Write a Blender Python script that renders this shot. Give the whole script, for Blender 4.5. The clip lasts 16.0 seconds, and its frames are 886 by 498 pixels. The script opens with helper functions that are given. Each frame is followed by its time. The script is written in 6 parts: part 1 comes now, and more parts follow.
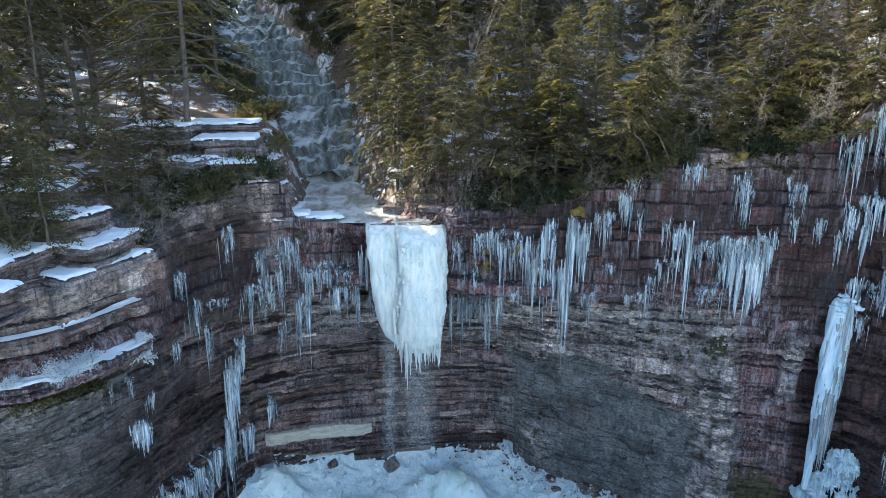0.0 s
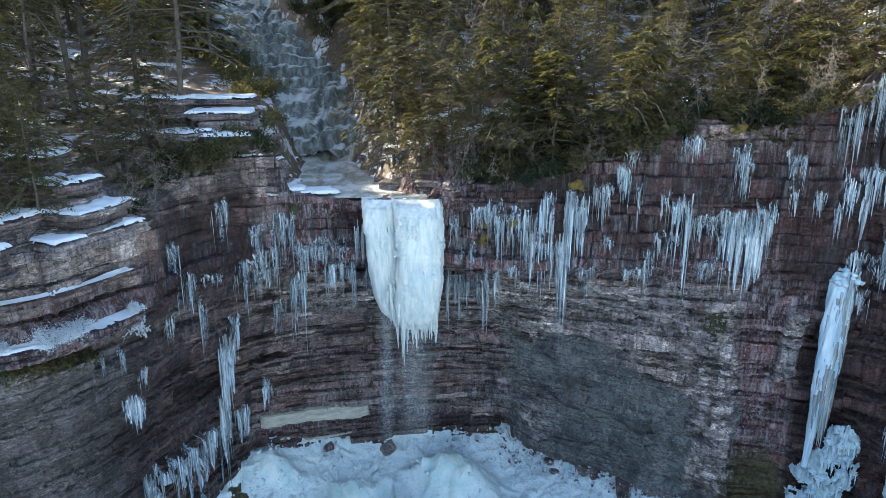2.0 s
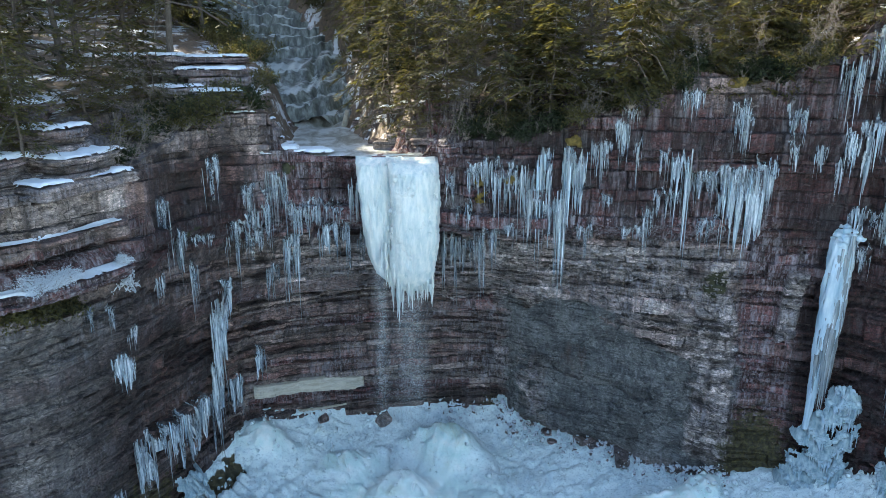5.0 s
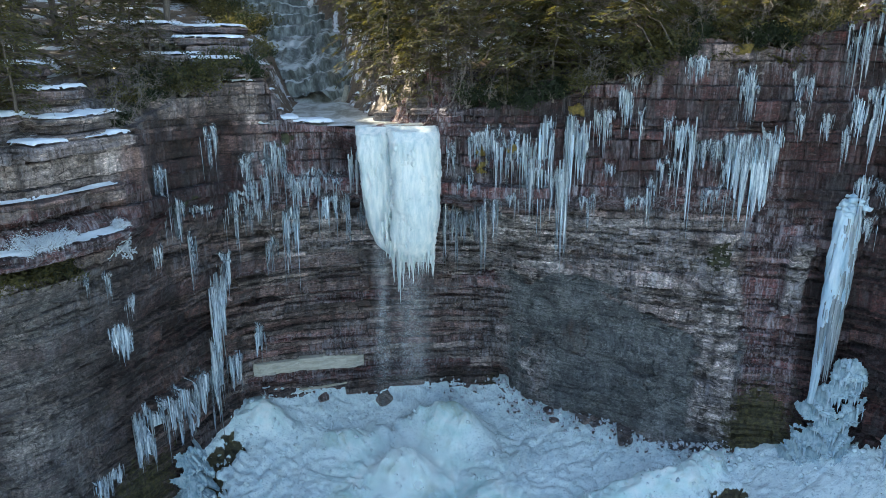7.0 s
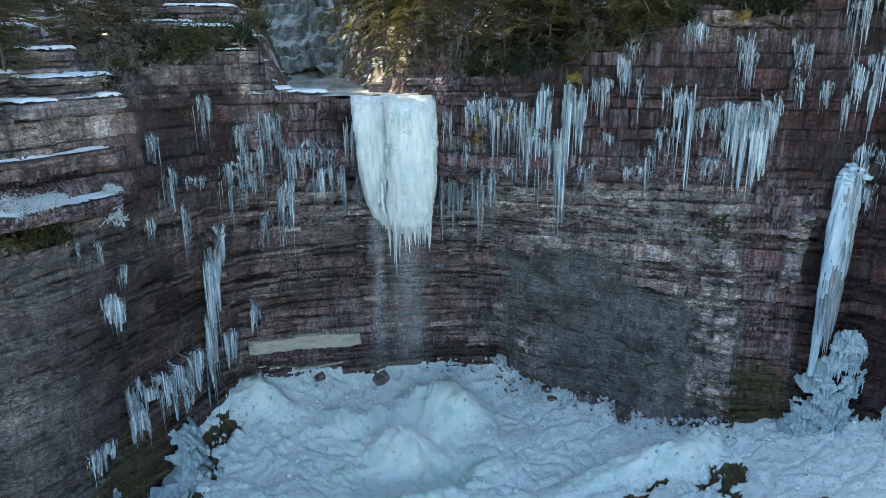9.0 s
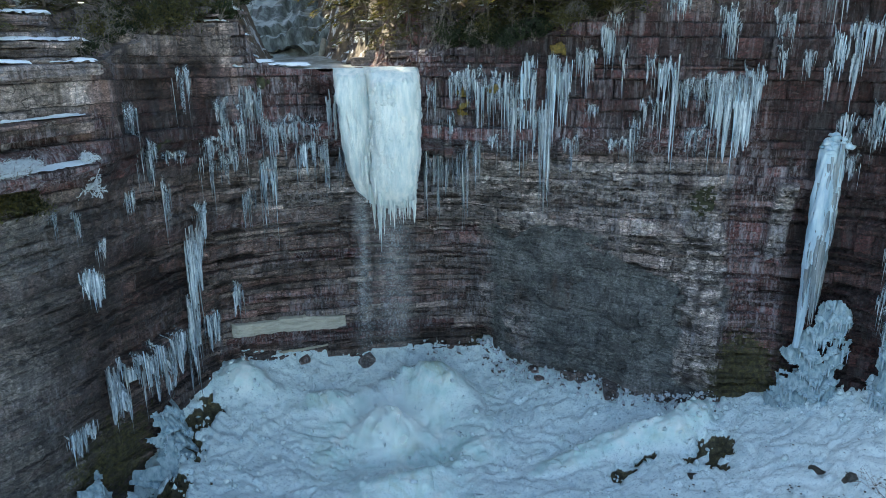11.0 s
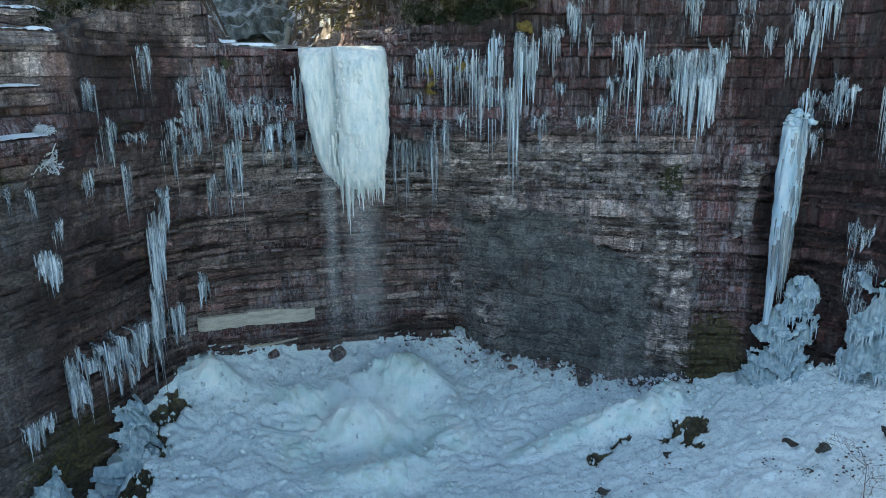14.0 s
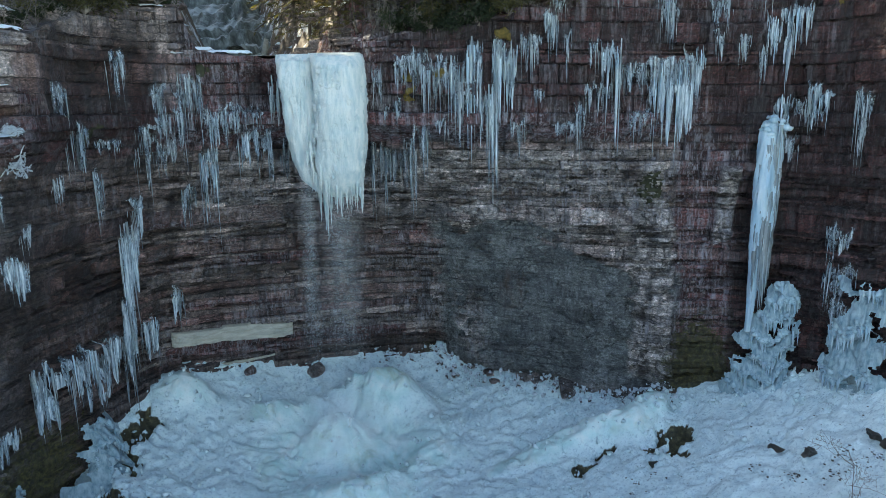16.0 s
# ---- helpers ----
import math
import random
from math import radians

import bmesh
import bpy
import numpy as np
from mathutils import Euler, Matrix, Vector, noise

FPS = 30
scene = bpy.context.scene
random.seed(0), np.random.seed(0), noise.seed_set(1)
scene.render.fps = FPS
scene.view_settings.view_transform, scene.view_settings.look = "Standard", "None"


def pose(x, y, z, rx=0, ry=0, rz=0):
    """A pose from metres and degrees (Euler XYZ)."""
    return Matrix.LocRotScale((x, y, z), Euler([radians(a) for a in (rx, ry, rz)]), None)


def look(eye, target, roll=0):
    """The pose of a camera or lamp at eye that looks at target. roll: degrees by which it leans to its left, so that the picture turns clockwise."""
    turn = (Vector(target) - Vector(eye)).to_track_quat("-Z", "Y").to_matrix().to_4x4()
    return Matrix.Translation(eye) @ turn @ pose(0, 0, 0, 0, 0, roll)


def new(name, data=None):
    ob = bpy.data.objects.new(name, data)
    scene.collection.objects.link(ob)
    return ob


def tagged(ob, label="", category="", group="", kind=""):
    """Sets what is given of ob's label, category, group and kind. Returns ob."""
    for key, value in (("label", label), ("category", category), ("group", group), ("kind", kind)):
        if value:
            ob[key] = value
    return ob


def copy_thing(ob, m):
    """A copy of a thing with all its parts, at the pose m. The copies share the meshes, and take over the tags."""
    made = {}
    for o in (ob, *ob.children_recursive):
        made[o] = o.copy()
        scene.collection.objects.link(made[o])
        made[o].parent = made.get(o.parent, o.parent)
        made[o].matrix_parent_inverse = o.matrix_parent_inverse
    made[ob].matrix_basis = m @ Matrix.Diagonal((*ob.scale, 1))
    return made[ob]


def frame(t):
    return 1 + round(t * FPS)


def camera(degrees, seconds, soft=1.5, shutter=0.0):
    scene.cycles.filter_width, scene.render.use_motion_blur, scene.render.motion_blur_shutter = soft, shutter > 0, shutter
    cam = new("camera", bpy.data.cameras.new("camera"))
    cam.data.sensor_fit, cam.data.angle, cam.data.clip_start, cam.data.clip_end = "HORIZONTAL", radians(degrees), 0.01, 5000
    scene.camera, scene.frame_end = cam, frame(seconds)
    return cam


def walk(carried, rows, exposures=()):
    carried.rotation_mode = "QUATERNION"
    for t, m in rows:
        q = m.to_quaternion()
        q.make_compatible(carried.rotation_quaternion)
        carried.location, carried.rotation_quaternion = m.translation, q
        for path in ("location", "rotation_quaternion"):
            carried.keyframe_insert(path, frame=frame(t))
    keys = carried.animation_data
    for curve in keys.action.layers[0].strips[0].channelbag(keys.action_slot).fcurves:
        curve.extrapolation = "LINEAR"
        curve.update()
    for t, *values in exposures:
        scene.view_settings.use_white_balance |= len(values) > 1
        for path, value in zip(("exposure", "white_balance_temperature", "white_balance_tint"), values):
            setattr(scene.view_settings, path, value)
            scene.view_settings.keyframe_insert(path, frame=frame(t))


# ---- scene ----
cam = camera(65.2, 16.0, 0.85)
METRES, EYE, TILT, LEAN, TURN = 11.0, 30.0, -16.0, 0.0, 0.0
ROWS = [
    (0.0, 0.0, 0.0, 0.0, -0.0, 0.0, -0.0),
    (0.5, -0.0014, 0.008, -0.0311, -0.08, 0.02, 0.02),
    (1.0, -0.0023, 0.0162, -0.0623, -0.17, 0.05, 0.02),
    (1.5, -0.0032, 0.0256, -0.0937, -0.25, 0.06, 0.05),
    (2.0, -0.0029, 0.037, -0.1244, -0.3, 0.05, 0.09),
    (2.5, -0.0039, 0.047, -0.1563, -0.35, 0.05, 0.13),
    (3.0, -0.0058, 0.0561, -0.1858, -0.54, 0.01, 0.22),
    (3.5, -0.0086, 0.0648, -0.2176, -0.69, 0.0, 0.29),
    (4.0, -0.0106, 0.0753, -0.2495, -0.83, -0.03, 0.35),
    (6.5, -0.0129, 0.1237, -0.4058, -0.71, -0.22, 0.38),
    (7.0, -0.0136, 0.1343, -0.4373, -0.73, -0.29, 0.42),
    (7.5, -0.0147, 0.144, -0.4672, -0.77, -0.34, 0.46),
    (8.0, -0.014, 0.1539, -0.4992, -0.83, -0.4, 0.51),
    (8.5, -0.0141, 0.1616, -0.5321, -0.88, -0.43, 0.56),
    (9.0, -0.0161, 0.1682, -0.5637, -1.03, -0.43, 0.64),
    (11.5, -0.0207, 0.2051, -0.7192, -2.69, -0.43, 1.42),
    (12.0, -0.0203, 0.2127, -0.7521, -3.08, -0.43, 1.6),
    (12.5, -0.0203, 0.2205, -0.7808, -3.5, -0.26, 1.78),
    (13.0, -0.0219, 0.2259, -0.8072, -3.92, 0.15, 1.95),
    (13.5, -0.0208, 0.2324, -0.832, -4.3, 0.54, 2.1),
    (14.0, -0.0215, 0.2386, -0.8572, -4.72, 0.97, 2.27),
    (14.5, -0.0231, 0.2452, -0.8817, -5.12, 1.76, 2.44),
    (15.0, -0.0252, 0.2536, -0.9075, -5.49, 2.82, 2.59),
    (15.5, -0.0253, 0.2637, -0.9304, -5.93, 3.33, 2.7),
    (16.0, -0.0236, 0.2837, -0.9543, -6.38, 3.3, 2.86),
]
walk(cam, [(t, pose(0, 0, EYE, TILT, LEAN, TURN) @ pose(METRES * x, METRES * y, METRES * z, 90 + pitch, roll, yaw)) for t, x, y, z, yaw, pitch, roll in ROWS],
     [(0, 2.0, 6500, 7), (6, 1.94, 6700, 4), (12, 1.75, 6900, 1), (16, 1.7, 6950, 2)])

# ---- daylight: low winter sun behind the wooded hill ----
SUN_ELEV, SUN_TURN = radians(32), radians(62)      # turn to the left of +y
sun_dir = Vector((-math.sin(SUN_TURN) * math.cos(SUN_ELEV), math.cos(SUN_TURN) * math.cos(SUN_ELEV), math.sin(SUN_ELEV)))
world = bpy.data.worlds.new("winter_sky")
scene.world = world
world.use_nodes = True
wn = world.node_tree
sky = wn.nodes.new("ShaderNodeTexSky")
sky.sky_type, sky.sun_disc, sky.sun_elevation, sky.sun_rotation = "NISHITA", False, SUN_ELEV, -SUN_TURN
wn.links.new(sky.outputs[0], wn.nodes["Background"].inputs[0])
wn.nodes["Background"].inputs[1].default_value = 0.15
sun = new("sun", bpy.data.lights.new("sun", "SUN"))
sun.data.energy, sun.data.angle, sun.data.color = 4.0, radians(0.5), (1.0, 0.9, 0.74)
sun.matrix_world = look(sun_dir * 200, (0, 0, 0))


# ---- numeric noise ----
def hash01(a, b=0, seed=0):
    """A random number from 0 to 1 for whole numbers a and b."""
    a, b = np.asarray(a).astype(np.int64), np.asarray(b).astype(np.int64)
    h = (a * 374761393 + b * 668265263 + seed * 974634777) & 0x7FFFFFFF
    h = ((h ^ (h >> 13)) * 1274126177) & 0x7FFFFFFF
    h = ((h ^ (h >> 16)) * 461845907) & 0x7FFFFFFF
    return ((h ^ (h >> 15)) & 0xFFFFF) / 1048575.0


def vnoise(x, y, seed=0):
    """Smooth noise from -1 to 1."""
    xi, yi = np.floor(x), np.floor(y)
    fx, fy = x - xi, y - yi
    fx, fy = fx * fx * (3 - 2 * fx), fy * fy * (3 - 2 * fy)
    a, b = hash01(xi, yi, seed), hash01(xi + 1, yi, seed)
    c, d = hash01(xi, yi + 1, seed), hash01(xi + 1, yi + 1, seed)
    return 2 * ((a * (1 - fx) + b * fx) * (1 - fy) + (c * (1 - fx) + d * fx) * fy) - 1


def fbm(x, y, seed=0, octaves=4):
    total, gain = 0.0, 0.5
    for k in range(octaves):
        total = total + gain * vnoise(x * 2 ** k + 17.3 * k, y * 2 ** k - 9.1 * k, seed + k)
        gain *= 0.5
    return total


def smooth(x, a, b):
    t = np.clip((x - a) / (b - a), 0, 1)
    return t * t * (3 - 2 * t)


# ---- the plan of the amphitheatre: rim, middle and foot of the cliff, from the left bank round to the right bank ----
RIM = [(-19, -12), (-25, 10), (-20, 21.5), (-15.4, 24.6), (-13.1, 29), (-12.3, 33), (-10.2, 35.7), (-7, 36.3), (-3, 35.9), (1.5, 35.2),
       (5.5, 34.8), (9, 35), (13, 35.1), (17, 35), (20, 34.6), (22.6, 33.3), (24, 30.5), (26, 26), (30, 14), (34, -12)]
MIDDLE = [(-21, -12), (-26.5, 11), (-21.5, 22.8), (-17.2, 26.4), (-15.3, 30.2), (-14.4, 34.2), (-12.9, 37.6), (-9.9, 40.3), (-5.6, 42), (2.3, 42.5),
          (6.5, 40.8), (10.5, 39), (14.2, 37), (17.5, 36.2), (19.8, 35.4), (22.9, 33.6), (24.3, 30.5), (26.5, 26), (31, 14), (35, -12)]
FOOT = [(-23, -12), (-27.5, 12), (-22.5, 24), (-18.2, 27.4), (-16.6, 31), (-15, 35), (-13.4, 39.2), (-11.2, 41.8), (-5.2, 43.7), (3.2, 45),
        (6.3, 43.2), (10.5, 40.6), (13.8, 38.4), (16.8, 36.5), (20, 35.4), (23, 33.4), (24.6, 30.5), (27, 26), (32, 14), (36, -12)]
COLUMNS = len(RIM) - 1
RIM_U = [0, 1, 2, 3, 4, 4.4, 5, 6, 6.5, 6.75, 7, 8, 8.5, 8.62, 9, 10, 11, 12, 13, 14, 15, 16, 17, 19]
RIM_Z = [12, 20, 21.2, 21.5, 21.6, 21.9, 22.8, 23.7, 23.5, 21.3, 21.15, 21.0, 20.9, 21.6, 22, 22.3, 23.4, 25.2, 25, 26.2, 30.5, 32.5, 33.5, 14]


def spline(points, u):
    """A smooth curve through the points, at the parameter u."""
    p = np.array([points[0], *points, points[-1]], float)
    u = np.clip(np.asarray(u, float), 0, len(points) - 1.0001)
    i = np.floor(u).astype(int)
    t = (u - i)[..., None]
    a, b, c, d = p[i], p[i + 1], p[i + 2], p[np.minimum(i + 3, len(p) - 1)]
    return 0.5 * (2 * b + (c - a) * t + (2 * a - 5 * b + 4 * c - d) * t ** 2 + (3 * b - a - 3 * c + d) * t ** 3)


def wall_plain(u, z):
    """The cliff's face without its relief: x, y at the parameter u and the height z."""
    u, z = np.broadcast_arrays(np.asarray(u, float), np.asarray(z, float))
    f = np.interp(z, [11, 14, 15.8, 16.7, 17.6], [1, 0.66, 0.45, 0.27, 0])[..., None]
    g = np.interp(z, [4, 11], [1, 0])[..., None]
    upper = spline(RIM, u) * (1 - f) + spline(MIDDLE, u) * f
    return upper * (1 - g) + spline(FOOT, u) * g


def inward(u):
    """The way out of the rock, level, at the parameter u."""
    t = wall_plain(np.asarray(u) + 0.08, 14.0) - wall_plain(np.asarray(u) - 0.08, 14.0)
    t /= np.linalg.norm(t, axis=-1, keepdims=True)
    return np.stack([t[..., 1], -t[..., 0]], -1)


arc_u = np.linspace(0, COLUMNS, 2001)
arc_p = wall_plain(arc_u, 14.0)
arc_s = np.concatenate([[0], np.cumsum(np.linalg.norm(np.diff(arc_p, axis=0), axis=1))])

# beds of the rock: thick red ones above, thin grey ones below
bed_rng = np.random.default_rng(5)
bed_z, bed_out = [-4.0], []
while bed_z[-1] < 32:
    zz = bed_z[-1]
    thick = min(1.1, 0.12 + bed_rng.exponential(0.17)) if zz < 15 else min(1.7, 0.18 + bed_rng.exponential(0.42))
    bed_z.append(zz + thick)
    bed_out.append(bed_rng.normal(0, 0.09 if zz < 15 else 0.11))
bed_z, bed_out = np.array(bed_z), np.array(bed_out)


def cells(x, y, seed, jitter=0.9):
    """Irregular angular pieces: a random number of the piece, two for its tilt, and the distance to its edge."""
    xi, yi = np.floor(x), np.floor(y)
    best, second = np.full(np.shape(x), 9.0), np.full(np.shape(x), 9.0)
    who, dx, dy = np.zeros(np.shape(x)), np.zeros(np.shape(x)), np.zeros(np.shape(x))
    for a in (-1, 0, 1):
        for b in (-1, 0, 1):
            px = xi + a + 0.5 + jitter * (hash01(xi + a, yi + b, seed) - 0.5)
            py = yi + b + 0.5 + jitter * (hash01(xi + a, yi + b, seed + 1) - 0.5)
            d = np.hypot(x - px, y - py)
            near = d < best
            second = np.where(near, best, np.minimum(second, d))
            who = np.where(near, hash01(xi + a, yi + b, seed + 2), who)
            dx, dy = np.where(near, x - px, dx), np.where(near, y - py, dy)
            best = np.minimum(best, d)
    return who, dx, dy, second - best


def zones(u, z, s):
    """What the rock is like at a place: smooth dark slab, pale broken beds, red stained beds, rock darkened for wetness
    and for shade in hollows, single tan blocks; each from 0 to 1.
    """
    jag = 0.9 * (cells(s / 1.5, z / 0.8, 901)[0] - 0.5) + 0.5 * fbm(s / 0.9, z / 0.5, 905, 3)
    w = 0.16 * jag
    top = np.interp(u, [9.0, 10.2, 10.5, 10.8, 11.3, 11.9, 12.2], [11.2, 11.2, 11.8, 11.6, 10.4, 9.6, 9.0]) + 1.5 * jag
    rib = smooth(u + w, 12.0 + 0.04 * (14.5 - z), 12.06 + 0.04 * (14.5 - z)) * (1 - smooth(u + w, 12.62 + 0.045 * (14.5 - z), 12.7 + 0.045 * (14.5 - z))) * (1 - smooth(z, 14.2, 14.8)) * smooth(z, 2.0, 3.0)
    slab = smooth(u + w, 9.3, 9.6) * (1 - smooth(u, 13.0, 13.2)) * (1 - smooth(z, top - 0.2, top + 0.2)) * smooth(z, 0.5, 2.0)
    slab = np.maximum(slab, 0.6 * (1 - smooth(u + w, 4.2, 4.8)) * (1 - smooth(z + jag, 15.2, 16.4)))
    patch = np.exp(-((u - 10.0) / 0.28) ** 4 - ((z - 4.6 + 4 * (u - 10.0)) / 2.2) ** 4) + 0.8 * np.exp(-((u - 9.35) / 0.2) ** 4 - ((z - 6.3) / 0.9) ** 4)
    block = smooth(u, 13.62, 13.68) * (1 - smooth(u, 14.0, 14.05)) * smooth(z, 10.6 + 1.2 * (u - 13.7), 10.8 + 1.2 * (u - 13.7)) * (1 - smooth(z, 14.9, 15.1))
    band = smooth(u, 8.3, 9.0) * (1 - smooth(u + w, 12.5, 12.8)) * smooth(z, top - 0.2, top + 0.3) * (1 - smooth(z + 0.5 * jag, 15.9, 16.6))
    band = np.maximum(band, 0.55 * smooth(u, 6.4, 7.4) * (1 - smooth(u, 8.3, 9.0)) * smooth(z + 0.8 * jag, 11.6, 12.4) * (1 - smooth(z, 15.6, 16.3)))
    tan = 0.9 * np.exp(-((u - 3.07 + 0.5 * w) / 0.26) ** 4 - ((z - 9.1 + 0.6 * jag) / 1.5) ** 4) + 0.75 * smooth(u, 2.3, 2.5) * (1 - smooth(u, 3.95, 4.05)) * smooth(z, 19.6, 19.8) + 0.5 * np.exp(-((u - 4.05) / 0.15) ** 2 - ((z - 8.4) / 0.9) ** 2)
    pale = np.clip(np.maximum.reduce([rib, patch * (jag > -0.25), block, band * np.clip(0.75 + 0.9 * jag, 0.15, 1)]), 0, 1)
    red = np.maximum(smooth(z + 0.5 * jag, 16.2, 16.9) * (1 - 0.9 * smooth(u, 2.0, 3.0) * (1 - smooth(u + w, 6.2, 6.8)) * smooth(z + jag, 18.4, 19.6)) * (1 - 0.5 * smooth(z + jag, 22.8, 23.6)), smooth(u, 12.7, 13.0) * (1 - 0.4 * block))
    for z0, half, u0, u1 in ((9.45, 0.4, 7.55, 8.35), (3.75, 0.5, 6.6, 8.9), (6.9, 0.25, 6.8, 8.0), (12.3, 0.2, 6.2, 7.0), (10.6, 0.9, 8.85, 9.3)):
        red = np.maximum(red, 0.95 * (1 - smooth(np.abs(z - z0 + 0.15 * (u - 0.5 * (u0 + u1)) + 0.15 * jag), half * 0.85, half)) * smooth(u, u0, u0 + 0.06) * (1 - smooth(u, u1 - 0.06, u1)))
    wet_shade = np.maximum(smooth(-u, -7.0, -5.4) * (1 - smooth(z, 17.5, 20.5)) * smooth(u, 3.4, 4.4) * 0.8 + 0.35 * (1 - smooth(u, 4.0, 4.6)) * (1 - smooth(z, 15, 16.5)), 1.1 * smooth(u, 13.9, 14.2) * (1 - smooth(z, 25, 28)))
    wet_shade = np.maximum(wet_shade, 0.85 * smooth(z, 17.6, 19.0) * (1 - 0.6 * smooth(z, 22, 24.5)) * smooth(u, 8.6, 9.2))
    wet_shade = np.maximum(wet_shade, 0.9 * smooth(u, 12.9, 13.6) * smooth(z, 15.5, 17))
    wet_shade = np.maximum(wet_shade, 0.85 * smooth(u, 4.0, 4.6) * (1 - smooth(u + w, 5.9, 6.5)) * (1 - smooth(z + jag, 21.0, 23)))
    # the hollow left of the fall gets its shade as darker colour here
    wet_shade = np.maximum(wet_shade, 0.95 * np.exp(-((u - 12.15) / 0.16) ** 2 - ((z - 14.7) / 1.0) ** 2) + 0.8 * np.exp(-((u - 7.6) / 0.28) ** 4 - ((z - 19.7) / 1.0) ** 4) + 0.6 * smooth(u, 4.6, 5.0) * (1 - smooth(u, 9.2, 9.8)) * (1 - smooth(z, 2.6, 4.0)))
    wet_shade = np.clip(wet_shade * (1 - block) + 0.4 * fbm(s / 3.5, z / 2.5, 81, 4), 0, 1)
    return slab * (1 - pale), pale, np.clip(red, 0, 1) * (1 - 0.8 * pale), wet_shade, np.clip(tan, 0, 1), block, rib


def wall_relief(u, z):
    """How far the rock stands proud of its plain face, and numbers for its look."""
    s = np.interp(u, arc_u, arc_s)
    slab, pale, red, wet_shade, tan, square, rib = zones(u, z, s)
    zw = z + 0.2 * vnoise(s / 9, z / 9, 3) + 0.02 * vnoise(s / 0.9, z / 2, 4) + 0.012 * (s - 50)
    i = np.clip(np.searchsorted(bed_z, zw) - 1, 0, len(bed_out) - 1)
    low, high = bed_z[i], bed_z[i + 1]
    width = 0.55 + 2.2 * hash01(i, 0, 11) ** 2 + 0.9 * (high - low)
    sj = s + 0.05 * vnoise(s * 2.1, zw * 3.1, 8) + 5 * hash01(i, 0, 12)
    j = np.floor(sj / width)
    fj = (sj / width - j) * width
    block, bed = hash01(i, j, 21), hash01(i, 0, 22)
    seam = np.minimum(zw - low, high - zw)
    joint = np.minimum(fj, width - fj)
    rough = 1 - 0.8 * slab - 0.15 * rib
    out = rough * (bed_out[i] + 0.38 * (block - 0.5) + 0.16 * (hash01(i, np.floor(sj / 6), 31) - 0.5))
    out -= rough * (0.2 * np.exp(-seam / 0.035) * hash01(i, np.floor(s / 1.7), 41) ** 2 + 0.18 * np.exp(-joint / 0.045) * (block > 0.35))
    # thin leaves within a bed, broken off squarely
    lam = np.floor(zw / 0.14)
    out += rough * 0.05 * (hash01(lam, np.floor(sj / 0.9 + 3 * hash01(lam, 0, 72)), 73) - 0.5) - 0.22 * (hash01(i, np.floor(sj / 1.4), 74) < 0.06) * rough
    # several beds that have come away together
    g = np.floor(i / 4)
    wide = 1.5 + 2.2 * hash01(g, 0, 14)
    out += 0.6 * rough * (hash01(g, np.floor((s + 7 * hash01(g, 0, 13)) / wide), 57) - 0.5)
    # angular plates: large ones on the slab, small ones where the pale beds break up
    who, dx, dy, edge = cells(s / 1.7 + 0.3 * fbm(s / 0.9, z / 0.7, 58, 3), z / 1.15 + 0.35 * fbm(s / 1.6, z / 1.1, 59, 3), 911)
    out += slab * (0.3 * (who - 0.5) + 0.16 * (2 * hash01(np.floor(who * 9999), 0, 5) - 1) * dx + 0.2 * (2 * hash01(np.floor(who * 9999), 0, 6) - 1) * dy - 0.05 * np.exp(-edge / 0.02))
    small, dx, dy, edge = cells(s / 0.75, z / 0.42, 921)
    out += pale * (0.34 * (small - 0.5) + 0.12 * dx - 0.16 * np.exp(-edge / 0.05)) + 0.22 * pale + 0.12 * slab * (small > 0.86)
    out += (0.6 - 0.25 * slab) * fbm(s / 5.5, z / 4.5, 61, 3) + (0.08 - 0.04 * slab) * fbm(s / 0.6, z / 0.6, 62, 4) + (0.05 - 0.02 * slab) * fbm(s / 0.2, z / 0.15, 65, 2)
    # ledges that jut from the left buttress, and a hollow below each
    for z0, z1, u0, u1, jut in ((18.9, 19.6, 2.0, 3.95, 0.55), (17.2, 17.75, 1.9, 3.9, 0.75)):
        on = smooth(u, u0 - 0.15, u0 + 0.1) * (1 - smooth(u, u1 - 0.05, u1 + 0.08))
        out = out + on * (jut * (smooth(z, z0 - 0.06, z0 + 0.04) * (1 - smooth(z, z1 - 0.03, z1 + 0.05))) - 0.45 * smooth(z, z0 - 1.0, z0 - 0.3) * (1 - smooth(z, z0 - 0.1, z0 + 0.02)))
    # the dark hollow behind the lip's drapery, and the shelf that closes the overhang
    out = out - 0.7 * np.exp(-((u - 7.55) / 0.3) ** 4 - ((z - 19.3) / 1.1) ** 4) + 0.35 * square
    level = i + (zw - low) / (high - low)
    tone = np.clip(0.5 + 0.75 * (block - 0.5) + 0.35 * (small - 0.5) * pale + slab * 0.75 * (0.25 + 0.5 * who - block), 0, 1)
    return out, dict(bed=bed, block=tone, wet_shade=wet_shade, slab=slab, pale=np.clip(pale + tan, 0, 1), red=red, along=s, level=level)


def rim_height(u):
    return np.interp(u, RIM_U, RIM_Z)


def on_wall(u, z, out=0.0):
    """A place on the cliff's face, with its relief."""
    d = wall_relief(np.array([u]), np.array([z]))[0]
    p = wall_plain(np.array([u]), np.array([z]))[0] + inward(np.array([u]))[0] * (d[0] + out)
    return Vector((p[0], p[1], z))


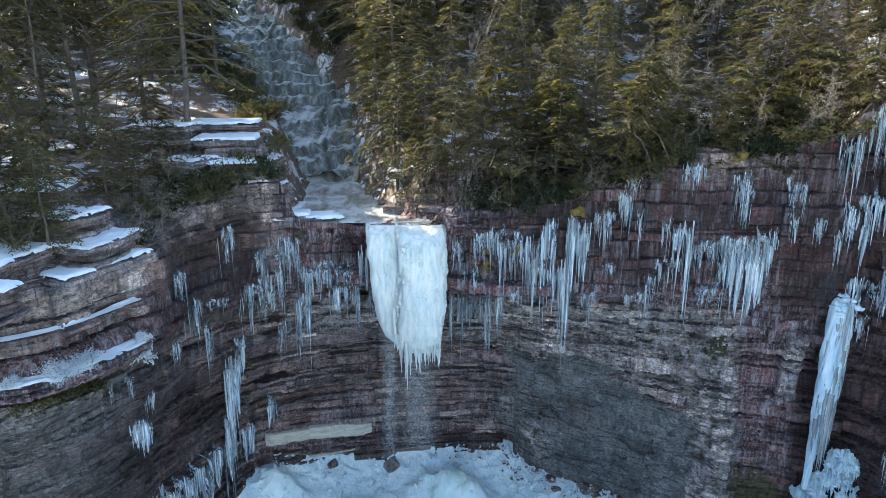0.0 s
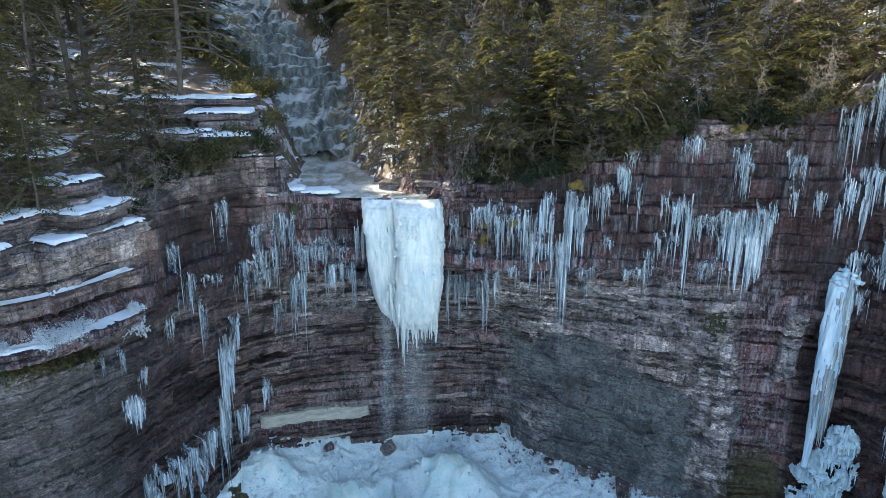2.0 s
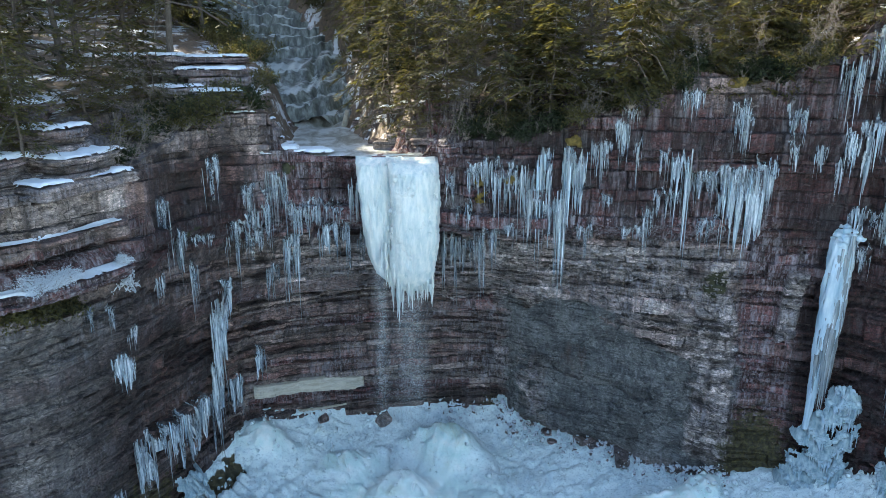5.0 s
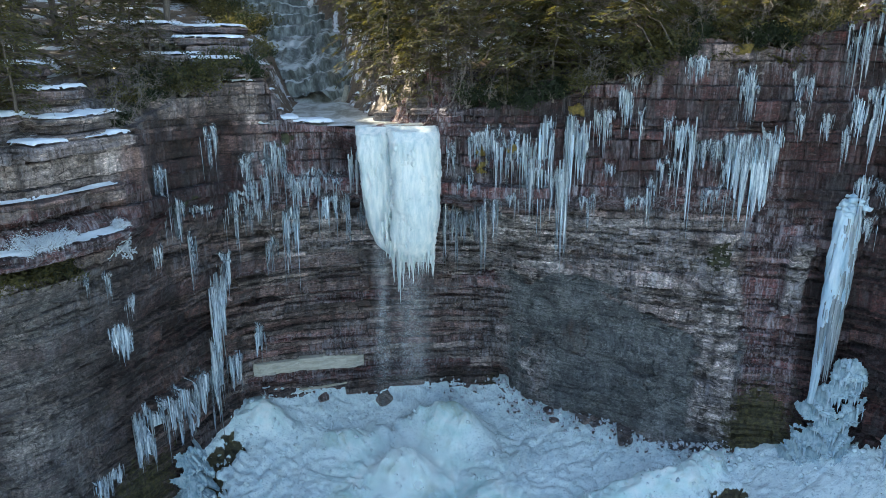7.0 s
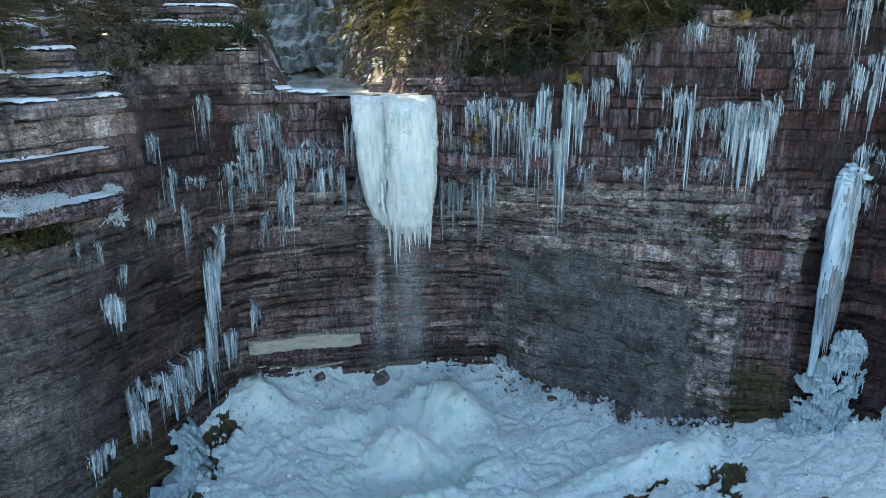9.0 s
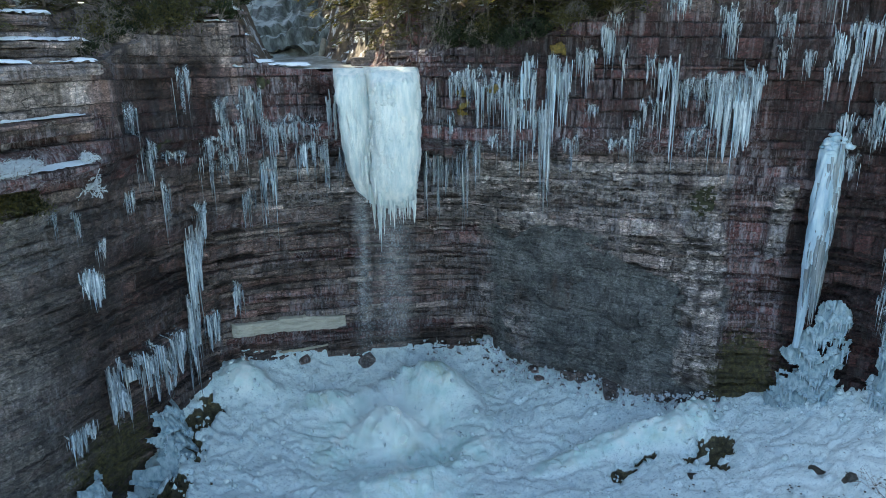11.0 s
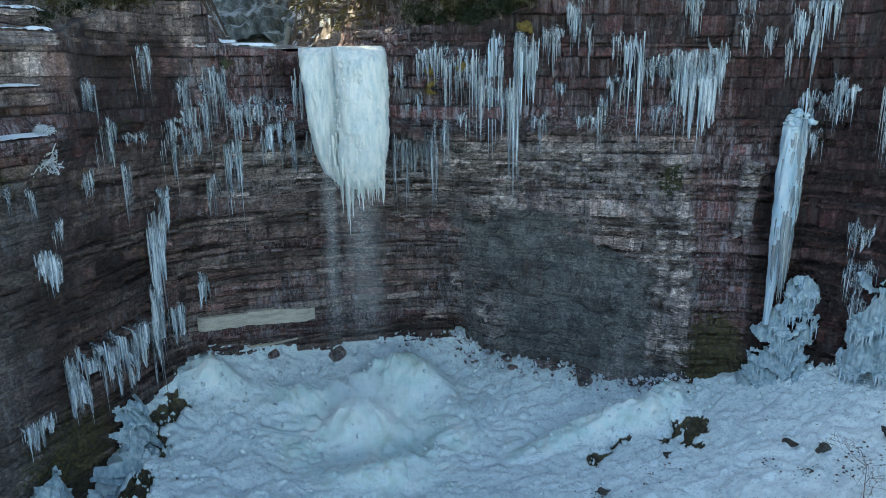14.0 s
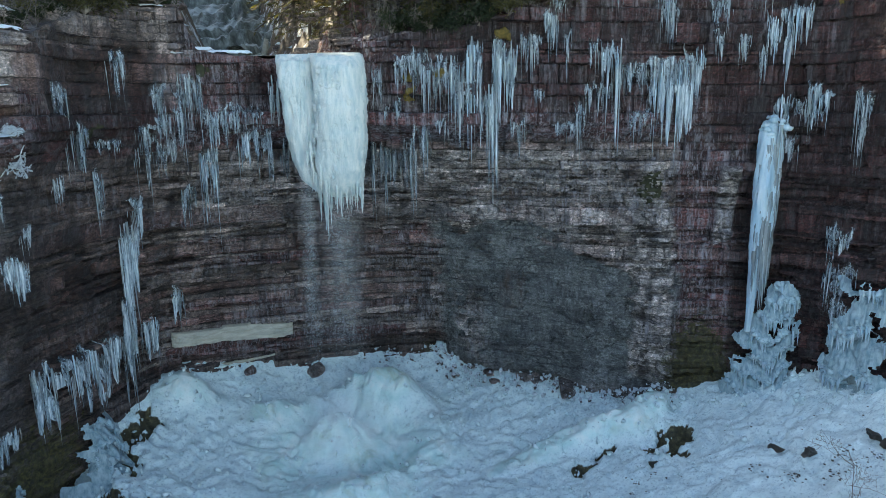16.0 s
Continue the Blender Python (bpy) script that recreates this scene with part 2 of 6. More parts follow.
def gorge_floor(x, y):
    """The height of the frozen plunge basin."""
    z = -2.25 + 0.035 * np.maximum(0, y - 33) ** 2 + np.where(x < 0, 0.016, 0.011) * x ** 2
    z = np.minimum(z, 5.0) + 0.02 * np.maximum(0, 26 - y) * smooth(np.abs(x), 6, 20) * 4
    r = np.hypot(x + 1.9, (y - 37.5) * 1.25)
    turn = np.arctan2(y - 37.5, x + 1.9)
    z = z + (0.35 + 0.3 * np.cos(turn - 0.6)) * np.exp(-((r - 5.2 - 0.8 * np.sin(2 * turn)) / 1.2) ** 2) - (0.25 + 0.2 * np.sin(turn + 2)) * np.exp(-((r - 3.2) / 0.9) ** 2)
    z = z + swell(x, y)
    z = z - 2.6 * smooth(-x, 12.8, 15.2) * smooth(36.5 - y, 0, 3)
    z = z - 1.25 * np.exp(-((x - 3.5) / 5.5) ** 2) * smooth(y, 38, 43.5)
    return z - 0.7 * bare_rock(x, y)


# rounded swells of flow ice: middle, half widths, height
SWELLS = [(-2.0, 38.2, 2.3, 1.8, 1.75), (0.9, 41.2, 3.2, 2.1, 1.7), (-0.9, 34.2, 3.9, 1.9, 0.85), (-6.0, 39.9, 2.8, 1.7, 0.6), (-10.9, 40.2, 2.6, 1.6, 1.25)]


def swell_at(x, y, row):
    px, py, rx, ry, h = row
    q = np.hypot((x - px) / rx, (y - py) / ry) + 0.22 * vnoise(np.asarray(x) / 1.7, np.asarray(y) / 1.4, 193) + 0.1 * vnoise(np.asarray(x) / 0.6, np.asarray(y) / 0.6, 194)
    return 1 - smooth(q, 0.1, 1.15)


def tongue_at(x, y):
    """The long ridge of flow ice: 1 on its crest, 0 off it."""
    f = np.clip((x - 4.5) / 12.7, 0, 1)
    off = np.abs(y - 34.6 - 0.7 * f + 0.35 * vnoise(np.asarray(x) / 1.6, np.asarray(y) / 3, 197)) / (0.9 + 0.95 * f) + 0.2 * vnoise(np.asarray(x) / 0.8, np.asarray(y) / 0.8, 198)
    return (1 - smooth(off, 0.15, 1.15)) * smooth(x, 4.5, 8) * (1 - smooth(x + 0.5 * vnoise(np.asarray(y) / 0.6, np.asarray(x) / 2, 199), 16.3, 17.2))


def swell(x, y):
    total = sum((row[4] * swell_at(x, y, row)) ** 2.5 for row in SWELLS) ** 0.4
    return total + tongue_at(x, y) * (1 + 0.5 * fbm(np.asarray(x) / 1.3, np.asarray(y) / 1.1, 201, 3)) * (0.35 + 0.75 * smooth(x, 6, 14))


def flow_cover(x, y):
    """How far the basin's snow gives way to bare flow ice."""
    far = np.exp(-(np.hypot((x + 1.5) / 6.5, (y - 37.3) / 4.5)) ** 2)
    return np.clip(np.maximum(np.maximum.reduce([0.8 * swell_at(x, y, row) for row in SWELLS]), np.maximum(0.85 * far, tongue_at(x, y))), 0, 1)


def bare_rock(x, y):
    """Where the basin's ice has melted away over wet rock: trenches and holes."""
    near = np.zeros(np.shape(x))
    for px, py, qx, qy, wide in ((-12.7, 38.2, -13.6, 36.2, 0.5), (-13.6, 36.2, -13.0, 34.9, 0.55), (-17.8, 29.2, -15.7, 31.4, 1.3), (-15.7, 31.4, -13.4, 31.9, 1.0), (-13.4, 31.9, -12.9, 30.2, 0.7),
                                 (16.3, 33.4, 15.6, 31.8, 0.5), (16.0, 33.0, 14.9, 32.7, 0.36), (10.9, 33.1, 11.6, 33.3, 0.42), (11.8, 33.6, 13.0, 33.9, 0.2), (16.9, 33.6, 16.2, 32.4, 0.4)):
        t = np.clip(((x - px) * (qx - px) + (y - py) * (qy - py)) / ((qx - px) ** 2 + (qy - py) ** 2), 0, 1)
        d = np.hypot(x - px - t * (qx - px), y - py - t * (qy - py)) / wide
        near = np.maximum(near, 1 - smooth(d + 0.9 * vnoise(np.asarray(x) / 0.5, np.asarray(y) / 0.5, 191) + 0.5 * vnoise(np.asarray(x) / 0.17, np.asarray(y) / 0.17, 192), 0.7, 1.5))
    return near


def channel(y):
    """The stream above the fall: its middle, half width and bed height."""
    ys = [30, 36, 38, 41, 46, 50, 55, 60, 65, 80, 140]
    return (np.interp(y, ys, [-4.2, -4.6, -5.6, -6.2, -7.4, -9, -11, -14.5, -18, -27, -50]), np.interp(y, ys, [4.4, 4.4, 3.4, 2.7, 2.1, 3.2, 4, 4.2, 4.5, 5, 5]),
            np.interp(y, ys, [20.9, 20.95, 21.0, 21.1, 21.4, 23, 25.3, 28.6, 30.8, 36, 60]))


def upper_land(x, y):
    """The wooded land above the cliff, with the stream's bed cut into it."""
    left = 23.3 + 0.17 * (y - 30) + 0.06 * np.maximum(0, -x - 12)
    right = 23.6 + 0.09 * np.clip(x, -2, 20) + 0.36 * np.maximum(y - 37, -2)
    right = right + 5.0 * smooth(x, 19.5, 25) * smooth(y, 24, 30)
    mid, half, bed = channel(y)
    side = smooth(x - mid, -2, 2)
    land = left * (1 - side) + right * side + 0.5 * fbm(x / 6, y / 6, 71) + 0.15 * fbm(x / 1.3, y / 1.3, 75, 3)
    k = smooth(np.abs(x - mid), half - 0.6, half + 1.6)
    land = (bed - 0.5 * smooth(y, 46, 49)) * (1 - k) + np.maximum(land, bed + 0.2) * k
    return np.where(y < 24, np.minimum(land, 21 + 0.1 * y), land)


# ---- materials ----
def material(name, roughness=0.8, metallic=0.0):
    m = bpy.data.materials.new(name)
    m.use_nodes = True
    b = m.node_tree.nodes["Principled BSDF"]
    b.inputs["Roughness"].default_value, b.inputs["Metallic"].default_value = roughness, metallic
    return m, m.node_tree.nodes, m.node_tree.links, b


def place_of(n, l, scale=(1, 1, 1), kind="Position"):
    """Coordinates in metres of the world (or of the object), stretched by the scale."""
    if kind == "Position":
        src = n.new("ShaderNodeNewGeometry").outputs["Position"]
    else:
        src = n.new("ShaderNodeTexCoord").outputs["Object"]
    mp = n.new("ShaderNodeMapping")
    mp.inputs["Scale"].default_value = scale
    l.new(src, mp.inputs["Vector"])
    return mp.outputs[0]


def noise_of(n, l, vec, scale, detail=4.0, rough=0.55, distort=0.0):
    t = n.new("ShaderNodeTexNoise")
    t.inputs["Scale"].default_value, t.inputs["Detail"].default_value = scale, detail
    t.inputs["Roughness"].default_value, t.inputs["Distortion"].default_value = rough, distort
    l.new(vec, t.inputs["Vector"])
    return t.outputs[0]


def ramp(n, l, fac, stops):
    r = n.new("ShaderNodeValToRGB")
    e = r.color_ramp.elements
    while len(e) < len(stops):
        e.new(0.5)
    for k, (at, col) in enumerate(stops):
        e[k].position = at
        e[k].color = (col, col, col, 1) if isinstance(col, (int, float)) else (*col, 1)
    l.new(fac, r.inputs[0])
    return r.outputs[0]


def mix(n, l, fac, a, b, blend="MIX"):
    m = n.new("ShaderNodeMix")
    m.data_type, m.blend_type = "RGBA", blend
    for sock, v in ((m.inputs["Factor"], fac), (m.inputs["A"], a), (m.inputs["B"], b)):
        if isinstance(v, (int, float)):
            sock.default_value = v
        elif isinstance(v, tuple):
            sock.default_value = (*v, 1)
        else:
            l.new(v, sock)
    return m.outputs["Result"]


def calc(n, l, op, a, b=0.0, c=None):
    m = n.new("ShaderNodeMath")
    m.operation = op
    for k, v in enumerate((a, b) if c is None else (a, b, c)):
        if isinstance(v, (int, float)):
            m.inputs[k].default_value = v
        else:
            l.new(v, m.inputs[k])
    return m.outputs[0]


def relief(n, l, b, height, strength=0.5, distance=0.05):
    bp = n.new("ShaderNodeBump")
    bp.inputs["Strength"].default_value, bp.inputs["Distance"].default_value = strength, distance
    l.new(height, bp.inputs["Height"])
    l.new(bp.outputs[0], b.inputs["Normal"])


def number(n, l, name):
    a = n.new("ShaderNodeAttribute")
    a.attribute_name = name
    return a.outputs["Fac"]


def rock_material(name, with_beds):
    """Bedded rock: squared pieces of different tone with thin dark cracks, stains, frost and moss."""
    m, n, l, b = material(name, 0.75)
    pos = place_of(n, l)
    if with_beds:
        bed, block, wet_shade, slab, pale, red, along, level = (number(n, l, k) for k in ("bed", "block", "wet_shade", "slab", "pale", "red", "along", "level"))
        step = calc(n, l, "MULTIPLY", level, 0.34)
    else:
        each = n.new("ShaderNodeObjectInfo").outputs["Random"]
        sep = n.new("ShaderNodeSeparateXYZ")
        l.new(pos, sep.inputs[0])
        bed = block = each
        wet_shade, slab, red, pale = 0.0, 0.0, 0.35, 0.25
        along, step = calc(n, l, "ADD", sep.outputs[0], calc(n, l, "MULTIPLY", sep.outputs[1], 0.8)), sep.outputs[2]

    def face(fa, fz, wobble):
        """Coordinates along the beds and up, slightly uneven."""
        c = n.new("ShaderNodeCombineXYZ")
        shift = calc(n, l, "MULTIPLY", calc(n, l, "SUBTRACT", noise_of(n, l, pos, 1.7, 4, 0.6), 0.5), wobble)
        l.new(calc(n, l, "MULTIPLY", calc(n, l, "ADD", along, shift), fa), c.inputs[0])
        l.new(calc(n, l, "MULTIPLY", calc(n, l, "ADD", step, calc(n, l, "MULTIPLY", shift, 0.35)), fz), c.inputs[1])
        return c.outputs[0]

    def courses(vec, width, height, gap, low, high):
        t = n.new("ShaderNodeTexBrick")
        t.offset, t.squash, t.squash_frequency, t.offset_frequency = 0.37, 1.6, 3, 2
        for key, v in (("Scale", 1.0), ("Brick Width", width), ("Row Height", height), ("Mortar Size", gap), ("Mortar Smooth", 0.35), ("Bias", 0.0)):
            t.inputs[key].default_value = v
        t.inputs["Color1"].default_value, t.inputs["Color2"].default_value, t.inputs["Mortar"].default_value = (low, low, low, 1), (high, high, high, 1), (low, low, low, 1)
        l.new(vec, t.inputs["Vector"])
        return t.outputs["Color"], t.outputs["Fac"]

    grey = ramp(n, l, bed, [(0.0, (0.11, 0.09, 0.077)), (0.25, (0.225, 0.19, 0.163)), (0.45, (0.155, 0.092, 0.08)), (0.62, (0.19, 0.163, 0.142)), (0.85, (0.31, 0.27, 0.228)), (1.0, (0.145, 0.09, 0.08))])
    maroon = ramp(n, l, bed, [(0.0, (0.06, 0.026, 0.025)), (0.4, (0.125, 0.056, 0.051)), (0.7, (0.085, 0.042, 0.04)), (1.0, (0.23, 0.15, 0.135))])
    patchy = noise_of(n, l, place_of(n, l, (0.45, 0.45, 0.7)), 1.0, 5, 0.65)
    hue = calc(n, l, "ADD", red, calc(n, l, "MULTIPLY", calc(n, l, "SUBTRACT", patchy, 0.52), 1.3))
    col = mix(n, l, ramp(n, l, hue, [(0.25, 0.0), (0.75, 1.0)]), grey, maroon)
    col = mix(n, l, calc(n, l, "MULTIPLY", slab, 0.94), col, ramp(n, l, patchy, [(0.35, (0.085, 0.093, 0.094)), (0.65, (0.16, 0.168, 0.162))]))
    col = mix(n, l, calc(n, l, "MULTIPLY", pale, 0.88), col, ramp(n, l, noise_of(n, l, place_of(n, l, (0.9, 0.9, 2.2)), 1.0, 6, 0.7), [(0.3, (0.17, 0.158, 0.138)), (0.46, (0.34, 0.325, 0.295)), (0.66, (0.5, 0.485, 0.45))]))
    col = mix(n, l, 0.75, col, ramp(n, l, block, [(0, 0.4), (0.5, 0.95), (1, 1.75)]), "MULTIPLY")
    plates = noise_of(n, l, place_of(n, l, (0.55, 0.55, 0.4)), 1.0, 9, 0.72, 0.3)
    col = mix(n, l, calc(n, l, "MULTIPLY", slab, ramp(n, l, plates, [(0.5, 0.0), (0.53, 0.7)])), col, (0.23, 0.235, 0.225))
    col = mix(n, l, calc(n, l, "MULTIPLY", slab, ramp(n, l, plates, [(0.4, 0.7), (0.43, 0.0)])), col, (0.06, 0.062, 0.064))
    solid = calc(n, l, "SUBTRACT", 1.0, calc(n, l, "MULTIPLY", slab, 0.6))
    mottle = noise_of(n, l, place_of(n, l, (1, 1, 1.4)), 0.8, 7, 0.68, 0.4)
    col = mix(n, l, calc(n, l, "MULTIPLY", solid, 0.65), col, ramp(n, l, mottle, [(0.36, 0.3), (0.5, 0.95), (0.64, 1.75)]), "MULTIPLY")
    # squared pieces of each bed, and the thin leaves they split into
    tone, gap = courses(face(1.0, 1.0, 0.22), 1.15, 0.34, 0.012, 0.55, 1.5)
    col = mix(n, l, calc(n, l, "MULTIPLY", solid, 0.75), col, tone, "MULTIPLY")
    fine_tone, fine_gap = courses(face(1.0, 1.0, 0.5), 0.52, 0.113, 0.009, 0.5, 1.55)
    broken = ramp(n, l, noise_of(n, l, place_of(n, l, (0.6, 0.6, 1.1)), 1.0, 4, 0.6), [(0.4, 0.1), (0.6, 1.0)])
    col = mix(n, l, calc(n, l, "MULTIPLY", calc(n, l, "MULTIPLY", broken, solid), 0.7), col, fine_tone, "MULTIPLY")
    grain = noise_of(n, l, place_of(n, l, (1, 1, 1.8)), 4.5, 9, 0.72)
    col = mix(n, l, 0.85, col, ramp(n, l, grain, [(0.32, 0.15), (0.5, 0.85), (0.68, 1.85)]), "MULTIPLY")
    speck = noise_of(n, l, place_of(n, l, (1, 1, 1.5)), 14.0, 6, 0.75)
    col = mix(n, l, 0.7, col, ramp(n, l, speck, [(0.36, 0.3), (0.5, 0.9), (0.66, 1.8)]), "MULTIPLY")
    cleft = ramp(n, l, noise_of(n, l, pos, 0.9, 5, 0.65), [(0.42, 0.25), (0.58, 0.95)])
    col = mix(n, l, calc(n, l, "MULTIPLY", calc(n, l, "MULTIPLY", gap, cleft), solid), col, (0.012, 0.01, 0.009))
    col = mix(n, l, calc(n, l, "MULTIPLY", calc(n, l, "MULTIPLY", fine_gap, calc(n, l, "MULTIPLY", broken, cleft)), calc(n, l, "MULTIPLY", solid, 0.8)), col, (0.015, 0.012, 0.011))
    # cracks that cut across: wide plates and small flakes
    for fa, fz, line, keep in ((0.42, 0.5, 0.016, 0.95), (1.3, 2.4, 0.035, 0.7)):
        edge = n.new("ShaderNodeTexVoronoi")
        edge.feature, edge.voronoi_dimensions = "DISTANCE_TO_EDGE", "2D"
        edge.inputs["Scale"].default_value = 1.0
        l.new(face(fa, fz, 0.7), edge.inputs["Vector"])
        col = mix(n, l, calc(n, l, "MULTIPLY", ramp(n, l, edge.outputs[0], [(0.0, keep), (line, 0.0)]), cleft), col, (0.013, 0.012, 0.012))
    # small pale scars where flakes have come off
    scar = noise_of(n, l, place_of(n, l, (2.2, 2.2, 4.5)), 1.0, 3, 0.5)
    col = mix(n, l, ramp(n, l, scar, [(0.66, 0.0), (0.69, 0.6)]), col, (0.3, 0.29, 0.26))
    # water stains that run down the face, dark and rusty
    run = noise_of(n, l, place_of(n, l, (1.5, 1.5, 0.1)), 1.0, 5, 0.6)
    col = mix(n, l, calc(n, l, "MULTIPLY", ramp(n, l, run, [(0.52, 0.0), (0.63, 0.75)]), calc(n, l, "SUBTRACT", 1.0, calc(n, l, "MULTIPLY", slab, 0.6))), col, (0.028, 0.021, 0.02))
    rust = noise_of(n, l, place_of(n, l, (0.5, 0.5, 0.16)), 1.0, 5, 0.6, 0.4)
    col = mix(n, l, ramp(n, l, rust, [(0.6, 0.0), (0.74, 0.5)]), col, (0.13, 0.07, 0.045))
    # wet dark rock, plus shade of the hollows painted into the colour
    col = mix(n, l, calc(n, l, "MULTIPLY", wet_shade, 0.9), col, mix(n, l, 1.0, col, (0.24, 0.165, 0.155), "MULTIPLY"))
    # frost and thin ice
    dry = calc(n, l, "SUBTRACT", 1.0, calc(n, l, "MULTIPLY", wet_shade, 0.85))
    wide = noise_of(n, l, place_of(n, l, (0.2, 0.2, 0.3)), 1.0, 3)
    where = calc(n, l, "MAXIMUM", ramp(n, l, wide, [(0.42, 0.0), (0.6, 0.9)]), calc(n, l, "MULTIPLY", red, 0.9))
    for vec, low, high, most in ((place_of(n, l, (2.4, 2.4, 0.35)), 0.52, 0.68, 0.65), (place_of(n, l, (8, 8, 0.6)), 0.5, 0.66, 0.6), (place_of(n, l, (11, 11, 16)), 0.59, 0.66, 0.7)):
        icy = calc(n, l, "MULTIPLY", ramp(n, l, noise_of(n, l, vec, 1.0, 6, 0.7), [(low, 0.0), (high, most)]), calc(n, l, "MULTIPLY", where, dry))
        col = mix(n, l, calc(n, l, "MULTIPLY", icy, solid), col, (0.42, 0.44, 0.47))
    # lichen and moss
    green = noise_of(n, l, place_of(n, l, (0.33, 0.33, 0.4)), 1.0, 6, 0.7)
    col = mix(n, l, ramp(n, l, green, [(0.64, 0.0), (0.74, 0.45)]), col, (0.075, 0.075, 0.035))
    if with_beds:
        damp = number(n, l, "moss")
        tuft = noise_of(n, l, place_of(n, l, (1, 1, 1.8)), 2.2, 8, 0.75)
        brown = ramp(n, l, noise_of(n, l, pos, 5.0, 6, 0.7), [(0.35, (0.018, 0.017, 0.008)), (0.5, (0.05, 0.048, 0.017)), (0.68, (0.125, 0.12, 0.035))])
        col = mix(n, l, calc(n, l, "MULTIPLY", ramp(n, l, calc(n, l, "ADD", calc(n, l, "MULTIPLY", damp, 0.42), tuft), [(0.66, 0.0), (0.78, 0.92)]), ramp(n, l, damp, [(0.0, 0.0), (0.15, 1.0)])), col, brown)
    col = mix(n, l, calc(n, l, "SUBTRACT", 1.0, calc(n, l, "MULTIPLY", slab, 0.6)), col, (1.08, 0.97, 0.99), "MULTIPLY")
    l.new(col, b.inputs["Base Color"])
    l.new(ramp(n, l, run, [(0.5, 0.85), (0.66, 0.4)]), b.inputs["Roughness"])
    rise = calc(n, l, "SUBTRACT", noise_of(n, l, place_of(n, l, (1, 1, 2.2)), 7.0, 9, 0.72), calc(n, l, "MULTIPLY", calc(n, l, "ADD", gap, fine_gap), calc(n, l, "MULTIPLY", solid, 0.5)))
    relief(n, l, b, rise, 0.9, 0.07)
    return m


def ice_material(name, colour, rough=0.3, through_it=0.0, milky=0.0, streak=True, scale=1.0, vary=0.0, deep=(0.55, 0.7, 0.8), rise=0.05):
    m, n, l, b = material(name, rough)
    s = (3 * scale, 3 * scale, 0.5 * scale) if streak else (scale, scale, scale)
    a = noise_of(n, l, place_of(n, l, s), 1.2, 6, 0.6)
    dark = tuple(c * k for c, k in zip(colour, deep))
    col = ramp(n, l, a, [(0.3, dark), (0.62, colour)])
    if vary:
        col = mix(n, l, 1.0, col, ramp(n, l, n.new("ShaderNodeObjectInfo").outputs["Random"], [(0.0, 1 - vary), (1.0, 1.0)]), "MULTIPLY")
    l.new(col, b.inputs["Base Color"])
    b.inputs["IOR"].default_value = 1.31
    b.inputs["Transmission Weight"].default_value = through_it
    if milky:
        b.inputs["Subsurface Weight"].default_value = milky
        b.inputs["Subsurface Radius"].default_value = (0.25, 0.4, 0.5)
        b.inputs["Subsurface Scale"].default_value = 0.4
    relief(n, l, b, noise_of(n, l, place_of(n, l, (1, 1, 0.4) if streak else (1, 1, 1)), 7.0 * scale, 7, 0.68), 0.7, rise)
    return m


def drape_material(name, colour, least, most):
    """A thin sheet of icicles: milky ribs with clear streaks between them."""
    m, n, l, b = material(name, 0.2)
    rib = noise_of(n, l, place_of(n, l, (9, 9, 0.35)), 1.0, 5, 0.65)
    big = noise_of(n, l, place_of(n, l, (2.2, 2.2, 0.5)), 1.0, 4, 0.6)
    l.new(ramp(n, l, rib, [(0.32, tuple(c * k for c, k in zip(colour, (0.5, 0.6, 0.68)))), (0.52, colour), (0.68, (0.86, 0.9, 0.92))]), b.inputs["Base Color"])
    body = ramp(n, l, calc(n, l, "ADD", calc(n, l, "MULTIPLY", rib, 0.6), calc(n, l, "MULTIPLY", big, 0.4)), [(0.4, least), (0.6, most)])
    hung = calc(n, l, "ADD", number(n, l, "hang"), calc(n, l, "MULTIPLY", calc(n, l, "SUBTRACT", rib, 0.5), 0.9))
    l.new(calc(n, l, "MULTIPLY", body, ramp(n, l, hung, [(0.0, 0.1), (0.3, 1.0)])), b.inputs["Alpha"])
    b.inputs["IOR"].default_value = 1.31
    relief(n, l, b, rib, 0.7, 0.05)
    return m


def snow_material(name, tint=(0.82, 0.85, 0.88), litter=0.0):
    m, n, l, b = material(name, 0.65)
    a = noise_of(n, l, place_of(n, l), 1.1, 6, 0.6)
    col = ramp(n, l, a, [(0.3, tuple(c * 0.86 for c in tint)), (0.65, tint)])
    if litter:
        w = noise_of(n, l, place_of(n, l), 0.55, 7, 0.72)
        leaf = noise_of(n, l, place_of(n, l), 5.0, 5, 0.7)
        soil = ramp(n, l, leaf, [(0.3, (0.045, 0.032, 0.022)), (0.6, (0.15, 0.1, 0.065)), (0.8, (0.26, 0.19, 0.13))])
        col = mix(n, l, ramp(n, l, w, [(litter, 0.0), (litter + 0.05, 1.0)]), col, soil)
    l.new(col, b.inputs["Base Color"])
    relief(n, l, b, noise_of(n, l, place_of(n, l), 4.0, 6, 0.6), 0.6, 0.1)
    return m


def plain(name, low, high, rough=0.8, scale=4.0, stretch=(1, 1, 1), bump=0.5, distance=0.03):
    m, n, l, b = material(name, rough)
    a = noise_of(n, l, place_of(n, l, stretch, "Object"), scale, 6, 0.65)
    l.new(ramp(n, l, a, [(0.3, low), (0.7, high)]), b.inputs["Base Color"])
    relief(n, l, b, a, bump, distance)
    return m


